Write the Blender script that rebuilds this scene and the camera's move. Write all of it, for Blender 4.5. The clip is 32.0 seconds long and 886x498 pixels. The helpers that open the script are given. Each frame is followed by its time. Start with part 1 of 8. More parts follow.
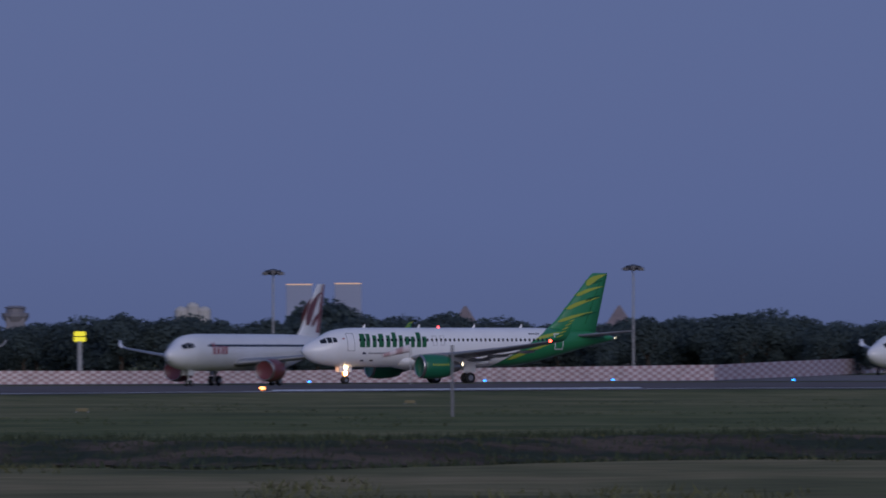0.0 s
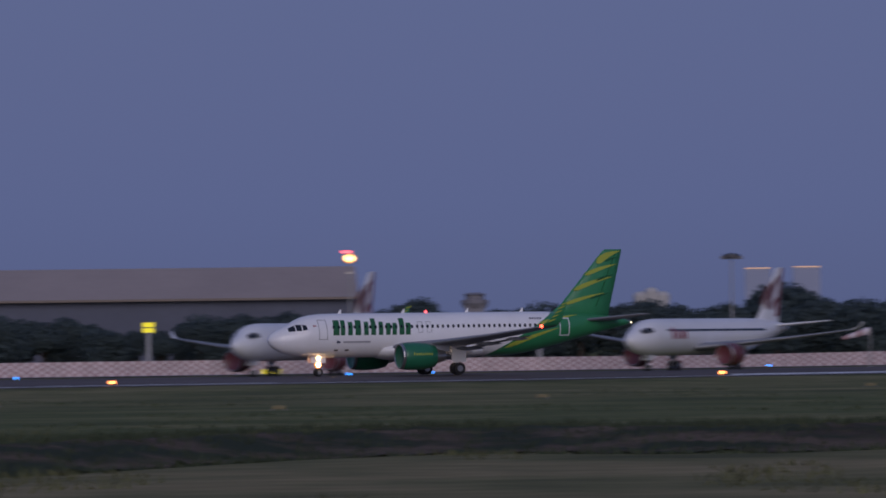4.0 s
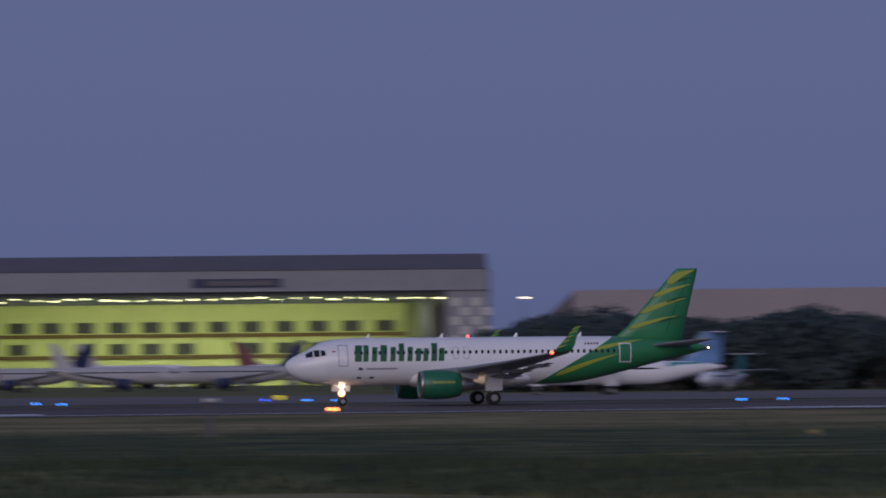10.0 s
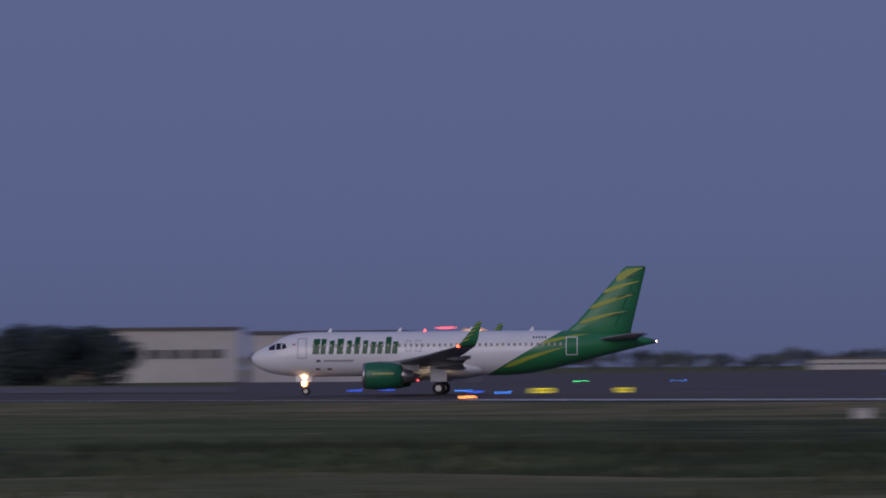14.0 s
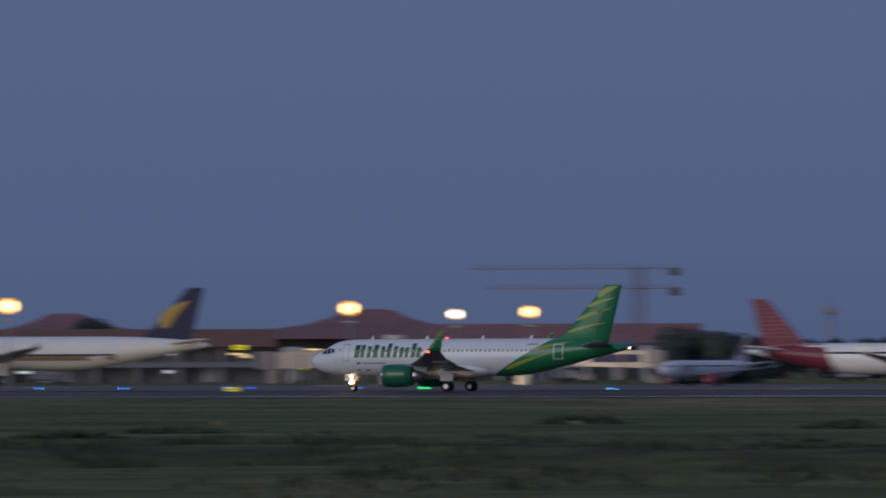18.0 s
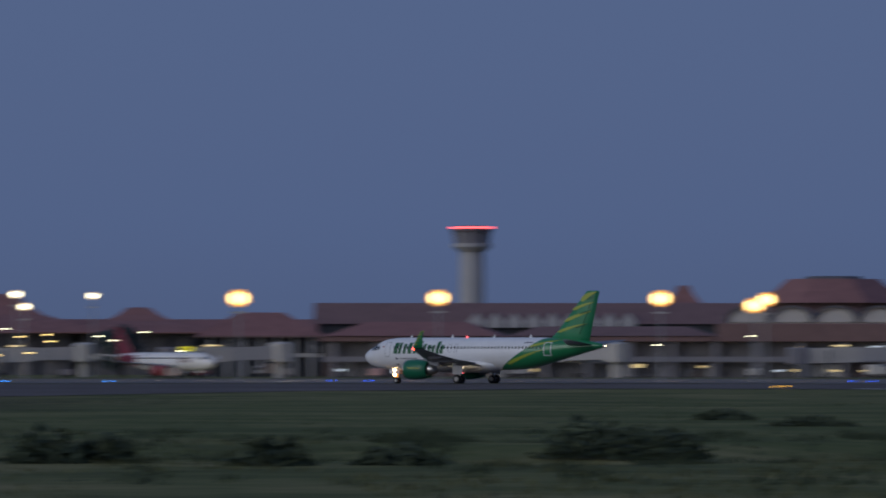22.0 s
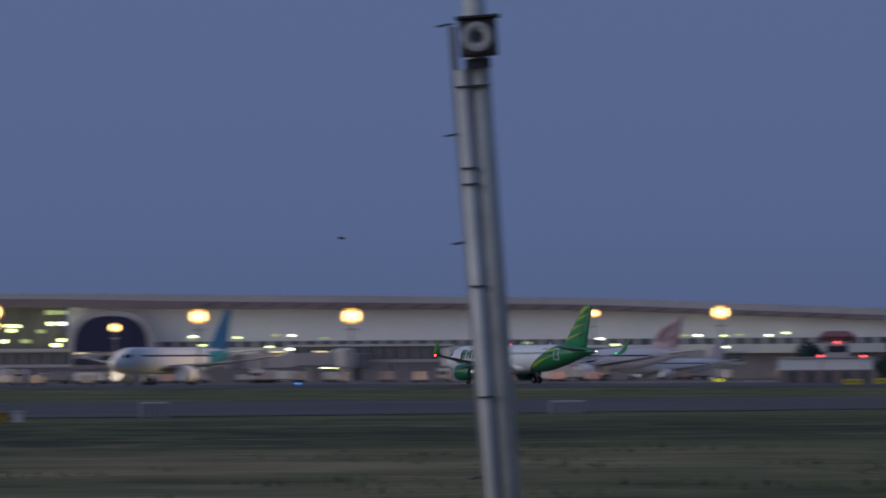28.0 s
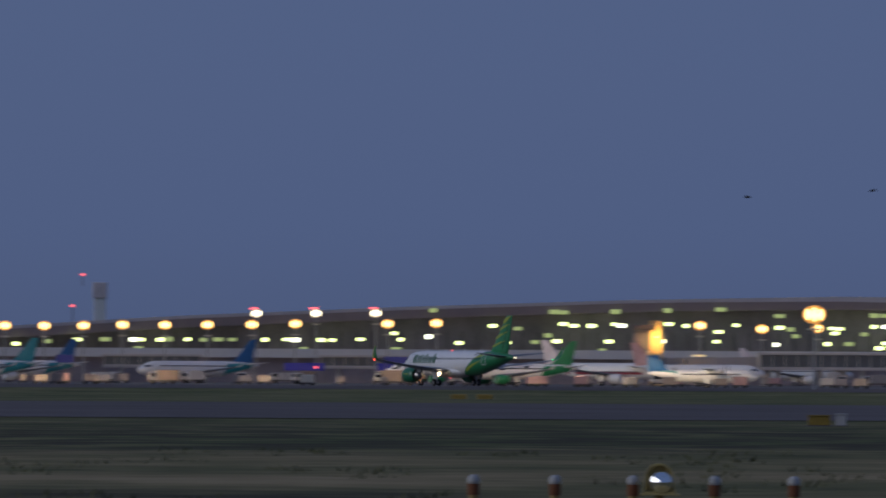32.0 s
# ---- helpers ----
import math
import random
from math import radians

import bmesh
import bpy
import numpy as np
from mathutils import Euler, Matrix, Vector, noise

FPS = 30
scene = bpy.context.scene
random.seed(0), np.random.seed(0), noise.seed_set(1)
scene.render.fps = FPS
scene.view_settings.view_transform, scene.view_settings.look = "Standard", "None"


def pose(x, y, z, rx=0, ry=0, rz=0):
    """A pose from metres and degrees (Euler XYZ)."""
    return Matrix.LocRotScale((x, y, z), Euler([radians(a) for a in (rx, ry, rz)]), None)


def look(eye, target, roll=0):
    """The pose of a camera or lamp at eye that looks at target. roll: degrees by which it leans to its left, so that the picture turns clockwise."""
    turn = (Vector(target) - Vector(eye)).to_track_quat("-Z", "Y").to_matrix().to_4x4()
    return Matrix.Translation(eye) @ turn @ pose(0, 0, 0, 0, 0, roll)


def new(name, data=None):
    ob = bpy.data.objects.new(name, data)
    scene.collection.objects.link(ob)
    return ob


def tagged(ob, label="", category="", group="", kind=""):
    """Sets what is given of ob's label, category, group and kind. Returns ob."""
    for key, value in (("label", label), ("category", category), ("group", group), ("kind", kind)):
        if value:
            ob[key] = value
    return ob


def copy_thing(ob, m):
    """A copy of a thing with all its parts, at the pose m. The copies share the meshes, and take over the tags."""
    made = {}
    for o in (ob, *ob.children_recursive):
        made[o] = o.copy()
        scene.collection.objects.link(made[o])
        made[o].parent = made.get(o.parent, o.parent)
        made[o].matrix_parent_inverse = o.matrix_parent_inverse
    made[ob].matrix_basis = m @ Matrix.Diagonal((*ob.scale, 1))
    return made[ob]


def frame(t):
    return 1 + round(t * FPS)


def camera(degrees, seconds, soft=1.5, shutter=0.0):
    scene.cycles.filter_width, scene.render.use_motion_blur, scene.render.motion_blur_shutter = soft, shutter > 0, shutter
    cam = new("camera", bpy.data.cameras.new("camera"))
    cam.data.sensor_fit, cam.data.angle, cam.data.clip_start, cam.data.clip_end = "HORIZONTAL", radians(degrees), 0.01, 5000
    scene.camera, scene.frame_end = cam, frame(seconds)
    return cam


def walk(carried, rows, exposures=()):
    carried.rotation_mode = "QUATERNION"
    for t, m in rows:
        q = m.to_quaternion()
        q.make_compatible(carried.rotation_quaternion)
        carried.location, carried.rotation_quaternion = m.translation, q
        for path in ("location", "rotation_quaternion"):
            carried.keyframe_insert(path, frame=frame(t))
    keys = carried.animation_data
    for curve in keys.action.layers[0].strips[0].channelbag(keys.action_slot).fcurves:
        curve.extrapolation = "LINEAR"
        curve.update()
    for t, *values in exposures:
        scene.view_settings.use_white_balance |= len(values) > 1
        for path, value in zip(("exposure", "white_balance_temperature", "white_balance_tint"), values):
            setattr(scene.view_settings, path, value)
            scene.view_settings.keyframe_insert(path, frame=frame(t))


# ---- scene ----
# One tripod camera beside an airfield pans after an airliner on its take-off run, at dusk.
# Bearings are in degrees (clockwise from +y), ranges in metres from the tripod at the origin.
EYE = (0.0, 0.0, 2.8)


def polar(bearing, reach, z=0.0):
    a = radians(bearing)
    return Vector((reach * math.sin(a), reach * math.cos(a), z))


# seconds, bearing, tilt, roll of the camera
PATH = [
    (0.0, 28.177, 0.994, -0.13), (0.5, 27.791, 0.984, -0.15), (1.0, 27.423, 0.944, -0.31), (1.5, 27.034, 0.911, -0.43), (2.0, 26.620, 0.909, -0.56), (2.5, 26.099, 0.918, -0.66), (3.2, 25.194, 0.907, -0.73), (3.9, 24.118, 0.886, -0.74), (4.5, 23.131, 0.887, -0.77), (5.0, 22.277, 0.907, -0.81), (5.5, 21.150, 0.945, -0.66), (6.0, 20.137, 0.942, -0.63), (6.5, 19.017, 0.926, -0.54), (7.0, 17.962, 0.921, -0.57), (7.5, 16.685, 0.902, -0.59), (8.0, 15.432, 0.928, -0.65), (8.5, 14.003, 0.977, -0.65), (9.0, 12.431, 1.037, -0.68), (9.5, 10.678, 1.095, -0.63), (10.0, 9.203, 1.140, -0.56), (10.5, 7.618, 1.181, -0.51), (11.0, 5.996, 1.230, -0.52), (11.5, 4.089, 1.282, -0.39), (12.0, 2.200, 1.305, -0.35), (12.5, 0.395, 1.273, -0.37), (13.0, -1.413, 1.216, -0.42), (13.5, -3.479, 1.116, -0.45), (14.2, -6.403, 1.050, -0.44), (14.9, -9.303, 1.046, -0.39), (15.5, -11.756, 1.068, -0.40), (16.0, -13.827, 1.104, -0.47), (16.5, -15.920, 1.090, -0.43), (17.0, -17.800, 1.060, -0.45), (17.5, -19.425, 1.058, -0.25), (18.0, -20.824, 1.083, -0.18), (18.5, -22.558, 1.156, -0.09), (19.0, -24.353, 1.249, -0.01), (19.5, -26.325, 1.332, 0.06), (20.0, -28.185, 1.353, 0.06), (20.5, -29.999, 1.308, -0.01), (21.0, -31.647, 1.213, -0.10), (21.5, -33.235, 1.097, 0.00), (22.0, -34.797, 1.038, 0.03), (22.5, -36.263, 0.981, 0.00), (23.0, -37.878, 0.918, 0.01), (23.5, -39.905, 0.977, 0.19), (24.0, -41.369, 0.978, 0.31), (24.5, -42.661, 0.876, 0.24), (25.0, -43.955, 0.827, -0.06), (25.5, -45.448, 0.912, -0.23), (26.2, -47.710, 0.992, -0.38), (26.9, -49.988, 1.035, -0.45), (27.5, -51.621, 1.059, -0.44), (28.0, -52.683, 1.076, -0.39), (28.5, -53.710, 1.093, -0.26), (29.0, -54.676, 1.116, -0.20), (29.5, -55.661, 1.114, -0.09), (30.0, -56.540, 1.165, -0.03), (30.5, -57.511, 1.156, 0.07), (31.0, -58.552, 1.137, 0.15), (31.5, -59.552, 1.128, 0.25), (32.0, -60.273, 1.108, 0.31)]

# seconds, bearing, range and heading off the runway of the airliner
FLIGHT = [
    (0.0, 28.270, 658.5, 0.11), (0.5, 27.937, 628.1, 0.11), (1.0, 27.545, 607.8, 0.09), (1.5, 27.091, 604.5, 0.07), (2.0, 26.582, 602.0, 0.04), (2.5, 26.011, 598.2, 0.00), (3.2, 25.115, 593.2, -0.05), (3.9, 24.101, 588.5, -0.12), (4.5, 23.139, 584.3, -0.18), (5.0, 22.268, 580.6, -0.23), (5.5, 21.328, 578.0, -0.29), (6.0, 20.320, 574.8, -0.36), (6.5, 19.241, 570.8, -0.42), (7.0, 18.091, 562.0, -0.50), (7.5, 16.860, 558.3, -0.58), (8.0, 15.562, 556.4, -0.67), (8.5, 14.188, 552.9, -0.77), (9.0, 12.736, 549.7, -0.86), (9.5, 11.206, 547.0, -0.97), (10.0, 9.609, 542.9, -1.07), (10.5, 7.936, 539.2, -1.19), (11.0, 6.194, 539.7, -1.31), (11.5, 4.386, 538.5, -1.43), (12.0, 2.503, 535.0, -1.55), (12.5, 0.531, 528.4, -1.70), (13.0, -1.507, 536.3, -1.84), (13.5, -3.555, 554.0, -1.94), (14.2, -6.357, 588.2, -1.96), (14.9, -9.052, 627.5, -1.82), (15.5, -11.290, 648.4, -1.59), (16.0, -13.142, 650.9, -1.38), (16.5, -15.022, 662.2, -1.17), (17.0, -16.903, 668.8, -0.94), (17.5, -18.791, 682.7, -0.71), (18.0, -20.652, 691.6, -0.46), (18.5, -22.502, 698.3, -0.22), (19.0, -24.330, 712.2, 0.02), (19.5, -26.127, 725.5, 0.26), (20.0, -27.882, 746.6, 0.51), (20.5, -29.600, 751.4, 0.75), (21.0, -31.286, 781.7, 0.98), (21.5, -32.896, 807.2, 1.24), (22.0, -34.468, 793.5, 1.48), (22.5, -36.057, 785.1, 1.66), (23.0, -37.662, 767.2, 1.76), (23.5, -39.278, 760.6, 1.80), (24.0, -40.890, 751.4, 1.79), (24.5, -42.499, 771.4, 1.73), (25.0, -44.047, 791.3, 1.68), (25.5, -45.534, 815.6, 1.63), (26.2, -47.501, 851.5, 1.57), (26.9, -49.342, 888.7, 1.52), (27.5, -50.826, 919.6, 1.49), (28.0, -52.001, 944.1, 1.47), (28.5, -53.127, 967.9, 1.45), (29.0, -54.208, 991.2, 1.43), (29.5, -55.247, 1018.0, 1.40), (30.0, -56.246, 1018.9, 1.38), (30.5, -57.236, 1002.6, 1.32), (31.0, -58.225, 993.2, 1.23), (31.5, -59.200, 1018.3, 1.11), (32.0, -60.134, 1045.5, 1.00)]

cam = camera(8.155, 32.0, soft=1.75, shutter=1.15)


def aim(bearing, tilt, roll):
    far = polar(bearing, 1000.0, EYE[2] + 1000.0 * math.tan(radians(tilt)))
    return look(EYE, far, roll)


walk(cam, [(t, aim(b, e, r)) for t, b, e, r in PATH],
     exposures=((0.0, 0.12, 6150, 6), (2.5, 0.10, 6250, 7), (5.0, 0.08, 6700, 12), (9.5, 0.08, 6680, 12), (11.5, 0.0, 6660, 12), (13.5, 0.0, 6650, 12), (16.0, 0.0, 6800, 9), (18.0, -0.05, 6450, -4), (21.0, -0.05, 6300, -7), (24.0, 0.03, 6350, -4), (28.0, 0.06, 6350, -3), (30.0, -0.06, 6350, -3), (32.0, -0.14, 6350, -3)))

# ---- sky and light ----
world = bpy.data.worlds.new("dusk_sky")
scene.world = world
world.use_nodes = True
wn, wl = world.node_tree.nodes, world.node_tree.links
wn.clear()
w_out = wn.new("ShaderNodeOutputWorld")
w_add = wn.new("ShaderNodeAddShader")
w_plain = wn.new("ShaderNodeBackground")
# greyer towards the horizon, as the dusk haze makes it
w_tc, w_sep, w_ramp = wn.new("ShaderNodeTexCoord"), wn.new("ShaderNodeSeparateXYZ"), wn.new("ShaderNodeValToRGB")
wl.new(w_tc.outputs["Generated"], w_sep.inputs[0])
wl.new(w_sep.outputs["Z"], w_ramp.inputs["Fac"])
w_ramp.color_ramp.elements[0].position, w_ramp.color_ramp.elements[0].color = 0.0, (0.272, 0.345, 0.715, 1)
w_ramp.color_ramp.elements.new(0.022).color = (0.292, 0.390, 0.835, 1)
w_ramp.color_ramp.elements[2].position, w_ramp.color_ramp.elements[2].color = 0.055, (0.300, 0.400, 0.860, 1)
wl.new(w_ramp.outputs["Color"], w_plain.inputs["Color"])
w_plain.inputs["Strength"].default_value = 0.30
w_sky = wn.new("ShaderNodeTexSky")
w_sky.sky_type = 'NISHITA'
w_sky.sun_disc = False
w_sky.sun_elevation = radians(1.5)
w_sky.sun_rotation = radians(200)
w_back = wn.new("ShaderNodeBackground")
w_back.inputs["Strength"].default_value = 0.006
wl.new(w_sky.outputs["Color"], w_back.inputs["Color"])
wl.new(w_plain.outputs[0], w_add.inputs[0])
wl.new(w_back.outputs[0], w_add.inputs[1])
wl.new(w_add.outputs[0], w_out.inputs["Surface"])

sun_data = bpy.data.lights.new("afterglow", 'SUN')
sun_data.energy = 0.85
sun_data.angle = radians(40)
sun_data.color = (1.0, 0.90, 0.93)
sun = new("afterglow", sun_data)
sun.matrix_world = look((-160, -500, 190), (0, 0, 0))


# ---- materials ----
def mat(name, colour, rough=0.6, metal=0.0, vary=0.0, scale=4.0, bump=0.0, bump_scale=40.0, coat=0.0, spec=0.5):
    """A painted or natural surface with two scales of variation and a fine relief."""
    m = bpy.data.materials.new(name)
    m.use_nodes = True
    n, l = m.node_tree.nodes, m.node_tree.links
    p = n["Principled BSDF"]
    p.inputs["Base Color"].default_value = (*colour, 1)
    p.inputs["Roughness"].default_value = rough
    p.inputs["Metallic"].default_value = metal
    p.inputs["Coat Weight"].default_value = coat
    p.inputs["Specular IOR Level"].default_value = spec
    if vary or bump:
        tc = n.new("ShaderNodeTexCoord")
    if vary:
        a = n.new("ShaderNodeTexNoise")
        a.inputs["Scale"].default_value = scale
        a.inputs["Detail"].default_value = 6
        l.new(tc.outputs["Object"], a.inputs["Vector"])
        b = n.new("ShaderNodeTexNoise")
        b.inputs["Scale"].default_value = scale * 9
        b.inputs["Detail"].default_value = 3
        l.new(tc.outputs["Object"], b.inputs["Vector"])
        add = n.new("ShaderNodeMath")
        add.operation = 'MULTIPLY_ADD'
        l.new(b.outputs["Fac"], add.inputs[0])
        add.inputs[1].default_value = 0.5
        l.new(a.outputs["Fac"], add.inputs[2])
        ramp = n.new("ShaderNodeMapRange")
        ramp.inputs["From Min"].default_value = 0.45
        ramp.inputs["From Max"].default_value = 1.05
        ramp.inputs["To Min"].default_value = 1 - vary
        ramp.inputs["To Max"].default_value = 1 + vary
        l.new(add.outputs[0], ramp.inputs["Value"])
        mul = n.new("ShaderNodeVectorMath")
        mul.operation = 'SCALE'
        mul.inputs[0].default_value = colour
        l.new(ramp.outputs["Result"], mul.inputs["Scale"])
        l.new(mul.outputs["Vector"], p.inputs["Base Color"])
    if bump:
        c = n.new("ShaderNodeTexNoise")
        c.inputs["Scale"].default_value = bump_scale
        c.inputs["Detail"].default_value = 4
        l.new(tc.outputs["Object"], c.inputs["Vector"])
        bm_ = n.new("ShaderNodeBump")
        bm_.inputs["Strength"].default_value = bump
        bm_.inputs["Distance"].default_value = 0.05
        l.new(c.outputs["Fac"], bm_.inputs["Height"])
        l.new(bm_.outputs["Normal"], p.inputs["Normal"])
    return m


def glow(name, colour, strength):
    m = bpy.data.materials.new(name)
    m.use_nodes = True
    p = m.node_tree.nodes["Principled BSDF"]
    p.inputs["Base Color"].default_value = (*[min(1, c * 0.6) for c in colour], 1)
    p.inputs["Emission Color"].default_value = (*colour, 1)
    p.inputs["Emission Strength"].default_value = strength
    return m


def livery(name, white, green):
    """Airliner skin: white ahead, green behind a rising border, with panel tone and streaks."""
    m = mat(name, white, 0.32, 0.0, 0.05, 0.6, 0.02, 6.0, 0.3)
    n, l = m.node_tree.nodes, m.node_tree.links
    p = n["Principled BSDF"]
    old = p.inputs["Base Color"].links[0].from_socket
    tc = n.new("ShaderNodeTexCoord")
    sep = n.new("ShaderNodeSeparateXYZ")
    l.new(tc.outputs["Object"], sep.inputs[0])
    zz = n.new("ShaderNodeMath")
    zz.operation = 'MULTIPLY_ADD'
    l.new(sep.outputs["Z"], zz.inputs[0])
    zz.inputs[1].default_value = -1.72
    zz.inputs[2].default_value = -18.95
    s = n.new("ShaderNodeMath")
    s.operation = 'ADD'
    l.new(sep.outputs["X"], s.inputs[0])
    l.new(zz.outputs[0], s.inputs[1])
    step = n.new("ShaderNodeMapRange")
    step.inputs["From Min"].default_value = 0.0
    step.inputs["From Max"].default_value = 0.06
    l.new(s.outputs[0], step.inputs["Value"])
    mix = n.new("ShaderNodeMix")
    mix.data_type = 'RGBA'
    l.new(step.outputs["Result"], mix.inputs["Factor"])
    l.new(old, mix.inputs["A"])
    mix.inputs["B"].default_value = (*green, 1)
    l.new(mix.outputs["Result"], p.inputs["Base Color"])
    return m


M_SKIN = livery("airliner_skin", (0.80, 0.80, 0.83), (0.028, 0.205, 0.082))
M_WHITE = mat("white_paint", (0.78, 0.78, 0.80), 0.35, 0, 0.06, 0.5, 0.02, 6, 0.2)
M_GREEN = mat("green_paint", (0.030, 0.215, 0.090), 0.42, 0, 0.12, 0.7, 0, 1, 0.1)
# darker copy of the green, the nacelles' shade put into it
M_GREENSHADE = mat("shaded_green", (0.016, 0.140, 0.072), 0.4, 0, 0.12, 0.7, 0, 1, 0.1)
M_TITLE = mat("title_green", (0.008, 0.10, 0.035), 0.35, 0, 0.06, 1.0)
M_LEAF = mat("leaf_yellow", (0.36, 0.42, 0.06), 0.35, 0, 0.12, 0.8)
M_WINGGREY = mat("wing_grey", (0.22, 0.23, 0.26), 0.4, 0.1, 0.12, 0.8, 0.02, 8)
M_METAL = mat("bare_metal", (0.42, 0.41, 0.40), 0.3, 0.9, 0.15, 3)
M_DARKMETAL = mat("dark_metal", (0.10, 0.10, 0.11), 0.45, 0.7, 0.2, 4)
M_RUBBER = mat("rubber", (0.018, 0.018, 0.02), 0.75, 0, 0.2, 6, 0.1, 60)
M_GLASS = mat("cabin_glass", (0.012, 0.014, 0.02), 0.08, 0, 0, 1, 0, 1, 0.5)
M_SEAM = mat("door_seam", (0.30, 0.30, 0.34), 0.5)
# both reds dulled in colour for the haze over distant tails
M_RED = mat("red_paint", (0.32, 0.045, 0.06), 0.38, 0, 0.1, 0.6, 0, 1, 0.2)
M_DARKRED = mat("dark_red_paint", (0.155, 0.045, 0.052), 0.4, 0, 0.1, 0.6)
M_BLUE = mat("blue_paint", (0.03, 0.13, 0.33), 0.35, 0, 0.1, 0.6, 0, 1, 0.2)
M_NAVY = mat("navy_paint", (0.014, 0.022, 0.075), 0.55, 0, 0.1, 0.6)
M_GOLD = mat("gold_paint", (0.45, 0.30, 0.07), 0.4, 0, 0.1, 0.6)
M_TEAL = mat("teal_paint", (0.05, 0.28, 0.33), 0.35, 0, 0.1, 0.6)
G_HEAD = glow("landing_lamp", (1.0, 0.60, 0.28), 20)
# painted halo colour for the disc behind the landing lamps
G_HEADHALO = glow("landing_lamp_halo", (1.0, 0.34, 0.07), 1.5)
G_WARMLAMP = glow("sodium_flood", (1.0, 0.64, 0.25), 4.2)
# floodlight halos, painted as dim glowing colours
G_WARMHALO = glow("sodium_halo", (1.0, 0.42, 0.10), 0.95)
G_WHITEHALO = glow("white_halo", (1.0, 0.70, 0.50), 0.7)
G_WHITELAMP = glow("white_flood", (1.0, 0.86, 0.62), 4.5)
G_RED = glow("red_beacon", (1.0, 0.06, 0.03), 9)
G_REDSOFT = glow("red_obstruction_lamp", (1.0, 0.10, 0.12), 3)
G_BLUE = glow("taxiway_blue", (0.03, 0.26, 1.0), 5)
G_GREENL = glow("taxiway_green", (0.05, 1.0, 0.25), 4)
G_AMBER = glow("runway_edge_lamp", (1.0, 0.30, 0.08), 7)
G_SIGN = glow("lit_yellow_sign", (0.85, 0.72, 0.03), 0.75)
G_TAIL = glow("tail_lamp", (1.0, 0.75, 0.5), 8)


# ---- helpers for meshes ----
def mesh(name, bm, material, smooth=False):
    me = bpy.data.meshes.new(name)
    bm.normal_update()
    bm.to_mesh(me)
    bm.free()
    if smooth:
        for f in me.polygons:
            f.use_smooth = True
    for m in (material if isinstance(material, (list, tuple)) else (material,)):
        me.materials.append(m)
    return me


def part(name, bm, material, parent, label="", smooth=False):
    ob = new(name, mesh(name, bm, material, smooth))
    if parent is not None:
        ob.parent = parent
    if label:
        ob["label"] = label
    return ob


def share(name, me, parent, m, label=""):
    """Another object on a mesh that exists already."""
    ob = new(name, me)
    ob.parent = parent
    ob.matrix_local = m
    if label:
        ob["label"] = label
    return ob


def thing(name, m, label, category, group="", kind=""):
    ob = new(name)
    ob.empty_display_size = 0.5
    ob.matrix_world = m
    return tagged(ob, label, category, group, kind)


def facing(bearing, reach, z=0.0, turn=0.0):
    """A pose at that place whose -y side faces the tripod; turn in degrees, anticlockwise from above."""
    p = polar(bearing, reach, z)
    return pose(p.x, p.y, p.z, 0, 0, -bearing + turn)


def box(bm, x0, x1, y0, y1, z0, z1, bevel=0.0, index=0):
    vs = [bm.verts.new((x, y, z)) for x in (x0, x1) for y in (y0, y1) for z in (z0, z1)]
    fs = []
    for q in ((0, 1, 3, 2), (4, 6, 7, 5), (0, 4, 5, 1), (2, 3, 7, 6), (0, 2, 6, 4), (1, 5, 7, 3)):
        f = bm.faces.new([vs[i] for i in q])
        f.material_index = index
        fs.append(f)
    if bevel:
        es = list({e for f in fs for e in f.edges})
        bmesh.ops.bevel(bm, geom=es, offset=bevel, segments=1, affect='EDGES')
    return bm


def boxes(*rows, bevel=0.0):
    bm = bmesh.new()
    for r in rows:
        box(bm, *r, bevel=bevel)
    return bm


def tube(bm, a, b, r0, r1=None, seg=10, caps=True):
    """A tapered round bar from a to b."""
    a, b = Vector(a), Vector(b)
    r1 = r0 if r1 is None else r1
    q = (b - a).to_track_quat('Z', 'Y').to_matrix()
    rings = []
    for p, r in ((a, r0), (b, r1)):
        rings.append([bm.verts.new(p + q @ Vector((r * math.cos(k * math.tau / seg), r * math.sin(k * math.tau / seg), 0)))
                      for k in range(seg)])
    for k in range(seg):
        bm.faces.new((rings[0][k], rings[0][(k + 1) % seg], rings[1][(k + 1) % seg], rings[1][k]))
    if caps:
        bm.faces.new(rings[0][::-1])
        bm.faces.new(rings[1])
    return bm


def loft(bm, rings, close=True, cap0=True, cap1=True):
    vr = [[bm.verts.new(p) for p in r] for r in rings]
    for a, b in zip(vr, vr[1:]):
        m = len(a)
        for k in range(m if close else m - 1):
            bm.faces.new((a[k], a[(k + 1) % m], b[(k + 1) % m], b[k]))
    if cap0:
        bm.faces.new(vr[0][::-1])
    if cap1:
        bm.faces.new(vr[-1])
    return bm


def lathe(bm, profile, axis_from, seg=24):
    """Turn (along, radius) rows about the x axis through axis_from."""
    o = Vector(axis_from)
    rings = [[o + Vector((x, r * math.cos(k * math.tau / seg), r * math.sin(k * math.tau / seg))) for k in range(seg)]
             for x, r in profile]
    return loft(bm, rings)


def ball(bm, c, r, seg=10):
    bmesh.ops.create_uvsphere(bm, u_segments=seg, v_segments=max(5, seg // 2), radius=r, matrix=Matrix.Translation(c))
    return bm


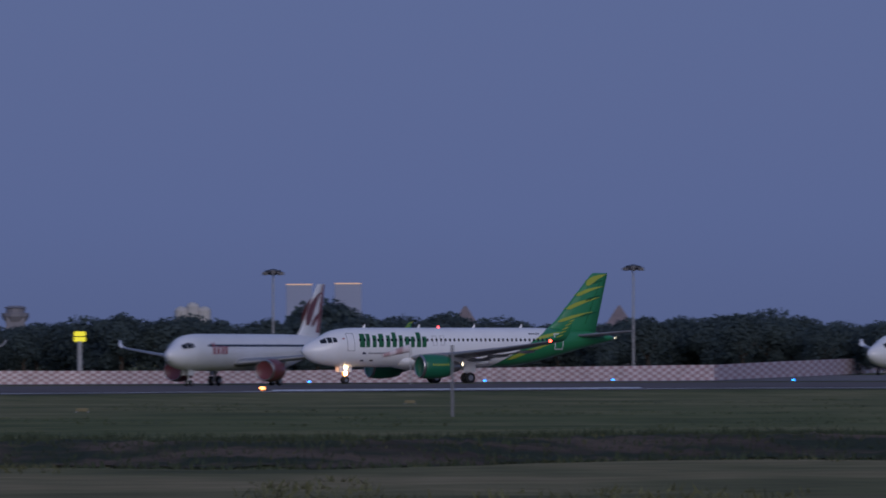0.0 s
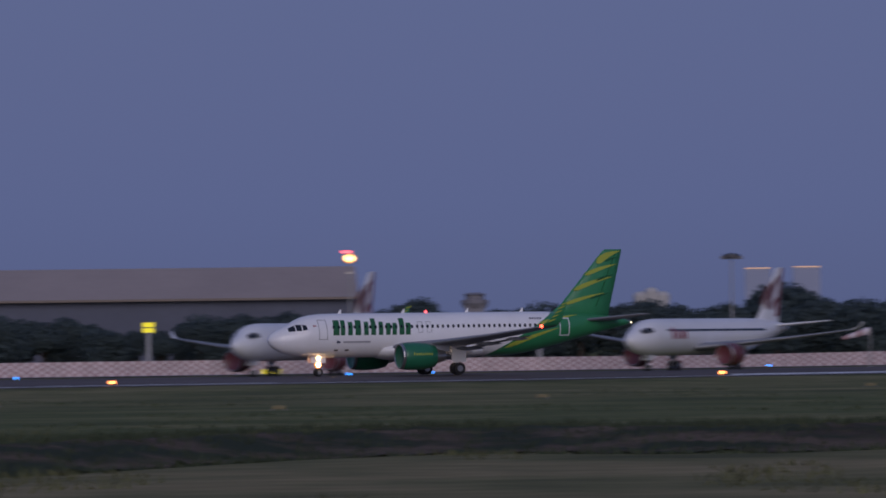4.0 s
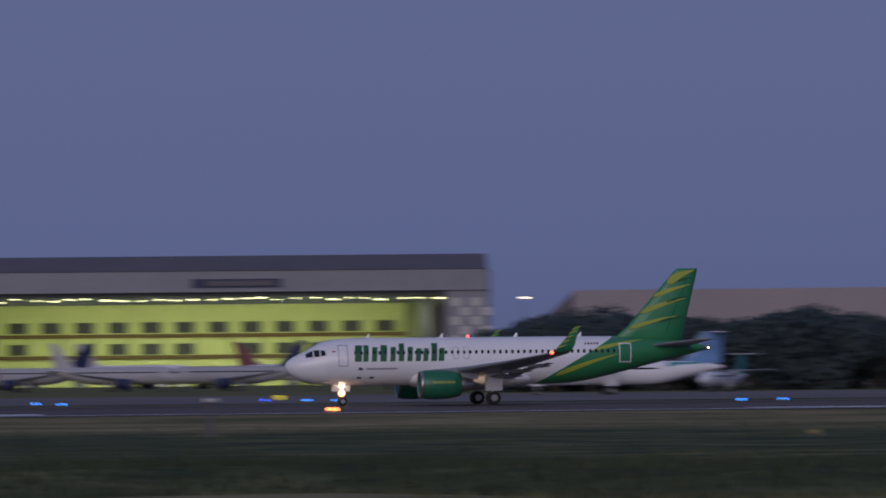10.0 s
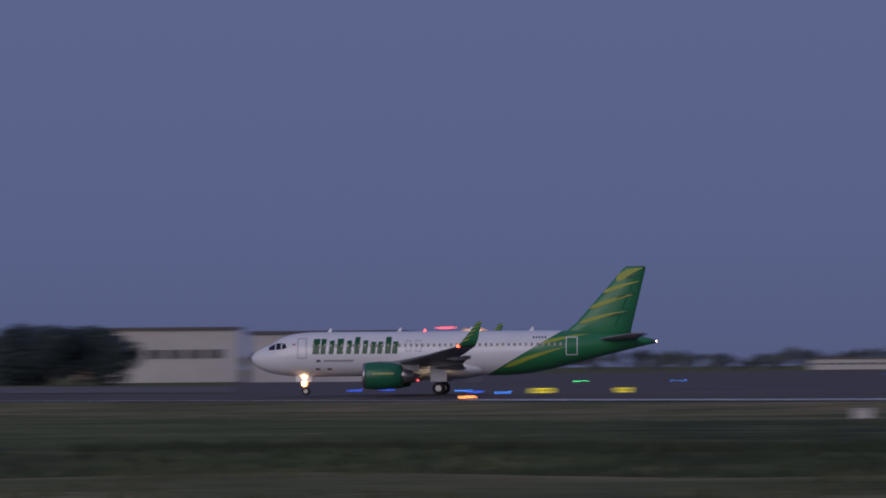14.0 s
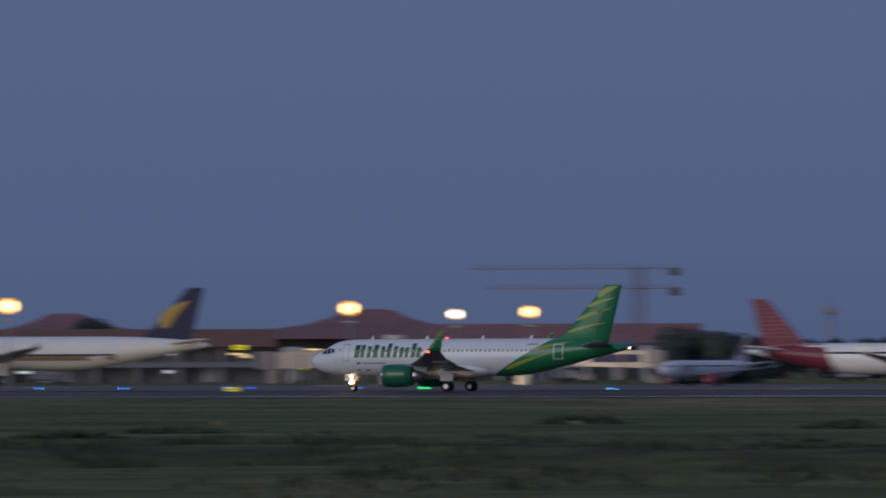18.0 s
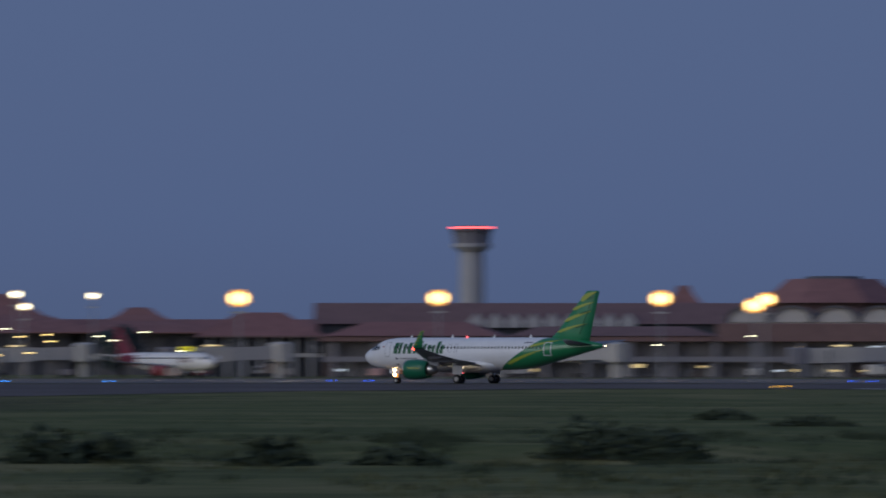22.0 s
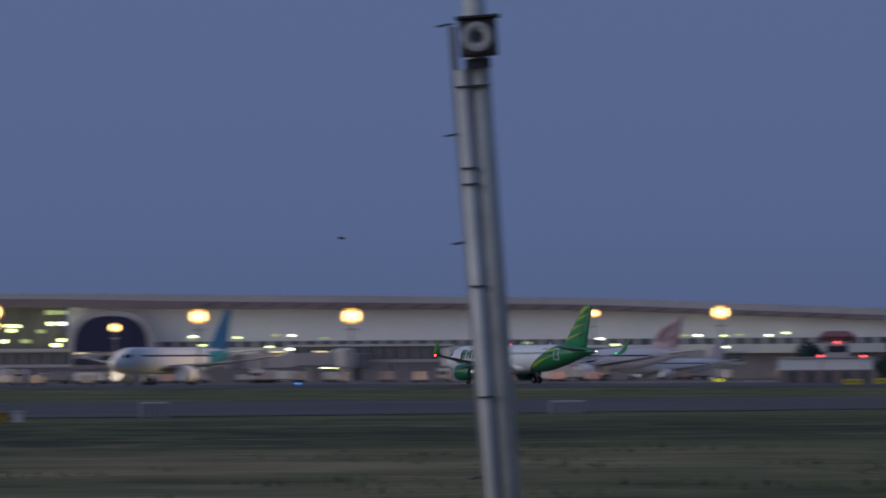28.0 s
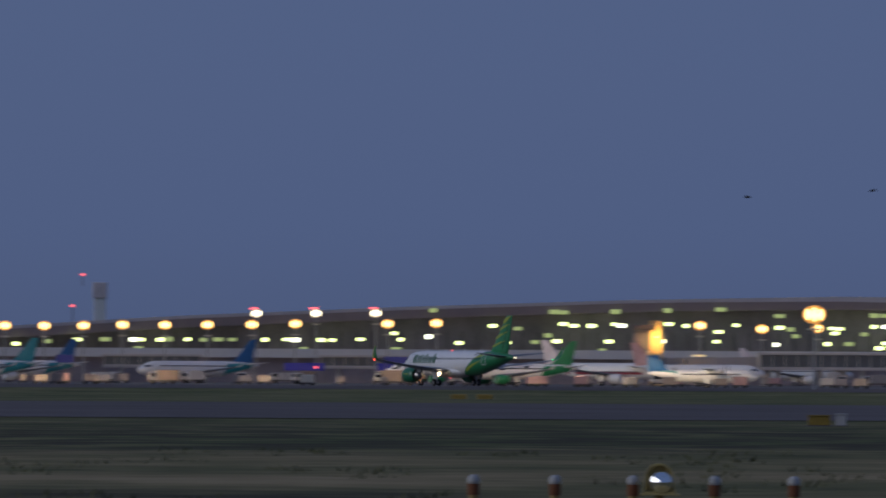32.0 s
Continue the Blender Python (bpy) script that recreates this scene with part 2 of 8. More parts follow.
# ---- airliners ----
FUSE = [  # station, top, bottom, half width, as fractions of a 37.57 m airliner
    (0.00, 3.46, 3.38, 0.05), (0.10, 3.74, 3.10, 0.32), (0.30, 3.98, 2.86, 0.55), (0.70, 4.25, 2.56, 0.84),
    (1.20, 4.50, 2.30, 1.10), (1.80, 4.76, 2.10, 1.33), (2.30, 5.06, 1.99, 1.49), (2.80, 5.34, 1.91, 1.62),
    (3.40, 5.58, 1.84, 1.75), (4.20, 5.75, 1.78, 1.86), (5.20, 5.85, 1.74, 1.94), (6.50, 5.88, 1.73, 1.975),
    (12.0, 5.88, 1.73, 1.975), (18.0, 5.88, 1.73, 1.975), (23.6, 5.88, 1.73, 1.975), (25.0, 5.88, 1.79, 1.97),
    (26.5, 5.88, 1.98, 1.94), (28.0, 5.87, 2.28, 1.87), (30.0, 5.84, 2.76, 1.69), (32.0, 5.76, 3.26, 1.40),
    (34.0, 5.60, 3.76, 1.03), (35.6, 5.38, 4.14, 0.70), (36.8, 5.14, 4.42, 0.42), (37.45, 4.96, 4.58, 0.22)]


def section(x):
    for a, b in zip(FUSE, FUSE[1:]):
        if a[0] <= x <= b[0]:
            k = (x - a[0]) / (b[0] - a[0])
            return [a[i] + (b[i] - a[i]) * k for i in (1, 2, 3)]
    return list(FUSE[-1][1:])


def skin_y(x, z):
    """Half width of the fuselage at that station and height."""
    top, bot, w = section(x)
    c, h = (top + bot) / 2, (top - bot) / 2
    return w * math.sqrt(max(0.0, 1 - ((z - c) / h) ** 2))


def fuselage_mesh(stretch=1.0, seg=28):
    bm = bmesh.new()
    xs = []
    for a, b in zip(FUSE, FUSE[1:]):
        m = 1 if b[0] - a[0] < 1.3 else 2 if b[0] - a[0] < 3 else 4
        xs += [a[0] + (b[0] - a[0]) * i / m for i in range(m)]
    xs.append(FUSE[-1][0])
    rings = []
    for x in xs:
        top, bot, w = section(x)
        c, h = (top + bot) / 2, (top - bot) / 2
        rings.append([(x * stretch, w * math.cos(k * math.tau / seg), c + h * math.sin(k * math.tau / seg)) for k in range(seg)])
    return loft(bm, rings)


def foil(x_le, chord, y, z, thick, n=8):
    """A closed airfoil ring in the xz plane."""
    up, lo = [], []
    for i in range(n + 1):
        u = 0.5 - 0.5 * math.cos(math.pi * i / n)
        t = 5 * thick * chord * (0.2969 * math.sqrt(u) - 0.126 * u - 0.3516 * u * u + 0.2843 * u ** 3 - 0.1015 * u ** 4)
        up.append((x_le + u * chord, y, z + t * 1.15))
        lo.append((x_le + u * chord, y, z - t * 0.85))
    return up + lo[-2:0:-1]


def wing_mesh(side, rows):
    """rows: distance out, leading edge, chord, height, thickness."""
    bm = bmesh.new()
    loft(bm, [foil(le, ch, side * y, z, th) for y, le, ch, z, th in rows])
    if side < 0:
        bmesh.ops.reverse_faces(bm, faces=bm.faces[:])
    return bm


def fin_mesh(rows):
    """An upright surface; rows: height, leading edge, chord, half thickness."""
    bm = bmesh.new()
    rings = []
    for z, le, ch, th in rows:
        ring = []
        for u, w in ((0, 0.02), (0.06, 0.55), (0.25, 1.0), (0.6, 0.8), (1, 0.05), (1, -0.05), (0.6, -0.8), (0.25, -1.0), (0.06, -0.55), (0, -0.02)):
            ring.append((le + u * ch, w * th, z))
        rings.append(ring)
    return loft(bm, rings)


def decal(outline_pairs, offset=0.015, across=4, y_of=skin_y, side=-1):
    """A thin painted patch that lies on the skin; pairs of (x, z) points, lower and upper."""
    bm = bmesh.new()
    rows = []
    for (x0, z0), (x1, z1) in outline_pairs:
        r = []
        for k in range(across + 1):
            u = k / across
            x, z = x0 + (x1 - x0) * u, z0 + (z1 - z0) * u
            r.append(bm.verts.new((x, side * (y_of(x, z) + offset), z)))
        rows.append(r)
    for a, b in zip(rows, rows[1:]):
        for k in range(across):
            bm.faces.new((a[k], b[k], b[k + 1], a[k + 1]) if side < 0 else (a[k], a[k + 1], b[k + 1], b[k]))
    return bm


def leaf_pairs(p, q, width, n=10, lean=0.35):
    """A leaf from point p to point q, widest near its start."""
    p, q = Vector((p[0], p[1])), Vector((q[0], q[1]))
    d = (q - p).normalized()
    nrm = Vector((-d.y, d.x))
    out = []
    for i in range(n + 1):
        u = i / n
        w = width * math.sin(math.pi * u ** (0.6)) ** 0.8 * (1 - 0.35 * u) + 0.01
        c = p + (q - p) * u + nrm * 0.25 * width * math.sin(math.pi * u)
        a, b = c - nrm * w * 0.5, c + nrm * w * 0.5
        out.append(((a.x, a.y), (b.x, b.y)))
    return out


def wheel_on(parent, name, x, y, r, width):
    w = new(name)
    w.parent = parent
    w.location = (x, y, r)
    bm = bmesh.new()
    prof = [(-width / 2, r * 0.55), (-width / 2, r * 0.86), (-width * 0.36, r * 0.97), (0, r), (width * 0.36, r * 0.97), (width / 2, r * 0.86), (width / 2, r * 0.55)]
    loft(bm, [[(rr * math.cos(k * math.tau / 20), o, rr * math.sin(k * math.tau / 20)) for k in range(20)] for o, rr in prof])
    bmesh.ops.recalc_face_normals(bm, faces=bm.faces[:])
    part("tyre", bm, M_RUBBER, w, smooth=True)
    bm = bmesh.new()
    loft(bm, [[(rr * math.cos(k * math.tau / 14), o, rr * math.sin(k * math.tau / 14)) for k in range(14)]
              for o, rr in ((-width * 0.53, r * 0.2), (-width * 0.53, r * 0.5), (width * 0.53, r * 0.5), (width * 0.53, r * 0.2))])
    bmesh.ops.recalc_face_normals(bm, faces=bm.faces[:])
    part("rim", bm, M_METAL, w)
    return w


WING = [(0.6, 11.4, 7.9, 2.55, 0.13), (1.9, 12.0, 7.1, 2.62, 0.13), (6.4, 14.35, 4.95, 3.05, 0.115), (11.5, 17.1, 3.3, 3.62, 0.105), (16.4, 19.75, 1.9, 4.28, 0.10), (16.9, 20.1, 1.7, 4.36, 0.10)]
SHARKLET = [(16.9, 20.1, 1.7, 4.36, 0.10), (17.35, 20.45, 1.5, 4.58, 0.09), (17.65, 20.85, 1.3, 5.05, 0.08), (17.85, 21.5, 0.8, 5.8, 0.08), (17.98, 22.1, 0.42, 6.6, 0.08)]
WINGLET = [(16.9, 20.1, 1.7, 4.36, 0.10), (17.4, 20.5, 1.3, 4.5, 0.09), (17.75, 20.95, 0.9, 4.78, 0.08), (17.95, 21.4, 0.5, 5.25, 0.08)]
STAB = [(0.3, 31.9, 4.0, 4.95, 0.10), (1.1, 32.4, 3.6, 5.02, 0.10), (6.22, 35.5, 1.35, 5.50, 0.09)]
FIN = [(5.35, 28.7, 6.6, 0.10), (5.75, 29.3, 6.05, 0.30), (6.6, 30.35, 5.2, 0.30), (11.55, 34.7, 2.05, 0.14), (11.75, 35.0, 1.75, 0.10)]


def engine(root, side, shell, y=5.75, inlet=M_METAL, x0=10.9, zc=1.78, k=1.0, name="engine"):
    e = new(name)
    e.parent = root
    e.location = (x0, side * y, zc)
    bm = lathe(bmesh.new(), [(0.10, 1.02 * k), (0.0, 1.08 * k), (0.05, 1.15 * k), (0.5, 1.25 * k), (1.4, 1.30 * k), (2.6, 1.22 * k), (3.5, 1.02 * k), (3.55, 0.95 * k), (2.9, 0.9 * k)], (0, 0, 0))
    part("nacelle", bm, shell, e, smooth=True)
    bm = lathe(bmesh.new(), [(0.12, 1.03 * k), (-0.03, 1.07 * k), (-0.05, 1.11 * k), (0.02, 1.165 * k), (0.22, 1.215 * k), (0.22, 1.19 * k)], (0, 0, 0))
    part("inlet_lip", bm, inlet, e, "polished metal inlet lip", smooth=True)
    bm = lathe(bmesh.new(), [(0.55, 1.0 * k), (0.5, 0.35 * k), (0.25, 0.04)], (0, 0, 0))
    part("fan", bm, M_DARKMETAL, e)
    bm = lathe(bmesh.new(), [(2.9, 0.82 * k), (3.9, 0.66 * k), (4.6, 0.5 * k), (4.65, 0.4 * k), (4.6, 0.3), (5.3, 0.06)], (0, 0, 0))
    part("exhaust", bm, M_METAL, e, "bare metal exhaust nozzle", smooth=True)
    return e


def undercarriage(root, k=1.0, nose_x=5.07, main_x=17.7, main_y=3.8):
    g = new("nose_gear")
    g.parent = root
    bm = bmesh.new()
    tube(bm, (nose_x, 0, 0.38), (nose_x, 0, 2.1), 0.085)
    tube(bm, (nose_x, 0, 1.1), (nose_x + 0.9, 0, 1.95), 0.05)
    tube(bm, (nose_x, -0.28, 0.38), (nose_x, 0.28, 0.38), 0.06)
    part("strut", bm, M_WHITE, g)
    for s in (-1, 1):
        part("gear_door", boxes((nose_x - 0.9, nose_x + 0.6, s * 0.42 - 0.02, s * 0.42 + 0.02, 1.25, 1.95)), M_WHITE, g)
        wheel_on(g, "wheel", nose_x, s * 0.26, 0.38, 0.22)
    for s in (-1, 1):
        g2 = new("main_gear")
        g2.parent = root
        bm = bmesh.new()
        tube(bm, (main_x, s * main_y, 0.55), (main_x - 0.05, s * (main_y - 0.1), 2.6), 0.15, 0.17)
        tube(bm, (main_x, s * main_y, 1.3), (main_x - 0.1, s * (main_y - 1.6), 2.5), 0.08)
        tube(bm, (main_x, s * (main_y - 0.6), 0.58), (main_x, s * (main_y + 0.6), 0.58), 0.09)
        part("strut", bm, M_WHITE, g2)
        part("gear_door", boxes((main_x - 0.75, main_x + 0.75, s * (main_y + 0.34) - 0.025, s * (main_y + 0.34) + 0.025, 1.2, 2.7), bevel=0.01), M_WHITE, g2)
        for o in (-0.46, 0.46):
            wheel_on(g2, "wheel", main_x, s * main_y + o, 0.58, 0.42)


def cockpit(root):
    for side in (-1, 1):
        for quad in (((1.72, 4.20), (1.72, 4.52), (2.32, 4.26), (2.32, 4.80)),
                     ((2.42, 4.26), (2.40, 4.84), (2.88, 4.28), (2.88, 4.86)),
                     ((2.98, 4.30), (2.98, 4.86), (3.42, 4.40), (3.32, 4.80))):
            a, b, c, d = quad
            part("cockpit_window", decal([(a, b), (c, d)], 0.02, 3, skin_y, side), M_GLASS, root)


def hero_airliner():
    root = thing("airliner", pose(0, 0, 0), "white and green twin-engine airliner rolling on the runway", "airplane")
    part("fuselage", fuselage_mesh(), M_SKIN, root, smooth=True)
    # belly fairing
    bm = bmesh.new()
    loft(bm, [[(x, w * math.cos(k * math.tau / 20), 2.35 + h * math.sin(k * math.tau / 20)) for k in range(20)]
              for x, w, h in ((10.2, 0.3, 0.2), (11.2, 1.75, 0.75), (12.6, 2.1, 0.95), (16.5, 2.15, 0.98), (19.5, 2.05, 0.95), (21.2, 1.6, 0.7), (22.6, 0.3, 0.2))])
    part("belly_fairing", bm, M_WHITE, root, smooth=True)
    cockpit(root)
    for side in (-1, 1):
        w = part("wing", wing_mesh(side, WING), M_WINGGREY, root, "grey swept wing", smooth=True)
        s = part("sharklet", wing_mesh(side, SHARKLET), M_GREEN, root, "green upturned wing tip with yellow leaves", smooth=True)
        for z0, x0 in ((4.75, 20.75), (5.15, 21.05), (5.55, 21.35), (5.95, 21.65), (6.3, 21.95)):
            bm = bmesh.new()
            yy = side * (17.72 + (z0 - 5.0) * 0.17)
            for o in (-0.09, 0.09):
                v = [bm.verts.new((x, yy + o * 0.9 + side * 0.0, z)) for x, z in ((x0 - 0.1, z0), (x0 + 0.5, z0 + 0.20), (x0 + 0.72, z0 + 0.36), (x0 + 0.15, z0 + 0.20))]
                bm.faces.new(v)
            part("leaf_mark", bm, M_LEAF, s)
        # flap track fairings and flaps
        for y, x, ln in ((4.3, 17.3, 3.0), (8.2, 17.6, 2.7), (12.2, 18.9, 2.3)):
            z = 2.62 + (y - 1.9) * 0.106 - 0.42
            part("flap_fairing", lathe(bmesh.new(), [(0, 0.03), (ln * 0.2, 0.16), (ln * 0.55, 0.19), (ln * 0.85, 0.1), (ln, 0.02)], (x, side * y, z), 10), M_WINGGREY, root, smooth=True)
        for rows in ([(2.1, 18.6, 1.5, 2.32, 0.10), (6.3, 18.9, 1.2, 2.78, 0.10)], [(6.6, 18.9, 1.15, 2.82, 0.10), (13.0, 20.5, 0.8, 3.52, 0.10)]):
            part("flap", wing_mesh(side, rows), M_WINGGREY, root, smooth=True)
        part("tailplane", wing_mesh(side, STAB), M_WINGGREY, root, "grey tailplane", smooth=True)
        e = engine(root, side, M_GREENSHADE)
        bm = bmesh.new()
        loft(bm, [foil(12.0, 4.6, side * 5.75 + o, 2.95, 0.05) for o in (-0.16, 0.16)])
        box(bm, 12.2, 16.0, side * 5.75 - 0.15, side * 5.75 + 0.15, 2.2, 3.1)
        part("pylon", bm, M_WINGGREY, root)
        for i in range(9):
            x = 0.95 + 0.22 * i
            part("engine_marking", decal([((x, 0.10), (x, 0.10 + (0.22 if i % 3 else 0.28))), ((x + 0.13, 0.10), (x + 0.13, 0.26))], 0.02, 2, lambda x, z: math.sqrt(max(0.0, 1.29 ** 2 - z * z)), -1), M_LEAF, e, "small yellow mark")
        part("wing_light", ball(bmesh.new(), (20.3, side * 17.05, 4.42), 0.16), G_RED if side < 0 else G_GREENL, root, "glowing red wing tip light" if side < 0 else "glowing green wing tip light")
        part("landing_light", ball(bmesh.new(), (12.5, side * 2.15, 2.75), 0.12), G_TAIL, root, "glowing wing root light")
        # yellow leaves and green borders on the rear body
        for p, q, wd in (((23.6, 2.45), (29.4, 4.35), 0.44), ((26.9, 4.62), (31.6, 5.55), 0.34)):
            part("leaf_mark", decal(leaf_pairs(p, q, wd), 0.02, 4, skin_y, side), M_LEAF, root, "yellow leaf stripe")
        fy = lambda x, z: 0.30 - max(0, (z - 6.6)) * 0.031
        for p, q, wd in (((30.5, 6.5), (34.9, 7.6), 0.36), ((31.5, 7.85), (35.7, 9.15), 0.46), ((32.75, 9.3), (36.2, 10.35), 0.42), ((34.0, 10.45), (36.55, 11.6), 0.72)):
            part("leaf_mark", decal(leaf_pairs(p, q, wd), 0.012, 2, fy, side), M_LEAF, root, "yellow leaf stripe")
        for p, q, wd in (((33.2, 7.05), (35.4, 7.6), 0.22), ((33.9, 8.75), (35.9, 9.35), 0.25), ((34.9, 10.6), (36.3, 11.0), 0.2)):
            part("leaf_mark", decal(leaf_pairs(p, q, wd), 0.012, 2, fy, side), M_TITLE, root, "dark green leaf stripe")
        # doors: front, over-wing, rear
        for x0, x1, z0, z1 in ((4.45, 5.3, 3.42, 5.3),):
            for zz in (z0, z1 - 0.06):
                part("door_edge", decal([((x0, zz), (x0, zz + 0.06)), ((x1, zz), (x1, zz + 0.06))], 0.02, 2, skin_y, side), M_SEAM, root)
            for xx in (x0, x1 - 0.06):
                part("door_edge", decal([((xx, z0), (xx, z1)), ((xx + 0.06, z0), (xx + 0.06, z1))], 0.02, 6, skin_y, side), M_SEAM, root)
        for x0 in (14.55, 15.45):
            for zz in (4.0, 5.0):
                part("exit_edge", decal([((x0, zz), (x0, zz + 0.04)), ((x0 + 0.5, zz), (x0 + 0.5, zz + 0.04))], 0.02, 2, skin_y, side), M_SEAM, root)
            for xx in (x0, x0 + 0.46):
                part("exit_edge", decal([((xx, 4.0), (xx, 5.04)), ((xx + 0.04, 4.0), (xx + 0.04, 5.04))], 0.02, 4, skin_y, side), M_SEAM, root)
        x0, x1, z0, z1 = 29.35, 30.45, 3.55, 5.25
        for zz in (z0, z1 - 0.09):
            part("door_edge", decal([((x0, zz), (x0, zz + 0.09)), ((x1, zz), (x1, zz + 0.09))], 0.03, 3, skin_y, side), M_WHITE, root, "white rear door outline")
        for xx in (x0, x1 - 0.09):
            part("door_edge", decal([((xx, z0), (xx, z1)), ((xx + 0.09, z0), (xx + 0.09, z1))], 0.03, 8, skin_y, side), M_WHITE, root, "white rear door outline")
        # title in plain slanted bars
        x = 5.85
        for wdt, hgt, gap in ((0.62, 1.42, 0.12), (0.46, 1.42, 0.30), (0.46, 1.25, 0.28), (0.58, 1.42, 0.30), (0.46, 1.25, 0.28), (0.48, 1.56, 0.28), (0.46, 1.25, 0.28), (0.46, 1.12, 0.20), (0.44, 1.12, 0.28), (0.52, 1.56, 0.12), (0.50, 1.12, 0.2)):
            part("title_bar", decal([((x + wdt * u, 3.82), (x + wdt * u + 0.12, 3.82 + hgt)) for u in (0, 0.25, 0.5, 0.75, 1)], 0.016, 6, skin_y, side), M_TITLE, root, "dark green title bar")
            x += wdt + gap
        part("subtitle_bar", decal([((6.9 + 0.55 * i, 3.12), (6.9 + 0.55 * i, 3.26)) for i in range(6)], 0.016, 1, skin_y, side), M_SEAM, root, "small grey lettering bar")
        part("subtitle_mark", decal([((6.2, 3.08), (6.25, 3.34)), ((6.6, 3.1), (6.6, 3.24))], 0.016, 1, skin_y, side), M_NAVY, root, "small dark emblem")
        part("flag_mark", decal([((3.95, 4.66), (3.95, 4.78)), ((4.25, 4.66), (4.25, 4.78))], 0.016, 1, skin_y, side), M_RED, root, "small red flag")
        for i in range(5):
            x = 26.3 + 0.27 * i
            part("registration_bar", decal([((x, 5.14), (x, 5.32)), ((x + 0.15, 5.14), (x + 0.15, 5.32))], 0.016, 1, skin_y, side), M_NAVY, root, "small dark marking bar")
        for vx in (6.1, 7.2):
            part("service_hatch", decal([((vx, 2.35), (vx, 2.5)), ((vx + 0.4, 2.35), (vx + 0.4, 2.5))], 0.016, 1, skin_y, side), M_DARKMETAL, root)
    # cabin windows share one small pane for each side
    for side in (-1, 1):
        yv = skin_y(16.0, 4.58)
        bm = bmesh.new()
        ring = [(0.115 * math.copysign(abs(math.cos(a)) ** 0.6, math.cos(a)), 0.165 * math.copysign(abs(math.sin(a)) ** 0.6, math.sin(a))) for a in [k * math.tau / 12 for k in range(12)]]
        slope = 0.22
        vs = [bm.verts.new((a, -side * slope * b * 1.0, b)) for a, b in (ring if side < 0 else ring[::-1])]
        top = bm.faces.new(vs)
        ex = bmesh.ops.extrude_face_region(bm, geom=[top])
        me = None
        for v in [g for g in ex["geom"] if isinstance(g, bmesh.types.BMVert)]:
            v.co.y += side * 0.03
        me = mesh("cabin_window", bm, M_GLASS)
        x = 5.95
        while x < 29.2:
            if not (14.3 < x < 14.45):
                share("cabin_window", me, root, Matrix.Translation((x, side * (skin_y(x, 4.58) - 0.004), 4.58)))
            x += 0.533
    part("fin", fin_mesh(FIN), M_GREEN, root, "green tail fin", smooth=True)
    part("rudder_gap", fin_mesh([(6.3, 33.9, 0.05, 0.29), (11.5, 36.05, 0.04, 0.15)]), M_TITLE, root)
    part("tail_cone", lathe(bmesh.new(), [(0, 0.24), (0.25, 0.2), (0.3, 0.12)], (37.35, 0, 4.77), 12), M_METAL, root)
    part("tail_light", ball(bmesh.new(), (37.68, 0, 4.78), 0.09), G_TAIL, root, "glowing tail light")
    for x in (7.1, 13.6, 20.2, 25.9):
        bm = bmesh.new()
        loft(bm, [[(x + a, w, 5.86) for a, w in ((0, 0), (0.2, 0.03), (0.42, 0), (0.2, -0.03))], [(x + a, w, 6.24) for a, w in ((0.3, 0), (0.36, 0.012), (0.42, 0), (0.36, -0.012))]])
        part("antenna", bm, M_WHITE, root)
    undercarriage(root)
    for z, r in ((1.70, 0.21), (1.10, 0.23)):
        lamp = part("taxi_light", ball(bmesh.new(), (4.95, -0.36, z), r), G_HEAD, root, "glowing nose gear taxi light")
        # glowing disc added behind the lamp as its halo
        part("halo_disc", lamp_disc(4.97, z, r * 1.5, r * 1.4, -0.05), G_HEADHALO, lamp, "orange halo disc behind the lamp")
    # disc made larger than the lamp to hold its glare
    part("landing_light", lathe(bmesh.new(), [(0, 0.04), (0, 0.42), (0.06, 0.44), (0.1, 0.04)], (17.5, -3.35, 2.05), 16), G_TAIL, root, "glowing landing light under the wing")
    part("beacon", ball(bmesh.new(), (16.2, 0, 5.95), 0.14), G_REDSOFT, root, "red beacon on the roof")
    part("beacon", ball(bmesh.new(), (15.5, 0, 1.33), 0.1), G_REDSOFT, root, "red belly beacon")
    return root


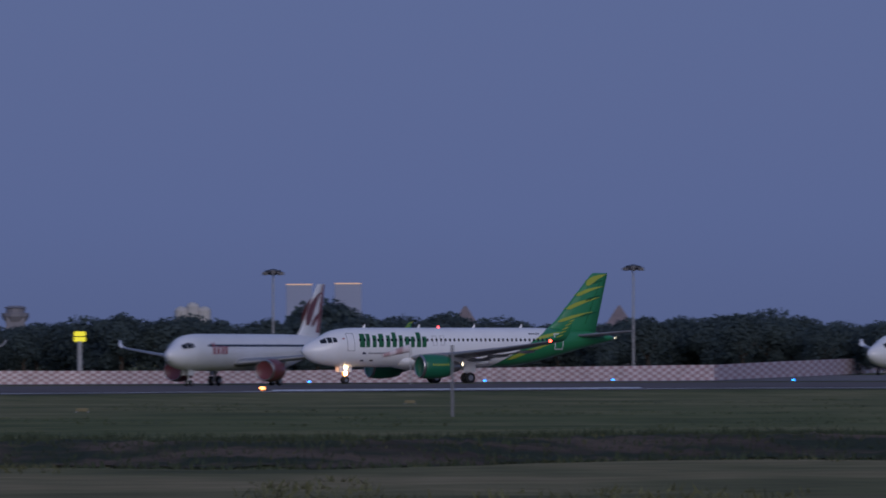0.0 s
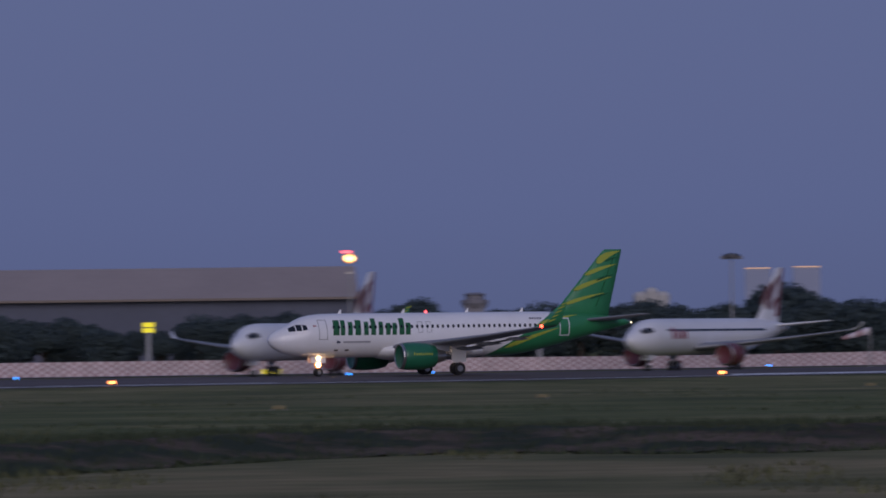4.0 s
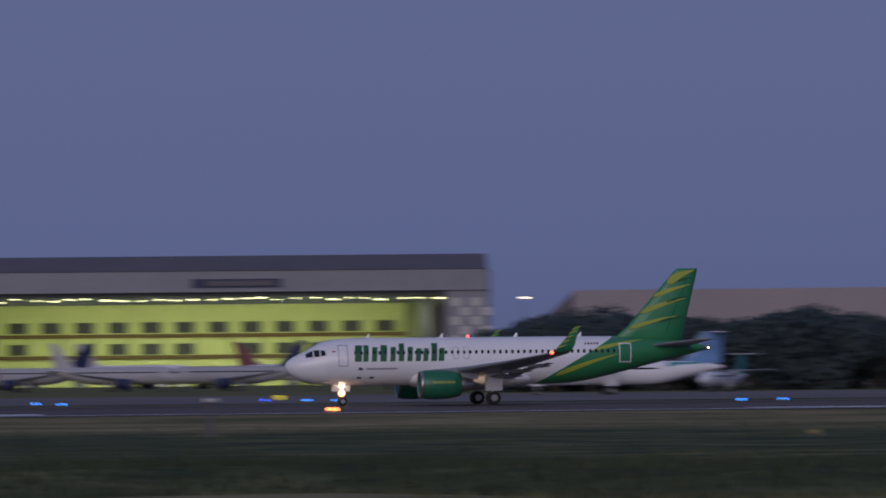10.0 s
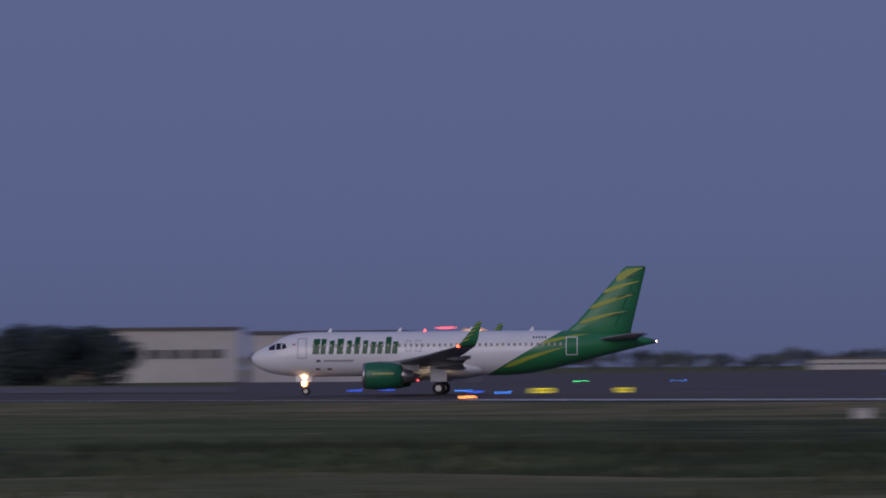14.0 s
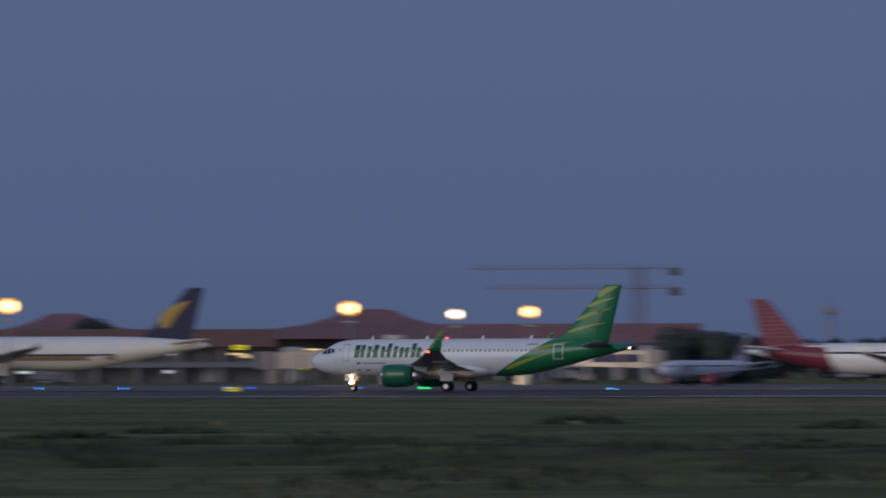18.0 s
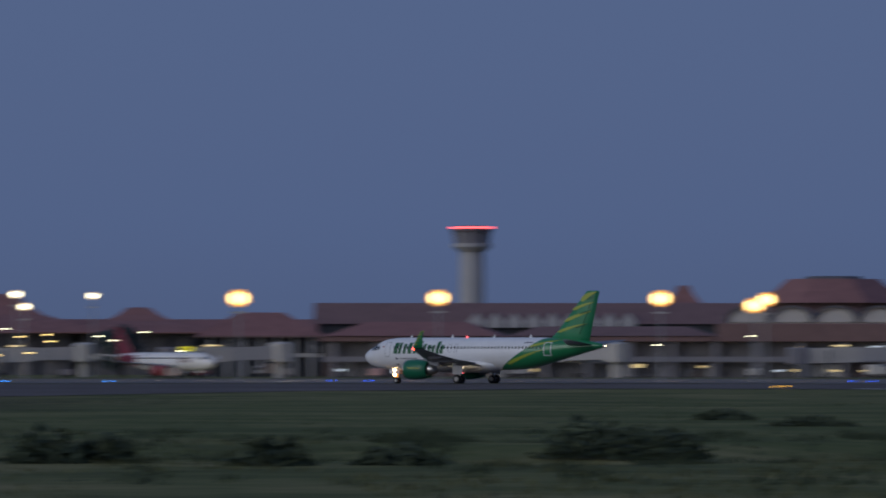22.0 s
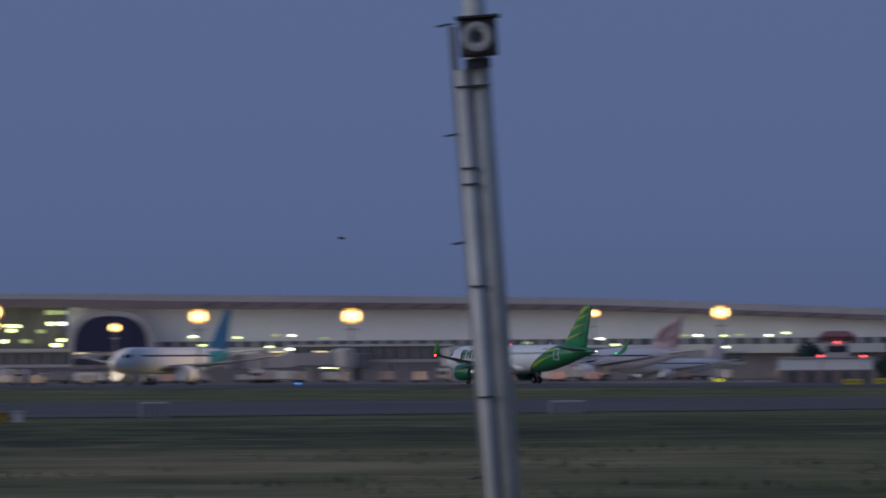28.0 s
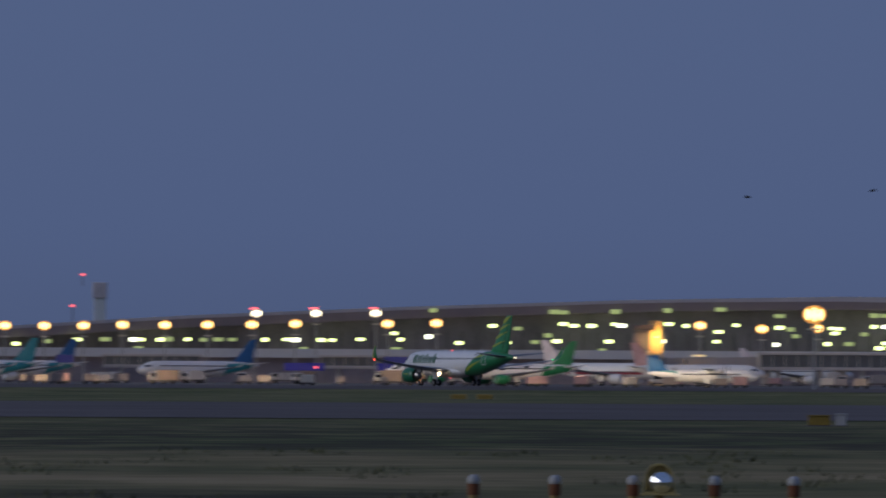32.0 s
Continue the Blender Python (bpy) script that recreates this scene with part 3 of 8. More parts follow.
def parked_airliner(label, m, stretch=1.0, size=1.0, fin=M_RED, rudder=None, engine_paint=M_RED, title=None, rear=None, group="parked airliners", cat="airplane", belly=None, body=None):
    """A simpler airliner for the apron, nose towards -x of its own space."""
    root = thing("parked_airliner", m @ Matrix.Diagonal((size, size, size, 1)), label, cat, group)
    sx = stretch
    part("fuselage", fuselage_mesh(sx, 20), body or M_WHITE, root, smooth=True)
    sh = 37.57 * (sx - 1)
    mid = sh * 0.45
    for side in (-1, 1):
        part("wing", wing_mesh(side, [(y, le + mid, ch, z, th) for y, le, ch, z, th in WING]), M_WINGGREY, root, smooth=True)
        part("winglet", wing_mesh(side, [(y, le + mid, ch, z, th) for y, le, ch, z, th in WINGLET]), M_WHITE, root, smooth=True)
        part("tailplane", wing_mesh(side, [(y, le + sh, ch, z, th) for y, le, ch, z, th in STAB]), M_WHITE, root, smooth=True)
        engine(root, side, engine_paint, x0=10.9 + mid)
        part("pylon", boxes((12.2 + mid, 16 + mid, side * 5.75 - 0.15, side * 5.75 + 0.15, 2.2, 3.1)), M_WINGGREY, root)
        row = [((x, 4.44), (x, 4.70)) for x in [5.8 + 0.8 * i for i in range(30)]]
        if not belly:
            part("window_strip", decal(row, 0.02, 1, skin_y, side), M_GLASS, root).scale = (sx, 1, 1)
        if title:
            for xb in (6.6, 7.5, 8.5, 9.3):
                part("title_bar", decal([((x, 3.6), (x + 0.15, 4.9 if xb < 7 else 4.5)) for x in (xb, xb + 0.3, xb + 0.55)], 0.03, 4, skin_y, side), title, root, "coloured title bar").scale = (sx, 1, 1)
        if rear:
            part("rear_paint", decal([((25.5 + 0.9 * i, max(section(25.5 + 0.9 * i)[1] + 0.15, 2.2)), (27.0 + 0.8 * i, section(27.0 + 0.8 * i)[0] - 0.12)) for i in range(11)], 0.03, 6, skin_y, side), rear, root, "painted rear body").location = (sh, 0, 0)
        if belly:
            part("navy_line", decal([((x, 3.5), (x, 3.75)) for x in (3.5, 8, 14, 20, 25, 28.5)], 0.03, 2, skin_y, side), M_NAVY, root, "dark cheat line").scale = (sx, 1, 1)
            part("belly_paint", decal([((x, 2.95), (x, 3.48)) for x in (3.5, 8, 14, 20, 25, 28.5)], 0.03, 2, skin_y, side), belly, root, "painted cheat line").scale = (sx, 1, 1)
    part("fin", fin_mesh([(z, le + sh, ch, th) for z, le, ch, th in FIN]), fin, root)
    if rudder:
        for side in (-1, 1):
            for p, q, wd in (((31.2 + sh, 6.9), (35.6 + sh, 10.9), 1.5), ((32.6 + sh, 6.8), (35.6 + sh, 8.6), 0.7)):
                part("fin_emblem", decal(leaf_pairs(p, q, wd), 0.03, 2, lambda x, z: 0.30 - max(0, (z - 6.6)) * 0.031, side), rudder, root, "dark red fin emblem")
        part("rudder", fin_mesh([(6.1, 34.0 + sh, 1.35, 0.32), (11.7, 36.0 + sh, 0.75, 0.2)]), rudder, root)
    cockpit(root)
    undercarriage(root, main_x=17.7 + mid)
    return root


def turboprop(label, m, fin=M_BLUE, size=1.0):
    """A high-wing twin propeller airliner."""
    root = thing("turboprop", m @ Matrix.Diagonal((size, size, size, 1)), label, "airplane", "parked turboprops")
    body = part("fuselage", fuselage_mesh(0.78, 20), M_WHITE, root, smooth=True)
    body.scale = (1, 0.74, 0.78)
    for side in (-1, 1):
        part("wing", wing_mesh(side, [(0.0, 10.6, 2.6, 4.75, 0.14), (4.2, 10.7, 2.5, 4.75, 0.14), (13.2, 11.4, 1.5, 4.95, 0.12)]), M_WINGGREY, root, smooth=True)
        part("tailplane", wing_mesh(side, [(0.0, 27.2, 2.2, 8.5, 0.1), (3.7, 27.9, 1.2, 8.55, 0.1)]), M_WHITE, root, smooth=True)
        n = part("nacelle", lathe(bmesh.new(), [(0, 0.25), (0.4, 0.48), (1.5, 0.62), (4.2, 0.55), (5.4, 0.12)], (8.3, side * 4.1, 4.3), 14), M_WHITE, root, smooth=True)
        for k in range(6):
            a = k * math.tau / 6 + 0.2
            bm = bmesh.new()
            c, s_ = math.cos(a), math.sin(a)
            loft(bm, [[(8.25 + o, side * 4.1 + r * c - w * s_, 4.3 + r * s_ + w * c) for o, w in ((-0.03, -wd), (0.03, -wd), (0.03, wd), (-0.03, wd))] for r, wd in ((0.2, 0.1), (1.0, 0.17), (1.9, 0.1))])
            part("blade", bm, M_DARKMETAL, n)
        row = [((x, 3.45), (x, 3.68)) for x in [4.6 + 0.8 * i for i in range(20)]]
        part("window_strip", decal(row, 0.02, 1, lambda x, z: 1.45, side), M_GLASS, root)
        part("rear_paint", decal([((20.5 + 0.7 * i, 2.9 + 0.09 * i), (21.5 + 0.7 * i, 4.4)) for i in range(8)], 0.03, 3, lambda x, z: max(0.35, 1.4 - (x - 20) * 0.13), side), M_TEAL, root, "teal painted rear body")
    part("fin", fin_mesh([(4.2, 22.3, 6.6, 0.12), (5.0, 24.0, 5.0, 0.2), (8.6, 26.4, 2.9, 0.13)]), fin, root)
    undercarriage(root, nose_x=3.2, main_x=13.2, main_y=2.0)
    return root


# ---- ground, runway, taxiways ----
LINE = [(b, d) for t, b, d, w in FLIGHT][::-1]
LINE_B = [p[0] for p in LINE]
LINE_D = [p[1] for p in LINE]
SMOOTH_B = np.linspace(-75, 45, 241)
_raw = np.interp(SMOOTH_B, LINE_B, LINE_D)
_pad = np.concatenate([np.full(6, _raw[0]), _raw, np.full(6, _raw[-1])])
SMOOTH_D = np.convolve(_pad, np.ones(13) / 13, mode="valid")


def line_reach(b):
    """Range of the runway's centre line at a bearing."""
    return float(np.interp(b, SMOOTH_B, SMOOTH_D))


def ground_z(b, d):
    n = d - line_reach(b)
    if n > -32:
        return -0.45 * min(1.0, abs(n) / 30)
    k = min(1.0, (-32 - n) / 60)
    z = -0.45 - 0.55 * k * k * (3 - 2 * k)
    if d < 60:
        z = -1.0 - 0.4 * (1 - d / 60)
    return z


def bank_reach_at(b):
    """Range of the ditch's near lip at a bearing."""
    return float(np.interp(b, (-45, -25, -14, 0, 10, 20, 24, 29, 35), (255, 262, 246, 232, 212, 216, 234, 246, 250))) + 6 * math.sin(b * 0.83 + 1)


def bank_z(b, d):
    """The low grass bank and ditch in the field before the runway."""
    u = (d - bank_reach_at(b)) / 9
    w = 1 / (1 + math.exp((-40 - b) / 3.0)) * 1.0
    return w * 0.42 * (math.exp(-(u - 1.0) ** 2) - 0.8 * math.exp(-(u + 1.0) ** 2))


def ground_mat():
    m = bpy.data.materials.new("field_grass")
    m.use_nodes = True
    n, l = m.node_tree.nodes, m.node_tree.links
    p = n["Principled BSDF"]
    p.inputs["Roughness"].default_value = 0.95
    p.inputs["Specular IOR Level"].default_value = 0.1
    mp = n.new("ShaderNodeMapping")
    mp.inputs["Scale"].default_value = (0.045, 0.045, 0.045)
    wide = n.new("ShaderNodeTexCoord")
    l.new(wide.outputs["Object"], mp.inputs["Vector"])
    a = n.new("ShaderNodeTexNoise")
    a.inputs["Scale"].default_value = 1.0
    a.inputs["Detail"].default_value = 6
    a.inputs["Roughness"].default_value = 0.6
    l.new(mp.outputs[0], a.inputs["Vector"])
    tc = n.new("ShaderNodeTexCoord")
    b = n.new("ShaderNodeTexNoise")
    b.inputs["Scale"].default_value = 0.35
    b.inputs["Detail"].default_value = 8
    l.new(tc.outputs["Object"], b.inputs["Vector"])
    mixf = n.new("ShaderNodeMath")
    mixf.operation = 'MULTIPLY_ADD'
    l.new(b.outputs["Fac"], mixf.inputs[0])
    mixf.inputs[1].default_value = 0.5
    l.new(a.outputs["Fac"], mixf.inputs[2])
    r = n.new("ShaderNodeValToRGB")
    e = r.color_ramp.elements
    e[0].position, e[0].color = 0.50, (0.064, 0.072, 0.030, 1)
    e[1].position, e[1].color = 1.00, (0.240, 0.215, 0.100, 1)
    k = r.color_ramp.elements.new(0.70)
    k.color = (0.106, 0.124, 0.045, 1)
    k = r.color_ramp.elements.new(0.84)
    k.color = (0.158, 0.160, 0.066, 1)
    l.new(mixf.outputs[0], r.inputs["Fac"])
    dry = n.new("ShaderNodeValToRGB")
    e = dry.color_ramp.elements
    e[0].position, e[0].color = 0.50, (0.125, 0.108, 0.056, 1)
    e[1].position, e[1].color = 0.98, (0.350, 0.280, 0.155, 1)
    k = dry.color_ramp.elements.new(0.70)
    k.color = (0.225, 0.182, 0.095, 1)
    k = dry.color_ramp.elements.new(0.84)
    k.color = (0.295, 0.230, 0.125, 1)
    l.new(mixf.outputs[0], dry.inputs["Fac"])
    # where the grass is dry is laid on the sheet itself
    both = n.new("ShaderNodeAttribute")
    both.attribute_name = "dryness"
    wob = n.new("ShaderNodeMath")
    wob.operation = 'MULTIPLY_ADD'
    wob.use_clamp = True
    l.new(a.outputs["Fac"], wob.inputs[0])
    wob.inputs[1].default_value = 1.6
    wob.inputs[2].default_value = -0.25
    amount = n.new("ShaderNodeMath")
    amount.operation = 'MULTIPLY'
    l.new(both.outputs["Fac"], amount.inputs[0])
    l.new(wob.outputs[0], amount.inputs[1])
    mx = n.new("ShaderNodeMix")
    mx.data_type = 'RGBA'
    l.new(amount.outputs[0], mx.inputs["Factor"])
    l.new(r.outputs["Color"], mx.inputs["A"])
    l.new(dry.outputs["Color"], mx.inputs["B"])
    # bare soil between weeds
    soil, clod, cut, mx2 = n.new("ShaderNodeAttribute"), n.new("ShaderNodeTexNoise"), n.new("ShaderNodeMath"), n.new("ShaderNodeMix")
    soil.attribute_name = "bareness"
    clod.inputs["Scale"].default_value = 0.16
    clod.inputs["Detail"].default_value = 7
    l.new(tc.outputs["Object"], clod.inputs["Vector"])
    ramp = n.new("ShaderNodeMapRange")
    ramp.inputs["From Min"].default_value, ramp.inputs["From Max"].default_value = 0.40, 0.56
    l.new(clod.outputs["Fac"], ramp.inputs["Value"])
    cut.operation = 'MULTIPLY'
    l.new(soil.outputs["Fac"], cut.inputs[0])
    l.new(ramp.outputs["Result"], cut.inputs[1])
    mx2.data_type = 'RGBA'
    l.new(cut.outputs[0], mx2.inputs["Factor"])
    l.new(mx.outputs["Result"], mx2.inputs["A"])
    mx2.inputs["B"].default_value = (0.058, 0.051, 0.034, 1)
    # tall weeds; their dark green also holds the shade between blades
    tall, part_, mx3 = n.new("ShaderNodeAttribute"), n.new("ShaderNodeMath"), n.new("ShaderNodeMix")
    tall.attribute_name = "weeds"
    thick = n.new("ShaderNodeMapRange")
    thick.inputs["From Min"].default_value, thick.inputs["From Max"].default_value = 0.66, 0.40
    l.new(clod.outputs["Fac"], thick.inputs["Value"])
    part_.operation = 'MULTIPLY'
    l.new(tall.outputs["Fac"], part_.inputs[0])
    l.new(thick.outputs["Result"], part_.inputs[1])
    mx3.data_type = 'RGBA'
    l.new(part_.outputs[0], mx3.inputs["Factor"])
    l.new(mx2.outputs["Result"], mx3.inputs["A"])
    mx3.inputs["B"].default_value = (0.036, 0.050, 0.024, 1)
    l.new(mx3.outputs["Result"], p.inputs["Base Color"])
    return m


M_GROUND = ground_mat()
M_ASPHALT = mat("runway_asphalt", (0.124, 0.106, 0.102), 0.9, 0, 0.25, 0.03, 0.15, 3.0, 0, 0.2)
M_TAXI = mat("taxiway_asphalt", (0.135, 0.116, 0.112), 0.9, 0, 0.25, 0.04, 0.15, 3.0, 0, 0.2)
M_APRON = mat("apron_concrete", (0.17, 0.155, 0.15), 0.9, 0, 0.2, 0.02, 0.1, 3.0, 0, 0.2)
M_LINE = mat("runway_paint", (0.74, 0.74, 0.74), 0.7, 0, 0.25, 0.3)


def ease(x, x0, x1):
    k = min(1.0, max(0.0, (x - x0) / (x1 - x0)))
    return k * k * (3 - 2 * k)


# near edge of the crossing taxiway: bearings and ranges
NEAR_B = [-33, -36, -38, -40, -42, -44, -47, -50, -54, -58, -62, -68]
NEAR_D = [752, 725, 690, 640, 590, 555, 522, 500, 480, 470, 470, 470]


def taxi_edge(b):
    return float(np.interp(-b, [-x for x in NEAR_B], NEAR_D))


def verge_start(b):
    """Where the mown verge begins, measured from the runway's middle."""
    return float(np.interp(b, (-30, -20, -10, 0, 5, 11, 14, 17), (-165, -160, -150, -130, -125, -118, -150, -180)))


def weeds(b, d):
    """Tall dark weeds between the ditch and the mown verge."""
    start = verge_start(b)
    return ease(b, -8, -2) * ease(b, 20, 15) * ease(d, bank_reach_at(b) - 14, bank_reach_at(b) + 4) * ease(d - line_reach(b), start + 5, start - 25)


def dryness(b, d):
    """How dry and pale the grass is: the mown verge of the runway, the near field, the western field."""
    n = d - line_reach(b)
    start = verge_start(b)
    verge = ease(n, start - 25, start + 15) * float(np.interp(b, (-44, -33, -22, -18, 12, 17, 35), (0.3, 0.25, 0.4, 1.0, 1.0, 0.45, 0.3)))
    if n > 40:
        verge = 0.25
    east = ease(d, bank_reach_at(b) + 4, bank_reach_at(b) - 16) * float(np.interp(b, (-16, -10, 6), (0.2, 0.45, 0.9)))
    west = ease(d, 325, 270) * float(np.interp(b, (-52, -47, -42, -33), (1.25, 0.75, 0.45, 0.0)))
    edge = taxi_edge(b) - d
    west = max(west, ease(b, -36, -40) * ease(edge, 130, 90) * float(np.interp(b, (-50, -44, -41), (0.4, 1.0, 0.5))))
    return max(verge, east, west)


def bareness(b, d):
    """Strip of weeds and bare soil across the middle of the field."""
    c = bank_reach_at(b)
    strip = ease(b, -30, -24) * ease(b, -6, -10) * ease(d, c - 8, c + 6) * ease(d, c + 66, c + 46) * 0.9
    edge = taxi_edge(b) - d
    shoulder = ease(b, -36, -40) * ease(edge, 20, 80) * ease(edge, 210, 160) * 0.9
    mound = ease(b, -59.6, -60.6) * ease(b, -80, -70) * ease(d, 205, 180) * ease(d, 110, 140)
    return max(strip, shoulder, mound)


def sheet(name, bearings, reaches_of, material, lift, label, uvs=False, z_of=None):
    """A strip of ground that follows the land; reaches_of(b) gives its ranges from near to far."""
    verts, faces = [], []
    cols = None
    for b in bearings:
        rs = reaches_of(b)
        cols = len(rs)
        for d in rs:
            z = (z_of or ground_z)(b, d) + lift
            verts.append(polar(b, d, z))
    for i in range(len(bearings) - 1):
        for k in range(cols - 1):
            a = i * cols + k
            faces.append((a, a + cols, a + cols + 1, a + 1))
    me = bpy.data.meshes.new(name)
    me.from_pydata(verts, [], faces)
    me.materials.append(material)
    if uvs:
        me.attributes.new("dryness", 'FLOAT', 'POINT')
        far = [(math.degrees(math.atan2(v.x, v.y)), math.hypot(v.x, v.y)) for v in verts]
        tall = me.attributes.new("weeds", 'FLOAT', 'POINT')
        tall.data.foreach_set("value", [weeds(b, d) for b, d in far])
        bare = me.attributes.new("bareness", 'FLOAT', 'POINT')
        bare.data.foreach_set("value", [bareness(b, d) for b, d in far])
        lay = me.attributes["dryness"]
        lay.data.foreach_set("value", [dryness(b, d) for b, d in far])
    me.update()
    me.flip_normals() if me.polygons[0].normal.z < 0 else None
    ob = new(name, me)
    return tagged(ob, label, "ground", "", "structure")


def field_rows(b):
    c = line_reach(b)
    rows = [-0.03, 8, 20, 40, 60, 80, 100] + [110 + 6 * i for i in range(46)]
    rows = [r for r in rows if r < c - 100]
    while len(rows) < 53:
        rows.append(rows[-1] + 2)
    rows = rows[:53]
    lo = rows[-1]
    rows += [lo + (c - 95 - lo) * i / 4 for i in range(1, 5)]
    rows += [c - 95 + 9 * i for i in range(1, 8)]
    rows += [c - 30, c - 15, c, c + 15, c + 30, c + 60, c + 120, c + 220, c + 400, c + 700, c + 1200, c + 2000, 4900]
    return rows


def field_z(b, d):
    bb = ((b + 180) % 360) - 180
    z = ground_z(bb, d)
    if -70 < bb < 40 and 180 < d < 330:
        z += bank_z(bb, d)
    n = d - line_reach(bb)
    if abs(n) < 420 and n > -40:
        z -= 0.06
    return z


FIELD_B = list(np.arange(-72, 42.01, 0.25)) + list(np.arange(45, 288.1, 9.0))
sheet("ground", FIELD_B, field_rows, M_GROUND, 0.0, "flat airfield grass, mown strips and dry patches", True, field_z)

RUN_B = list(np.arange(-70, 40.01, 0.5))
sheet("runway", RUN_B, lambda b: [line_reach(b) + n for n in (-37, -30, -15, 0, 15, 30, 37)], M_ASPHALT, 0.0, "grey asphalt runway with painted side line")
sheet("runway_side_line", list(np.arange(-31, 40.01, 0.5)), lambda b: [line_reach(b) + n for n in (-29.6, -28.4)], M_LINE, 0.02, "worn white runway side line")
sheet("runway_far_line", list(np.arange(-31, 40.01, 0.5)), lambda b: [line_reach(b) + n for n in (28.4, 29.6)], M_LINE, 0.02, "worn white runway side line")
sheet("parallel_taxiway", list(np.arange(-46, 40.01, 0.5)), lambda b: [line_reach(b) + n for n in (95, 120)], M_TAXI, 0.0, "grey parallel taxiway")
sheet("wide_taxiway", list(np.arange(-7.5, 3.6, 0.5)), lambda b: [line_reach(b) + n for n in (38, 200, 600, 1500)], M_TAXI, 0.03, "wide grey pavement behind the runway")
sheet("apron", RUN_B, lambda b: [line_reach(b) + n for n in (150, 220, 400)], M_APRON, 0.0, "pale concrete apron")
sheet("crossing_taxiway", list(np.arange(-68, -32.9, 0.5)),
      lambda b: [taxi_edge(b) + k * (min(line_reach(b) - 42, 690 if b < -48 else line_reach(b) - 42) - taxi_edge(b)) for k in (0, 0.5, 1)],
      M_TAXI, 0.05, "dark asphalt crossing taxiway")
for b0, b1, n0, n1 in ((26.6, 30.0, -27.2, -22.0), (20.2, 22.4, -27.0, -26.0), (12.0, 15.8, -27.2, -24.5), (-0.6, 5.5, -27.2, -23.0), (-5.4, -0.2, -27.2, -24.0), (-18.6, -14.2, -27.0, -25.5), (-22.8, -21.2, -27, -26)):
    sheet("runway_marking", list(np.linspace(b0, b1, 8)), lambda b: [line_reach(b) + n0, line_reach(b) + n1], M_LINE, 0.025, "white painted runway marking")


def soil_mat():
    """Bare earth broken by dark weeds, in two scales."""
    m = mat("ditch_soil", (0.10, 0.074, 0.052), 0.95, 0, 0.6, 0.11, 0.8, 0.9, 0, 0.1)
    n, l = m.node_tree.nodes, m.node_tree.links
    p = n["Principled BSDF"]
    old = p.inputs["Base Color"].links[0].from_socket
    tc, noise_, ramp, mix = n.new("ShaderNodeTexCoord"), n.new("ShaderNodeTexNoise"), n.new("ShaderNodeMapRange"), n.new("ShaderNodeMix")
    noise_.inputs["Scale"].default_value = 0.22
    noise_.inputs["Detail"].default_value = 7
    l.new(tc.outputs["Object"], noise_.inputs["Vector"])
    ramp.inputs["From Min"].default_value, ramp.inputs["From Max"].default_value = 0.44, 0.58
    l.new(noise_.outputs["Fac"], ramp.inputs["Value"])
    mix.data_type = 'RGBA'
    l.new(ramp.outputs["Result"], mix.inputs["Factor"])
    mix.inputs["A"].default_value = (0.036, 0.046, 0.026, 1)
    l.new(old, mix.inputs["B"])
    l.new(mix.outputs["Result"], p.inputs["Base Color"])
    return m


M_SOIL = soil_mat()


def soil_rows(b, near, wide):
    """Ranges of a ragged strip of bare soil that begins near the bank's lip."""
    c = bank_reach_at(b)
    lip = 7 * noise.noise((b * 1.3, 0.0, 4.0)) + 5 * noise.noise((b * 7.0, 2.0, 4.0)) + 2.5 * noise.noise((b * 21.0, 5.0, 4.0))
    rim = 8 * noise.noise((b * 1.1, 7.0, 2.0)) + 6 * noise.noise((b * 8.0, 9.0, 2.0))
    return [c + near + lip + (wide - lip + rim) * k / 8 for k in range(9)]


def soil_z(b, d):
    return field_z(b, d) + 0.12 * noise.noise((b * 9.0, d * 0.15, 1.0)) + 0.05 * noise.noise((b * 31.0, d * 0.5, 6.0))


sheet("ditch", list(np.arange(15.0, 36.01, 0.1)), lambda b: soil_rows(b, -9, float(np.interp(b, (15, 17.5, 20, 36), (4, 20, 36, 30)))), M_SOIL, 0.10,
      "dark bare soil of a shallow ditch across the field", False, soil_z)


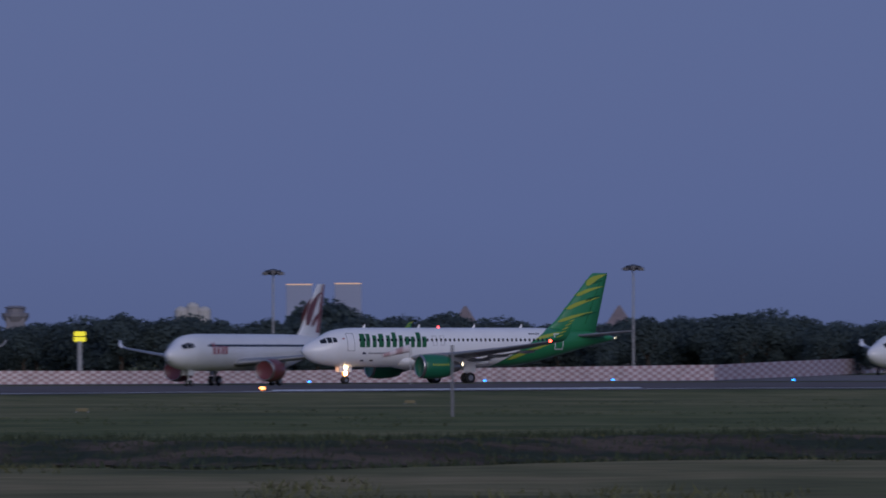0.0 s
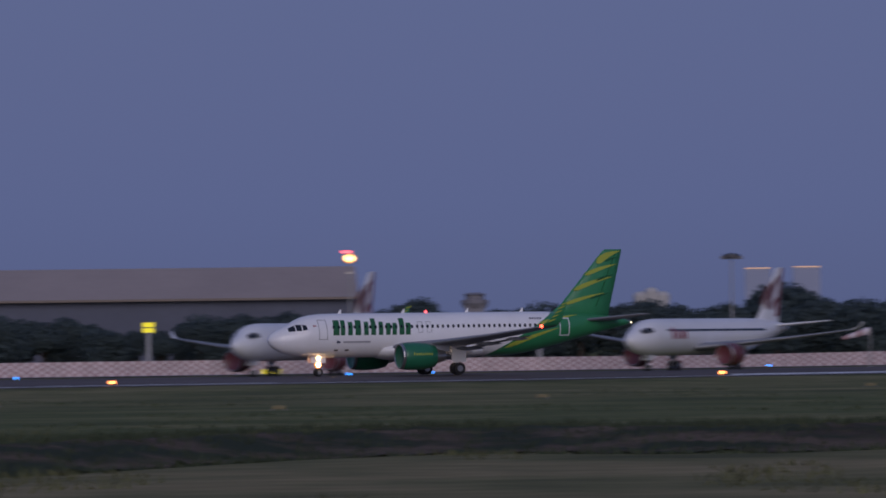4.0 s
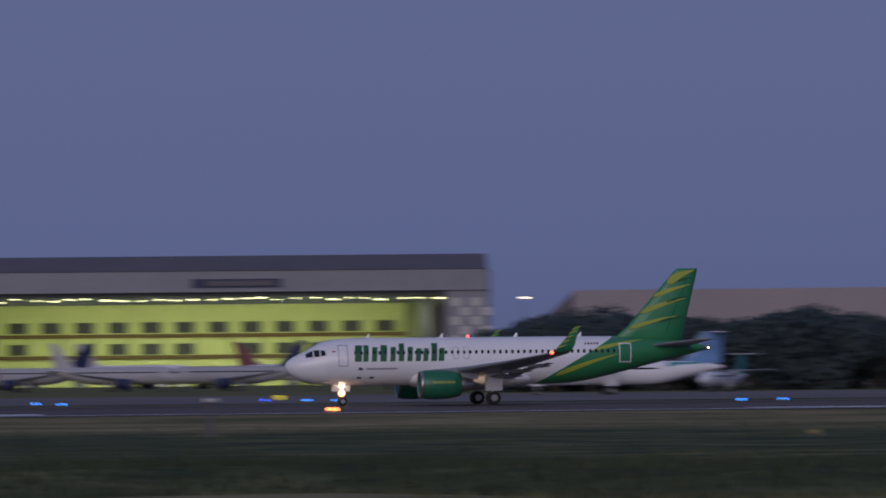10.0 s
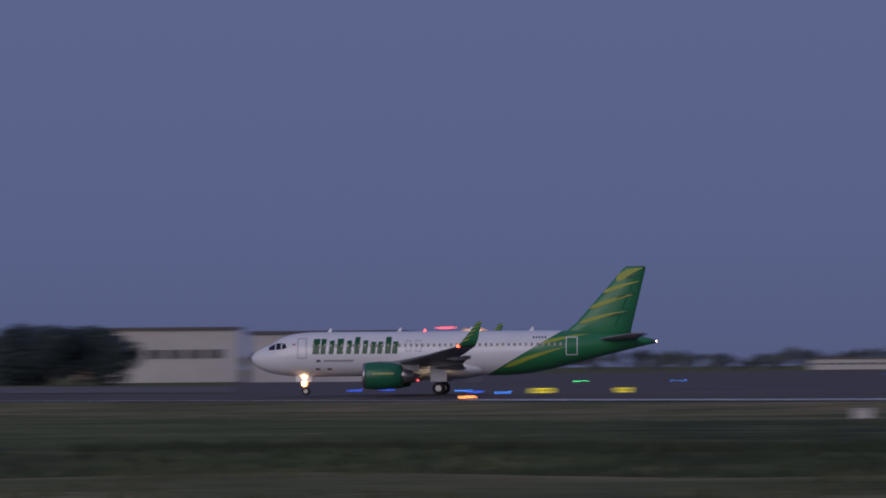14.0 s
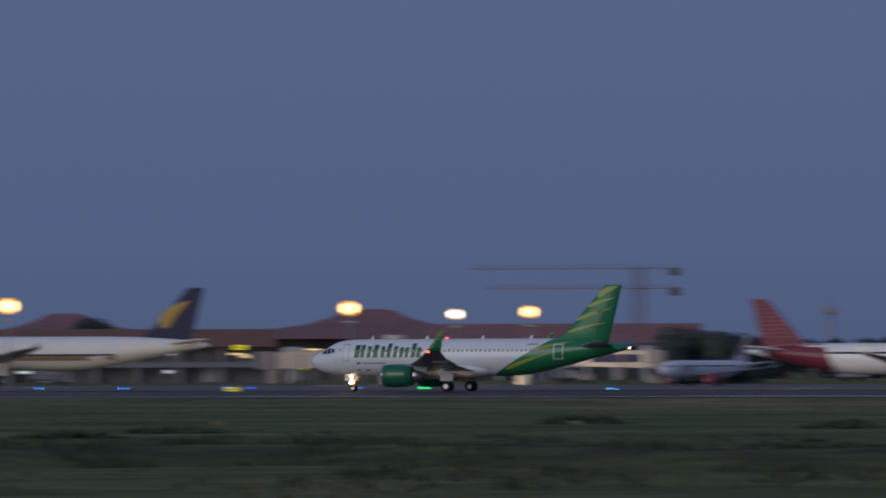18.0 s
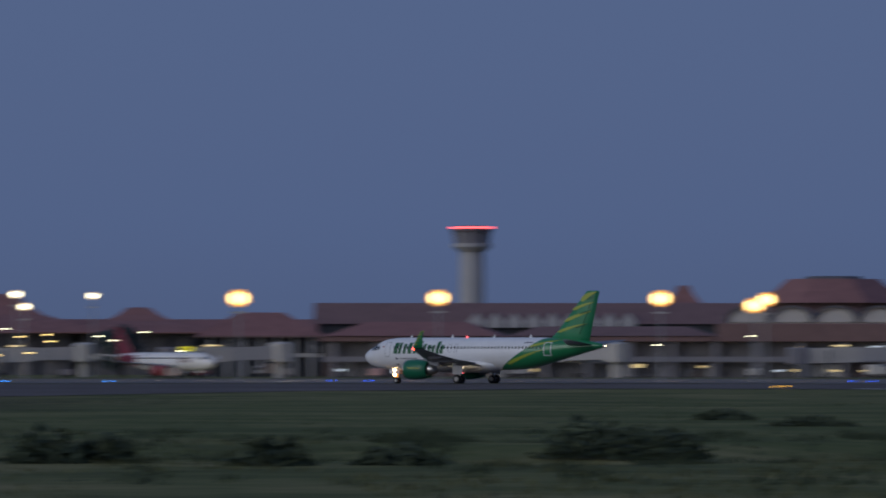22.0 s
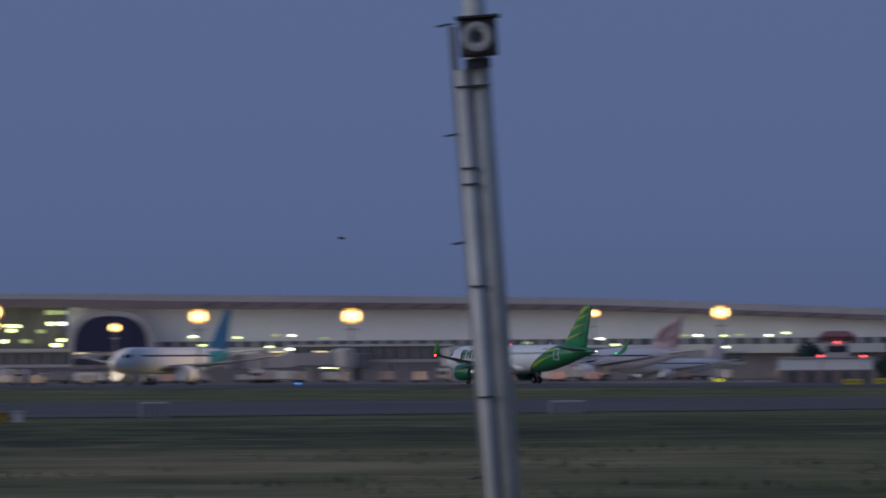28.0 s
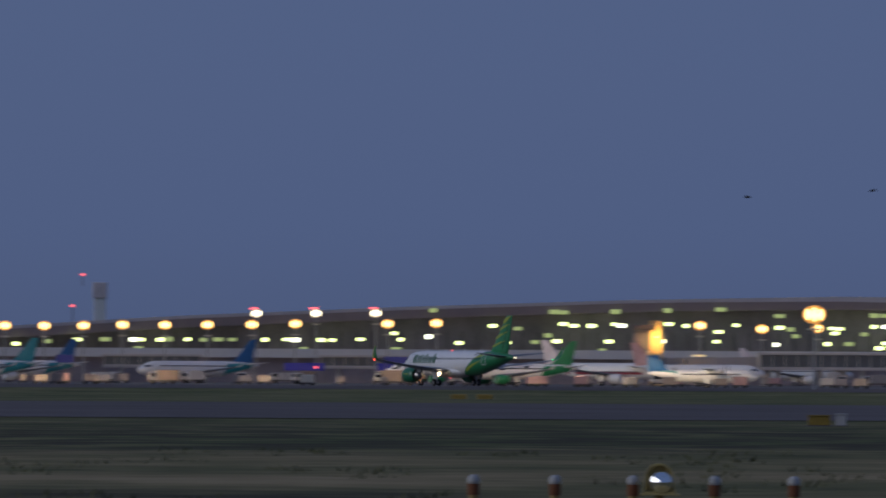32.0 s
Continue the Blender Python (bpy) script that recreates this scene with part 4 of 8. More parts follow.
# ---- lamps, lights and signs ----
def mast_lamp(b, d, top, colour, wide=2.0, label="tall floodlight mast, lamps glowing", red=False, lit=True, group="floodlight masts"):
    z0 = ground_z(b, d)
    root = thing("floodlight_mast", facing(b, d, z0), label, "floodlight", group)
    top = top - z0
    part("pole", tube(bmesh.new(), (0, 0, 0), (0, 0, top - 0.3), 0.2, 0.12), M_POLE, root)
    if lit:
        bm = boxes((-wide / 2 - 0.2, wide / 2 + 0.2, -0.1, 0.35, top - 0.7, top + 0.6), bevel=0.04)
        part("lamp_frame", bm, M_DARKMETAL, root)
        n = 3
        for i in range(n):
            x = (i - (n - 1) / 2) * wide / n
            # discs drawn tall to hold the lamps' bloom
            hi = wide * (0.38 if i == 1 else 0.30)
            part("lamp", lamp_disc(x, top, wide / n * 0.47, hi), colour, root, "glowing lamp")
        # oversized glowing disc added in place of the lamps' halo
        part("bright_disc", lamp_disc(0, top, wide * 0.60, wide * 0.50, 0.08), G_WARMHALO if colour is G_WARMLAMP else G_WHITEHALO, root, "glowing halo disc round the lamps")
        part("lower_bracket", boxes((-wide * 0.4, wide * 0.4, -0.1, 0.2, top - 2.5, top - 2.2)), M_PALEPOLE, root)
    else:
        bm = bmesh.new()
        lathe_z(bm, [(0, 0.25), (0.1, 1.0), (0.4, 1.35), (0.75, 1.35), (0.9, 0.6), (1.0, 0.3)], (0, 0, top - 1.0))
        part("lamp_ring", bm, M_DARKMETAL, root, "unlit ring of floodlights")
        me_f = mesh("floodlight", boxes((-0.25, 0.25, -0.25, 0.25, -1.0, -0.5), bevel=0.03), M_DARKMETAL)
        for k in range(8):
            a = k * math.tau / 8
            share("floodlight", me_f, root, Matrix.Translation((1.5 * math.cos(a), 1.5 * math.sin(a), top)))
    if red:
        part("obstruction_light", boxes((-1.3, 0.3, -0.2, 0.2, top + 0.9, top + 1.25)), G_REDSOFT, root, "red obstruction light")
    return root


def lamp_disc(x, z, rx, rz, back=0.0):
    bm = bmesh.new()
    return loft(bm, [[(x + rx * k * math.cos(a), y + back, z + rz * k * math.sin(a)) for a in [j * math.tau / 14 for j in range(14)]] for k, y in ((1.0, -0.12), (1.0, -0.26), (0.6, -0.36))])


def lathe_z(bm, prof, c, seg=14):
    o = Vector(c)
    return loft(bm, [[o + Vector((r * math.cos(k * math.tau / seg), r * math.sin(k * math.tau / seg), h)) for k in range(seg)] for h, r in prof])


M_POLE = mat("galvanised_pole", (0.36, 0.36, 0.36), 0.55, 0.1, 0.15, 2)
M_PALEPOLE = mat("pale_bracket", (0.55, 0.50, 0.45), 0.5, 0.2, 0.1, 2)
M_STEEL = mat("grey_steel", (0.22, 0.22, 0.24), 0.5, 0.4, 0.15, 2)

mast_lamp(26.61, 1000, 17.0, None, label="tall grey mast with unlit ring of floodlights", lit=False)
mast_lamp(29.93, 1000, 17.6, None, label="tall grey mast with unlit ring of floodlights", lit=False)
for b, top, d in ((19.75, 16.6, 1020), (23.09, 17.2, 1020)):
    mast_lamp(b, d, top, G_WARMLAMP, 1.6, "slim mast with orange glowing floodlight", red=True)
# b, top, range, width of the lamp head
WARM = [(-5.29, 7.9, 1100, 2.6), (-15.59, 17.6, 1200, 2.8), (-14.68, 17.0, 1200, 2.6), (-13.73, 16.1, 1200, 2.5), (-12.78, 15.5, 1200, 2.5), (-12.08, 14.8, 1200, 2.5),
        (-11.52, 14.2, 1200, 2.5), (-11.09, 13.8, 1200, 2.5), (-10.69, 13.5, 1200, 2.5), (-21.69, 14.1, 1200, 3.0), (-20.03, 13.3, 1200, 2.6), (-28.31, 12.8, 1150, 3.4), (-27.81, 13.3, 1150, 3.4),
        ]
WARM += [(-26.33, 13.7, 1150, 2.8), (-24.83, 14.2, 1150, 3.2), (-31.93, 13.2, 1150, 3.0), (-36.68, 14.5, 1150, 3.4), (-34.84, 14.6, 1150, 3.2), (-32.79, 14.5, 1150, 3.2), (-31.82, 14.3, 1150, 2.8),
        (-40.18, 16.1, 1100, 3.4), (-39.26, 13.6, 1100, 2.6), (-44.96, 10.7, 1100, 2.4), (-44.10, 12.8, 1100, 2.6), (-42.82, 13.0, 1100, 2.6), (-46.53, 10.7, 1100, 2.6), (-48.17, 11.0, 1100, 2.6),
        (-50.13, 11.9, 1100, 2.6), (-53.53, 11.7, 1100, 3.0), (-54.94, 11.8, 1100, 2.8), (-51.30, 11.9, 1100, 1.6), (-56.85, 11.9, 1000, 3.0)]
for b, top, d, w in WARM:
    k = 0.89 if -38 < b < -18 else 1.0
    mast_lamp(b, d * k, 2.8 + (top - 2.8) * k, G_WARMLAMP, w * k)
WHITE = [(1.65, 12.9, 1100, 1.5), (-16.62, 10.8, 1200, 1.9), (-20.71, 12.9, 1200, 2.2), (-40.63, 16.5, 1200, 1.8), (-40.73, 14.2, 1200, 1.9), (-38.73, 16.8, 1300, 1.9), (-38.02, 16.5, 1300, 1.7),
         (-38.65, 12.9, 1150, 1.6), (-46.41, 17.7, 1300, 2.2), (-47.08, 8.1, 1000, 2.0)]
for b, top, d, w in WHITE:
    mast_lamp(b, d, top, G_WHITELAMP, w, "mast with white glowing floodlight")


# the floodlights of the aprons, one lamp for each group of masts
# the lamp at -17.4 has no mast; added to warm a parked airliner
FLOODS = [(-15.1, 1205, 15.5), (-12.4, 1205, 14), (-17.4, 860, 13), (-20.03, 1070, 12), (-21.69, 1070, 12.5), (-24.83, 1025, 12.5), (-26.33, 1025, 12), (-28.2, 1025, 11.8), (-31.9, 1025, 12), (-34.84, 1025, 13), (-36.7, 1025, 13), (-40.0, 1105, 14),
          (-42.6, 1060, 13), (-44.4, 1105, 12), (-47.5, 1105, 11), (-50.2, 1105, 11.5), (-53.5, 1105, 11.5), (-56.8, 1105, 11.5), (-59.0, 1150, 12), (-61.5, 1200, 12), (-63.5, 1200, 12)]
for b, d, top in FLOODS:
    ld = bpy.data.lights.new("apron_flood", 'SPOT')
    ld.energy, ld.color, ld.shadow_soft_size = (5500 if -29 < b < -24 else 9000 if -46 < b < -38 else 22000 if d < 1080 and -38 < b < -18 else 9000 if d < 900 else 29000 if b < -48 else 20000), (1.0, 0.68, 0.44), 0.6
    ld.spot_size, ld.spot_blend = radians(150), 0.5
    new("apron_flood", ld).matrix_world = look(polar(b, d + 1.2, top), polar(b, d + 40, top - 16))


def edge_light(b, n, colour, label, name, group, r=0.16):
    d = line_reach(b) + n
    root = thing(name, facing(b, d, ground_z(b, d)), label, "light", group)
    part("stem", tube(bmesh.new(), (0, 0, -0.02), (0, 0, 0.26), 0.07), M_DULLYELLOW, root)
    bm = bmesh.new()
    lathe_z(bm, [(0.24, r * 0.9), (0.32, r), (0.44, r * 0.8), (0.5, r * 0.3)], (0, 0, 0), 10)
    part("lamp", bm, colour, root, "glowing lamp")
    return root


M_DULLYELLOW = mat("dull_yellow_paint", (0.30, 0.20, 0.03), 0.6, 0, 0.2, 2)
for b in (32.9, 26.51, 20.89, 14.76, 8.17, 1.44, -5.36, -11.13, -16.55):
    edge_light(b, -32.5, G_AMBER, "glowing amber runway edge light on a short stem", "runway_edge_light", "runway edge lights", 0.22)


def far_light(b, y_range, colour, label, name, group, wide=0.5):
    d, wide = y_range, wide * 0.55
    root = thing(name, facing(b, d, ground_z(b, d)), label, "light", group)
    part("stem", tube(bmesh.new(), (0, 0, -0.02), (0, 0, 0.3), 0.07), M_DULLYELLOW, root)
    part("lamp", boxes((-wide / 2, wide / 2, -0.2, 0.2, 0.28, 0.28 + 0.24), bevel=0.06), colour, root, "glowing lamp")


def yellow_sign(b, d, z, w, h, label="lit yellow taxiway sign on two legs", face=None):
    root = thing("taxiway_sign", facing(b, d, ground_z(b, d)), label, "sign", "yellow signs")
    part("panel", boxes((-w / 2, w / 2, -0.12, 0.12, z, z + h), bevel=0.03), face or G_SIGN, root)
    for s in (-0.35, 0.35):
        part("leg", tube(bmesh.new(), (s * w, 0, -0.02), (s * w, 0, z + 0.02), 0.06), M_STEEL, root)
    bm = bmesh.new()
    for i in range(3):
        box(bm, -w * 0.36 + i * w * 0.26, -w * 0.36 + i * w * 0.26 + w * 0.16, -0.135, -0.122, z + h * 0.25, z + h * 0.75)
    part("marking", bm, M_DULLYELLOW, root, "dull unreadable bars")
    return root


def post_sign(b, d, top):
    """Yellow double lamp box on a tall post."""
    z0 = ground_z(b, d)
    root = thing("post_sign", facing(b, d, z0), "two stacked lit yellow panels on a tall grey post", "sign", "yellow post signs")
    top -= z0
    part("post", tube(bmesh.new(), (0, 0, 0), (0, 0, top - 1.3), 0.32, 0.3), M_POLE, root)
    for k in range(2):
        part("panel", boxes((-0.75, 0.75, -0.2, 0.2, top - 1.35 + 0.72 * k, top - 0.75 + 0.72 * k), bevel=0.06), G_SIGN, root, "lit yellow panel")


for b in (24.83, 21.23):
    post_sign(b, 800, 6.2)

# ---- checkered fence beside the runway's far end ----
M_FWHITE = mat("fence_white", (0.68, 0.60, 0.62), 0.6, 0, 0.2, 0.5)
M_FRED = mat("fence_red", (0.44, 0.28, 0.29), 0.6, 0, 0.2, 0.5)
fence = thing("blast_fence", pose(0, 0, 0), "long low fence in white and faded red checks", "fence")


def fence_reach(b):
    return float(np.interp(b, (19, 22, 25, 28, 30.7, 31.6, 32.3, 38), (722, 730, 742, 772, 815, 980, 1180, 1500)))


def fence_at(b):
    d = fence_reach(b)
    return d, ground_z(b, d)


bmw, bmr = bmesh.new(), bmesh.new()
ROWS, PITCH = 5, 0.5
b = 18.95
i = 0
while b < 38:
    d, z0 = fence_at(b)
    db = math.degrees(0.62 / d)
    d2 = fence_reach(b + db)
    for r in range(ROWS):
        tall = float(np.interp(b, (22, 26.6, 30.7, 32.3), (1.0, 0.88, 1.2, 1.7)))
        h0, h1 = 0.1 + r * 0.34 * tall, 0.1 + (r + 1) * 0.34 * tall
        bm = bmw if (i + r) % 2 else bmr
        q = [bm.verts.new(polar(b, d, z0 + h0)), bm.verts.new(polar(b + db, d2, z0 + h0)),
             bm.verts.new(polar(b + db, d2, z0 + h1)), bm.verts.new(polar(b, d, z0 + h1))]
        back = [bm.verts.new(v.co + Vector((0, 0.06, 0))) for v in q]
        bm.faces.new(q)
        bm.faces.new(back[::-1])
        for k in range(4):
            bm.faces.new((q[k], back[k], back[(k + 1) % 4], q[(k + 1) % 4]))
    b += db
    i += 1
part("white_check", bmw, M_FWHITE, fence)["kind"] = "stuff"
part("red_check", bmr, M_FRED, fence)["kind"] = "stuff"
b = 18.95
while b < 38:
    d, z0 = fence_at(b)
    share_m = polar(b, d + 0.3, z0)
    part("post", boxes((share_m.x - 0.06, share_m.x + 0.06, share_m.y, share_m.y + 0.12, z0 - 0.05, z0 + 1.85)), M_STEEL, fence)
    b += 0.6


# ---- buildings ----
def along(b0, d0, b1, d1, z=None):
    """A pose with x running from the first place to the second and -y towards the tripod, and the length."""
    p, q = polar(b0, d0), polar(b1, d1)
    v = q - p
    z = ground_z(b0, d0) if z is None else z
    return pose(p.x, p.y, z, 0, 0, math.degrees(math.atan2(v.y, v.x))), v.length


# close to the sky's tone: distance haze painted into the facade
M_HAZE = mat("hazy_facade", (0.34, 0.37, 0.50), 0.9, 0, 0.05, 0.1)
# next three: haze over the far warehouses is mixed into the colours
M_BEIGE = mat("beige_sheet_roof", (0.35, 0.29, 0.265), 0.6, 0, 0.08, 0.08, 0.1, 1.2)
M_BEIGE2 = mat("beige_wall", (0.30, 0.262, 0.275), 0.7, 0, 0.08, 0.08)
M_DARKWALL = mat("dark_blue_wall", (0.105, 0.115, 0.165), 0.7, 0, 0.12, 0.1)
M_GREYWALL = mat("grey_sheet_wall", (0.22, 0.21, 0.24), 0.6, 0, 0.1, 0.1)
M_GREYDARK = mat("dark_grey_roof", (0.11, 0.105, 0.12), 0.7, 0, 0.12, 0.1)
M_LIGHTWALL = mat("pale_wall", (0.50, 0.48, 0.47), 0.7, 0, 0.1, 0.2)
M_OFFICE = mat("office_grey", (0.16, 0.145, 0.145), 0.75, 0, 0.15, 0.15)
M_BROWNWALL = mat("brown_wall", (0.12, 0.085, 0.085), 0.75, 0, 0.15, 0.2)
# tile red made paler and pinker, distance haze included
M_TILE = mat("red_tile_roof", (0.255, 0.128, 0.125), 0.8, 0, 0.2, 0.4, 0.2, 4)
M_TILEDARK = mat("brown_fascia", (0.19, 0.118, 0.12), 0.8, 0, 0.15, 0.4)
# dark rooms lifted in colour for haze and inner lighting
M_INTERIOR = mat("dim_interior", (0.150, 0.143, 0.152), 0.8, 0, 0.25, 0.3)
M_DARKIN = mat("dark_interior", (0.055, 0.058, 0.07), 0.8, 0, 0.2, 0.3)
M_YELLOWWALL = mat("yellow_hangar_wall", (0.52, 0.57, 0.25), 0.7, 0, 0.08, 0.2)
# olive darkened to the shade of the hangar's inner wall
M_OLIVESHADE = mat("shaded_olive_wall", (0.16, 0.18, 0.09), 0.7, 0, 0.12, 0.15)
M_SHEDWALL = mat("dusky_pink_wall", (0.34, 0.20, 0.20), 0.7, 0, 0.3, 0.3)
M_SHEDBASE = mat("red_brown_base", (0.26, 0.19, 0.185), 0.7, 0, 0.2, 0.3)
M_FACADE = mat("blue_grey_cladding", (0.23, 0.235, 0.27), 0.6, 0, 0.12, 0.15)
M_HALLROOF = mat("dull_hall_roof", (0.22, 0.18, 0.19), 0.8, 0, 0.2, 0.1)
M_MAUVE = mat("mauve_wall", (0.36, 0.33, 0.35), 0.7, 0, 0.15, 0.1)
M_PALEGREY = mat("pale_grey_panel", (0.42, 0.41, 0.43), 0.6, 0, 0.08, 0.2)
M_WIN = mat("dark_window", (0.03, 0.035, 0.045), 0.12, 0, 0, 1, 0, 1, 0.3)
G_DIM = glow("dim_crown_light", (1.0, 0.6, 0.4), 0.35)
G_STRIP = glow("ceiling_strip", (1.0, 1.0, 0.55), 6)
G_YELLOWWIN = glow("lit_window", (0.95, 1.0, 0.35), 2.6)
G_PALEWIN = glow("pale_lit_window", (0.8, 0.82, 1.0), 0.6)


def building(name, label, m, mat_wall, x0, x1, y0, y1, h, category="building"):
    root = thing(name, m, label, category)
    part("wall", boxes((x0, x1, y0, y1, -0.3, h), bevel=0.05), mat_wall, root)
    return root


# long beige warehouse, ridge roof towards the field
m, ln = along(18.1, 1100, 23.17, 1100)
wh = thing("warehouse", m, "long warehouse with beige sheet roof and dark blue wall", "warehouse")
part("wall", boxes((0.5, ln - 0.5, 2, 44, -0.3, 12.0)), M_DARKWALL, wh)
bm = bmesh.new()
loft(bm, [[(x, 0, 12.0), (x, 14, 17.6), (x, 46, 13.0), (x, 46, 12.2), (x, 14, 16.9), (x, 0.2, 11.6)] for x in (8.8, ln)])
part("roof", bm, M_BEIGE, wh, "beige corrugated roof")
bm = bmesh.new()
loft(bm, [[(x, 0.3, 11.4), (x, 14, 16.6), (x, 46, 12.2), (x, 46, -0.3), (x, 0.3, -0.3)] for x in (0, 8.6)])
part("gable", bm, M_GREYDARK, wh, "dark gable end")
me = mesh("cladding_rib", boxes((-0.12, 0.12, 1.86, 2.02, 0, 11.6)), M_DARKWALL)
for i in range(22):
    share("cladding_rib", me, wh, Matrix.Translation((10 + i * (ln - 14) / 21, 0, 0)))

m, ln = along(10.4, 1300, 18.15, 1300)
wb = thing("warehouse", m, "very long plain beige warehouse behind the trees", "warehouse")
part("wall", boxes((0, ln, 0, 60, -0.3, 20.2), bevel=0.1), M_BEIGE2, wb)
bm = bmesh.new()
loft(bm, [[(0, y, -0.3), (-10, y, -0.3), (-9, y, 12.0), (0, y, 20.0)] for y in (2, 60)])
part("side_wing", bm, M_GREYDARK, wb, "dark sloping side wing")
me = mesh("wall_rib", boxes((-0.15, 0.15, -0.12, 0.02, 6, 19.8)), M_BEIGE2)
for i in range(16):
    share("wall_rib", me, wb, Matrix.Translation((6 + i * (ln - 12) / 15, 0, 0)))
me = mesh("wall_vent", boxes((-1.6, 1.6, -0.1, 0.02, 12.5, 13.2)), M_GREYDARK)
for i in range(5):
    share("wall_vent", me, wb, Matrix.Translation((14 + i * 34, 0, 0)))

# maintenance hangar, open and lit
m, ln = along(4.41, 1750, 9.61, 1750)
m, ln = m @ Matrix.Diagonal((1.944, 1.944, 1.775, 1)), ln / 1.944
hg = thing("hangar", m, "open maintenance hangar with yellow lit interior and grey checked towers", "hangar")
xl, xr, dp, dh = 6.3, ln - 6.0, 42.0, 13.9
part("tower", boxes((0, xl, 0, 12, -0.3, 15.0), bevel=0.05), M_FACADE, hg, "corner tower")
part("tower", boxes((xr, ln, 0, 12, -0.3, 15.0), bevel=0.05), M_FACADE, hg, "corner tower")
me = mesh("checker_panel", boxes((-0.75, 0.75, -0.06, 0.02, 0, 1.3)), M_LIGHTWALL)
for x0 in (xl - 5.2, xr + 0.6):
    for r in range(9):
        for k in range(2):
            share("checker_panel", me, hg, Matrix.Translation((x0 + 0.8 + k * 2.9 + (1.4 if r % 2 else 0), 0, 0.4 + r * 1.5)))
part("fascia", boxes((0, ln, -0.4, 1.2, 14.9, 18.3), bevel=0.05), M_FACADE, hg, "grey fascia above the door")
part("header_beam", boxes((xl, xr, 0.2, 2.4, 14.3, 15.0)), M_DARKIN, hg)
bm = bmesh.new()
loft(bm, [[(x + o, -0.6, 18.3), (x + o * 0.2, 6, 20.8), (x + o * 0.2, dp, 20.8), (x + o, dp, 18.3)] for x, o in ((0, -2.6), (ln, 0.0))])
part("roof", bm, M_GREYDARK, hg, "dark grey roof")
part("side_wall", boxes((-0.3, 0, 0.1, dp, -0.3, 18.2)), M_GREYDARK, hg)
part("side_wall", boxes((ln, ln + 0.3, 0.1, dp, -0.3, 18.2)), M_GREYDARK, hg)
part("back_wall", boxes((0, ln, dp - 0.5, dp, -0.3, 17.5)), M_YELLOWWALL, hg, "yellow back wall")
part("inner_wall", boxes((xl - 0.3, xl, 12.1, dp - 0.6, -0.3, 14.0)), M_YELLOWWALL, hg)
# right wall coloured dark, its shade put into the material
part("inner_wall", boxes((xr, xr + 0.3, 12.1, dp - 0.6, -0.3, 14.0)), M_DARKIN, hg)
# three added slabs stepping to dark stand for the shaded wall
for k in range(3):
    part("shade_slab", boxes((xr - (4.8, 3.0, 1.6)[k], xr, 36.0 - 12 * k, 36.85 - 12 * k, -0.3, 14.3), bevel=0.05), (M_OLIVESHADE, M_DARKIN, M_GREYDARK)[k], hg, "dark slab for the shaded inner wall")
for i in range(9):
    x = xl + 2 + i * (xr - xl - 4) / 8
    part("roof_truss", boxes((x - 0.2, x + 0.2, 4, dp - 1, 14.5, 15.2)), M_DARKMETAL, hg)
random.seed(14)
for i in range(11):
    x = xl + 3 + i * (xr - xl - 6) / 10
    h = 1.5 + 2.6 * random.random()
    part("work_dock", boxes((x - 0.9, x + 0.9, 15 + 12 * random.random(), 28, -0.3, h), bevel=0.05), random.choice((M_DARKIN, M_GREYWALL, M_DARKWALL)), hg, "dark maintenance dock")
# dark slab added for the shade under the ceiling, behind the strips
part("ceiling_shade", boxes((xl, xr, 30, 30.4, 13.35, 15.3)), M_DARKIN, hg, "dark slab for the dim ceiling zone")
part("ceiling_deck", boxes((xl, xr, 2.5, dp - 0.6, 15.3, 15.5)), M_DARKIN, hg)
M_RAIL = mat("brown_gallery_rail", (0.12, 0.075, 0.028), 0.7, 0, 0.2, 0.4)
M_PILASTER = mat("olive_pilaster", (0.36, 0.40, 0.18), 0.7, 0, 0.1, 0.3)
me = mesh("office_window", boxes((-1.4, 1.4, -0.1, 0.05, 0, 1.8)), M_DARKIN)
mp = mesh("wall_pilaster", boxes((-0.3, 0.3, -0.16, 0.05, 0, 6.1)), M_PILASTER)
for z in (4.55, 8.05):
    part("gallery_rail", boxes((xl, xr, dp - 0.95, dp - 0.85, z, z + 0.65)), M_RAIL, hg, "brown gallery rail")
    part("gallery_floor", boxes((xl, xr, dp - 0.95, dp - 0.55, z + 0.65, z + 0.72)), M_YELLOWWALL, hg)
x, i = 7.3, 0
while x < xr - 1.4:
    for z in (5.3, 8.85):
        if z > 6 or i % 5 != 2:
            share("office_window", me, hg, Matrix.Translation((x, dp - 0.55, z)))
    share("wall_pilaster", mp, hg, Matrix.Translation((x + 1.75, dp - 0.55, 4.6)))
    x, i = x + 5.05, i + 1
me = mesh("strip_light", boxes((-0.55, 0.55, -0.2, 0.2, 0, 0.17)), G_STRIP)
random.seed(3)
for i in range(27):
    x = xl + 1.5 + i * (xr - xl - 3) / 26 + 0.9 * random.random()
    share("strip_light", me, hg, Matrix.Translation((x, 4 + 14 * random.random(), 13.55 + 0.5 * random.random())) @ Matrix.Diagonal((0.35 + 0.6 * random.random(), 1, 0.8, 1)))
part("sign_board", boxes((ln * 0.5 - 2, ln * 0.5 + 11, -0.55, -0.42, 15.6, 17.0)), M_NAVY, hg, "dark blue sign board")
part("sign_bar", boxes((ln * 0.5 + 0.2, ln * 0.5 + 10, -0.66, -0.56, 15.9, 16.7)), M_GREYDARK, hg, "unreadable dark bar")
part("annex", boxes((-2.9, -0.6, 2, 10, -0.3, 11.0)), M_GREYWALL, hg, "grey annex")
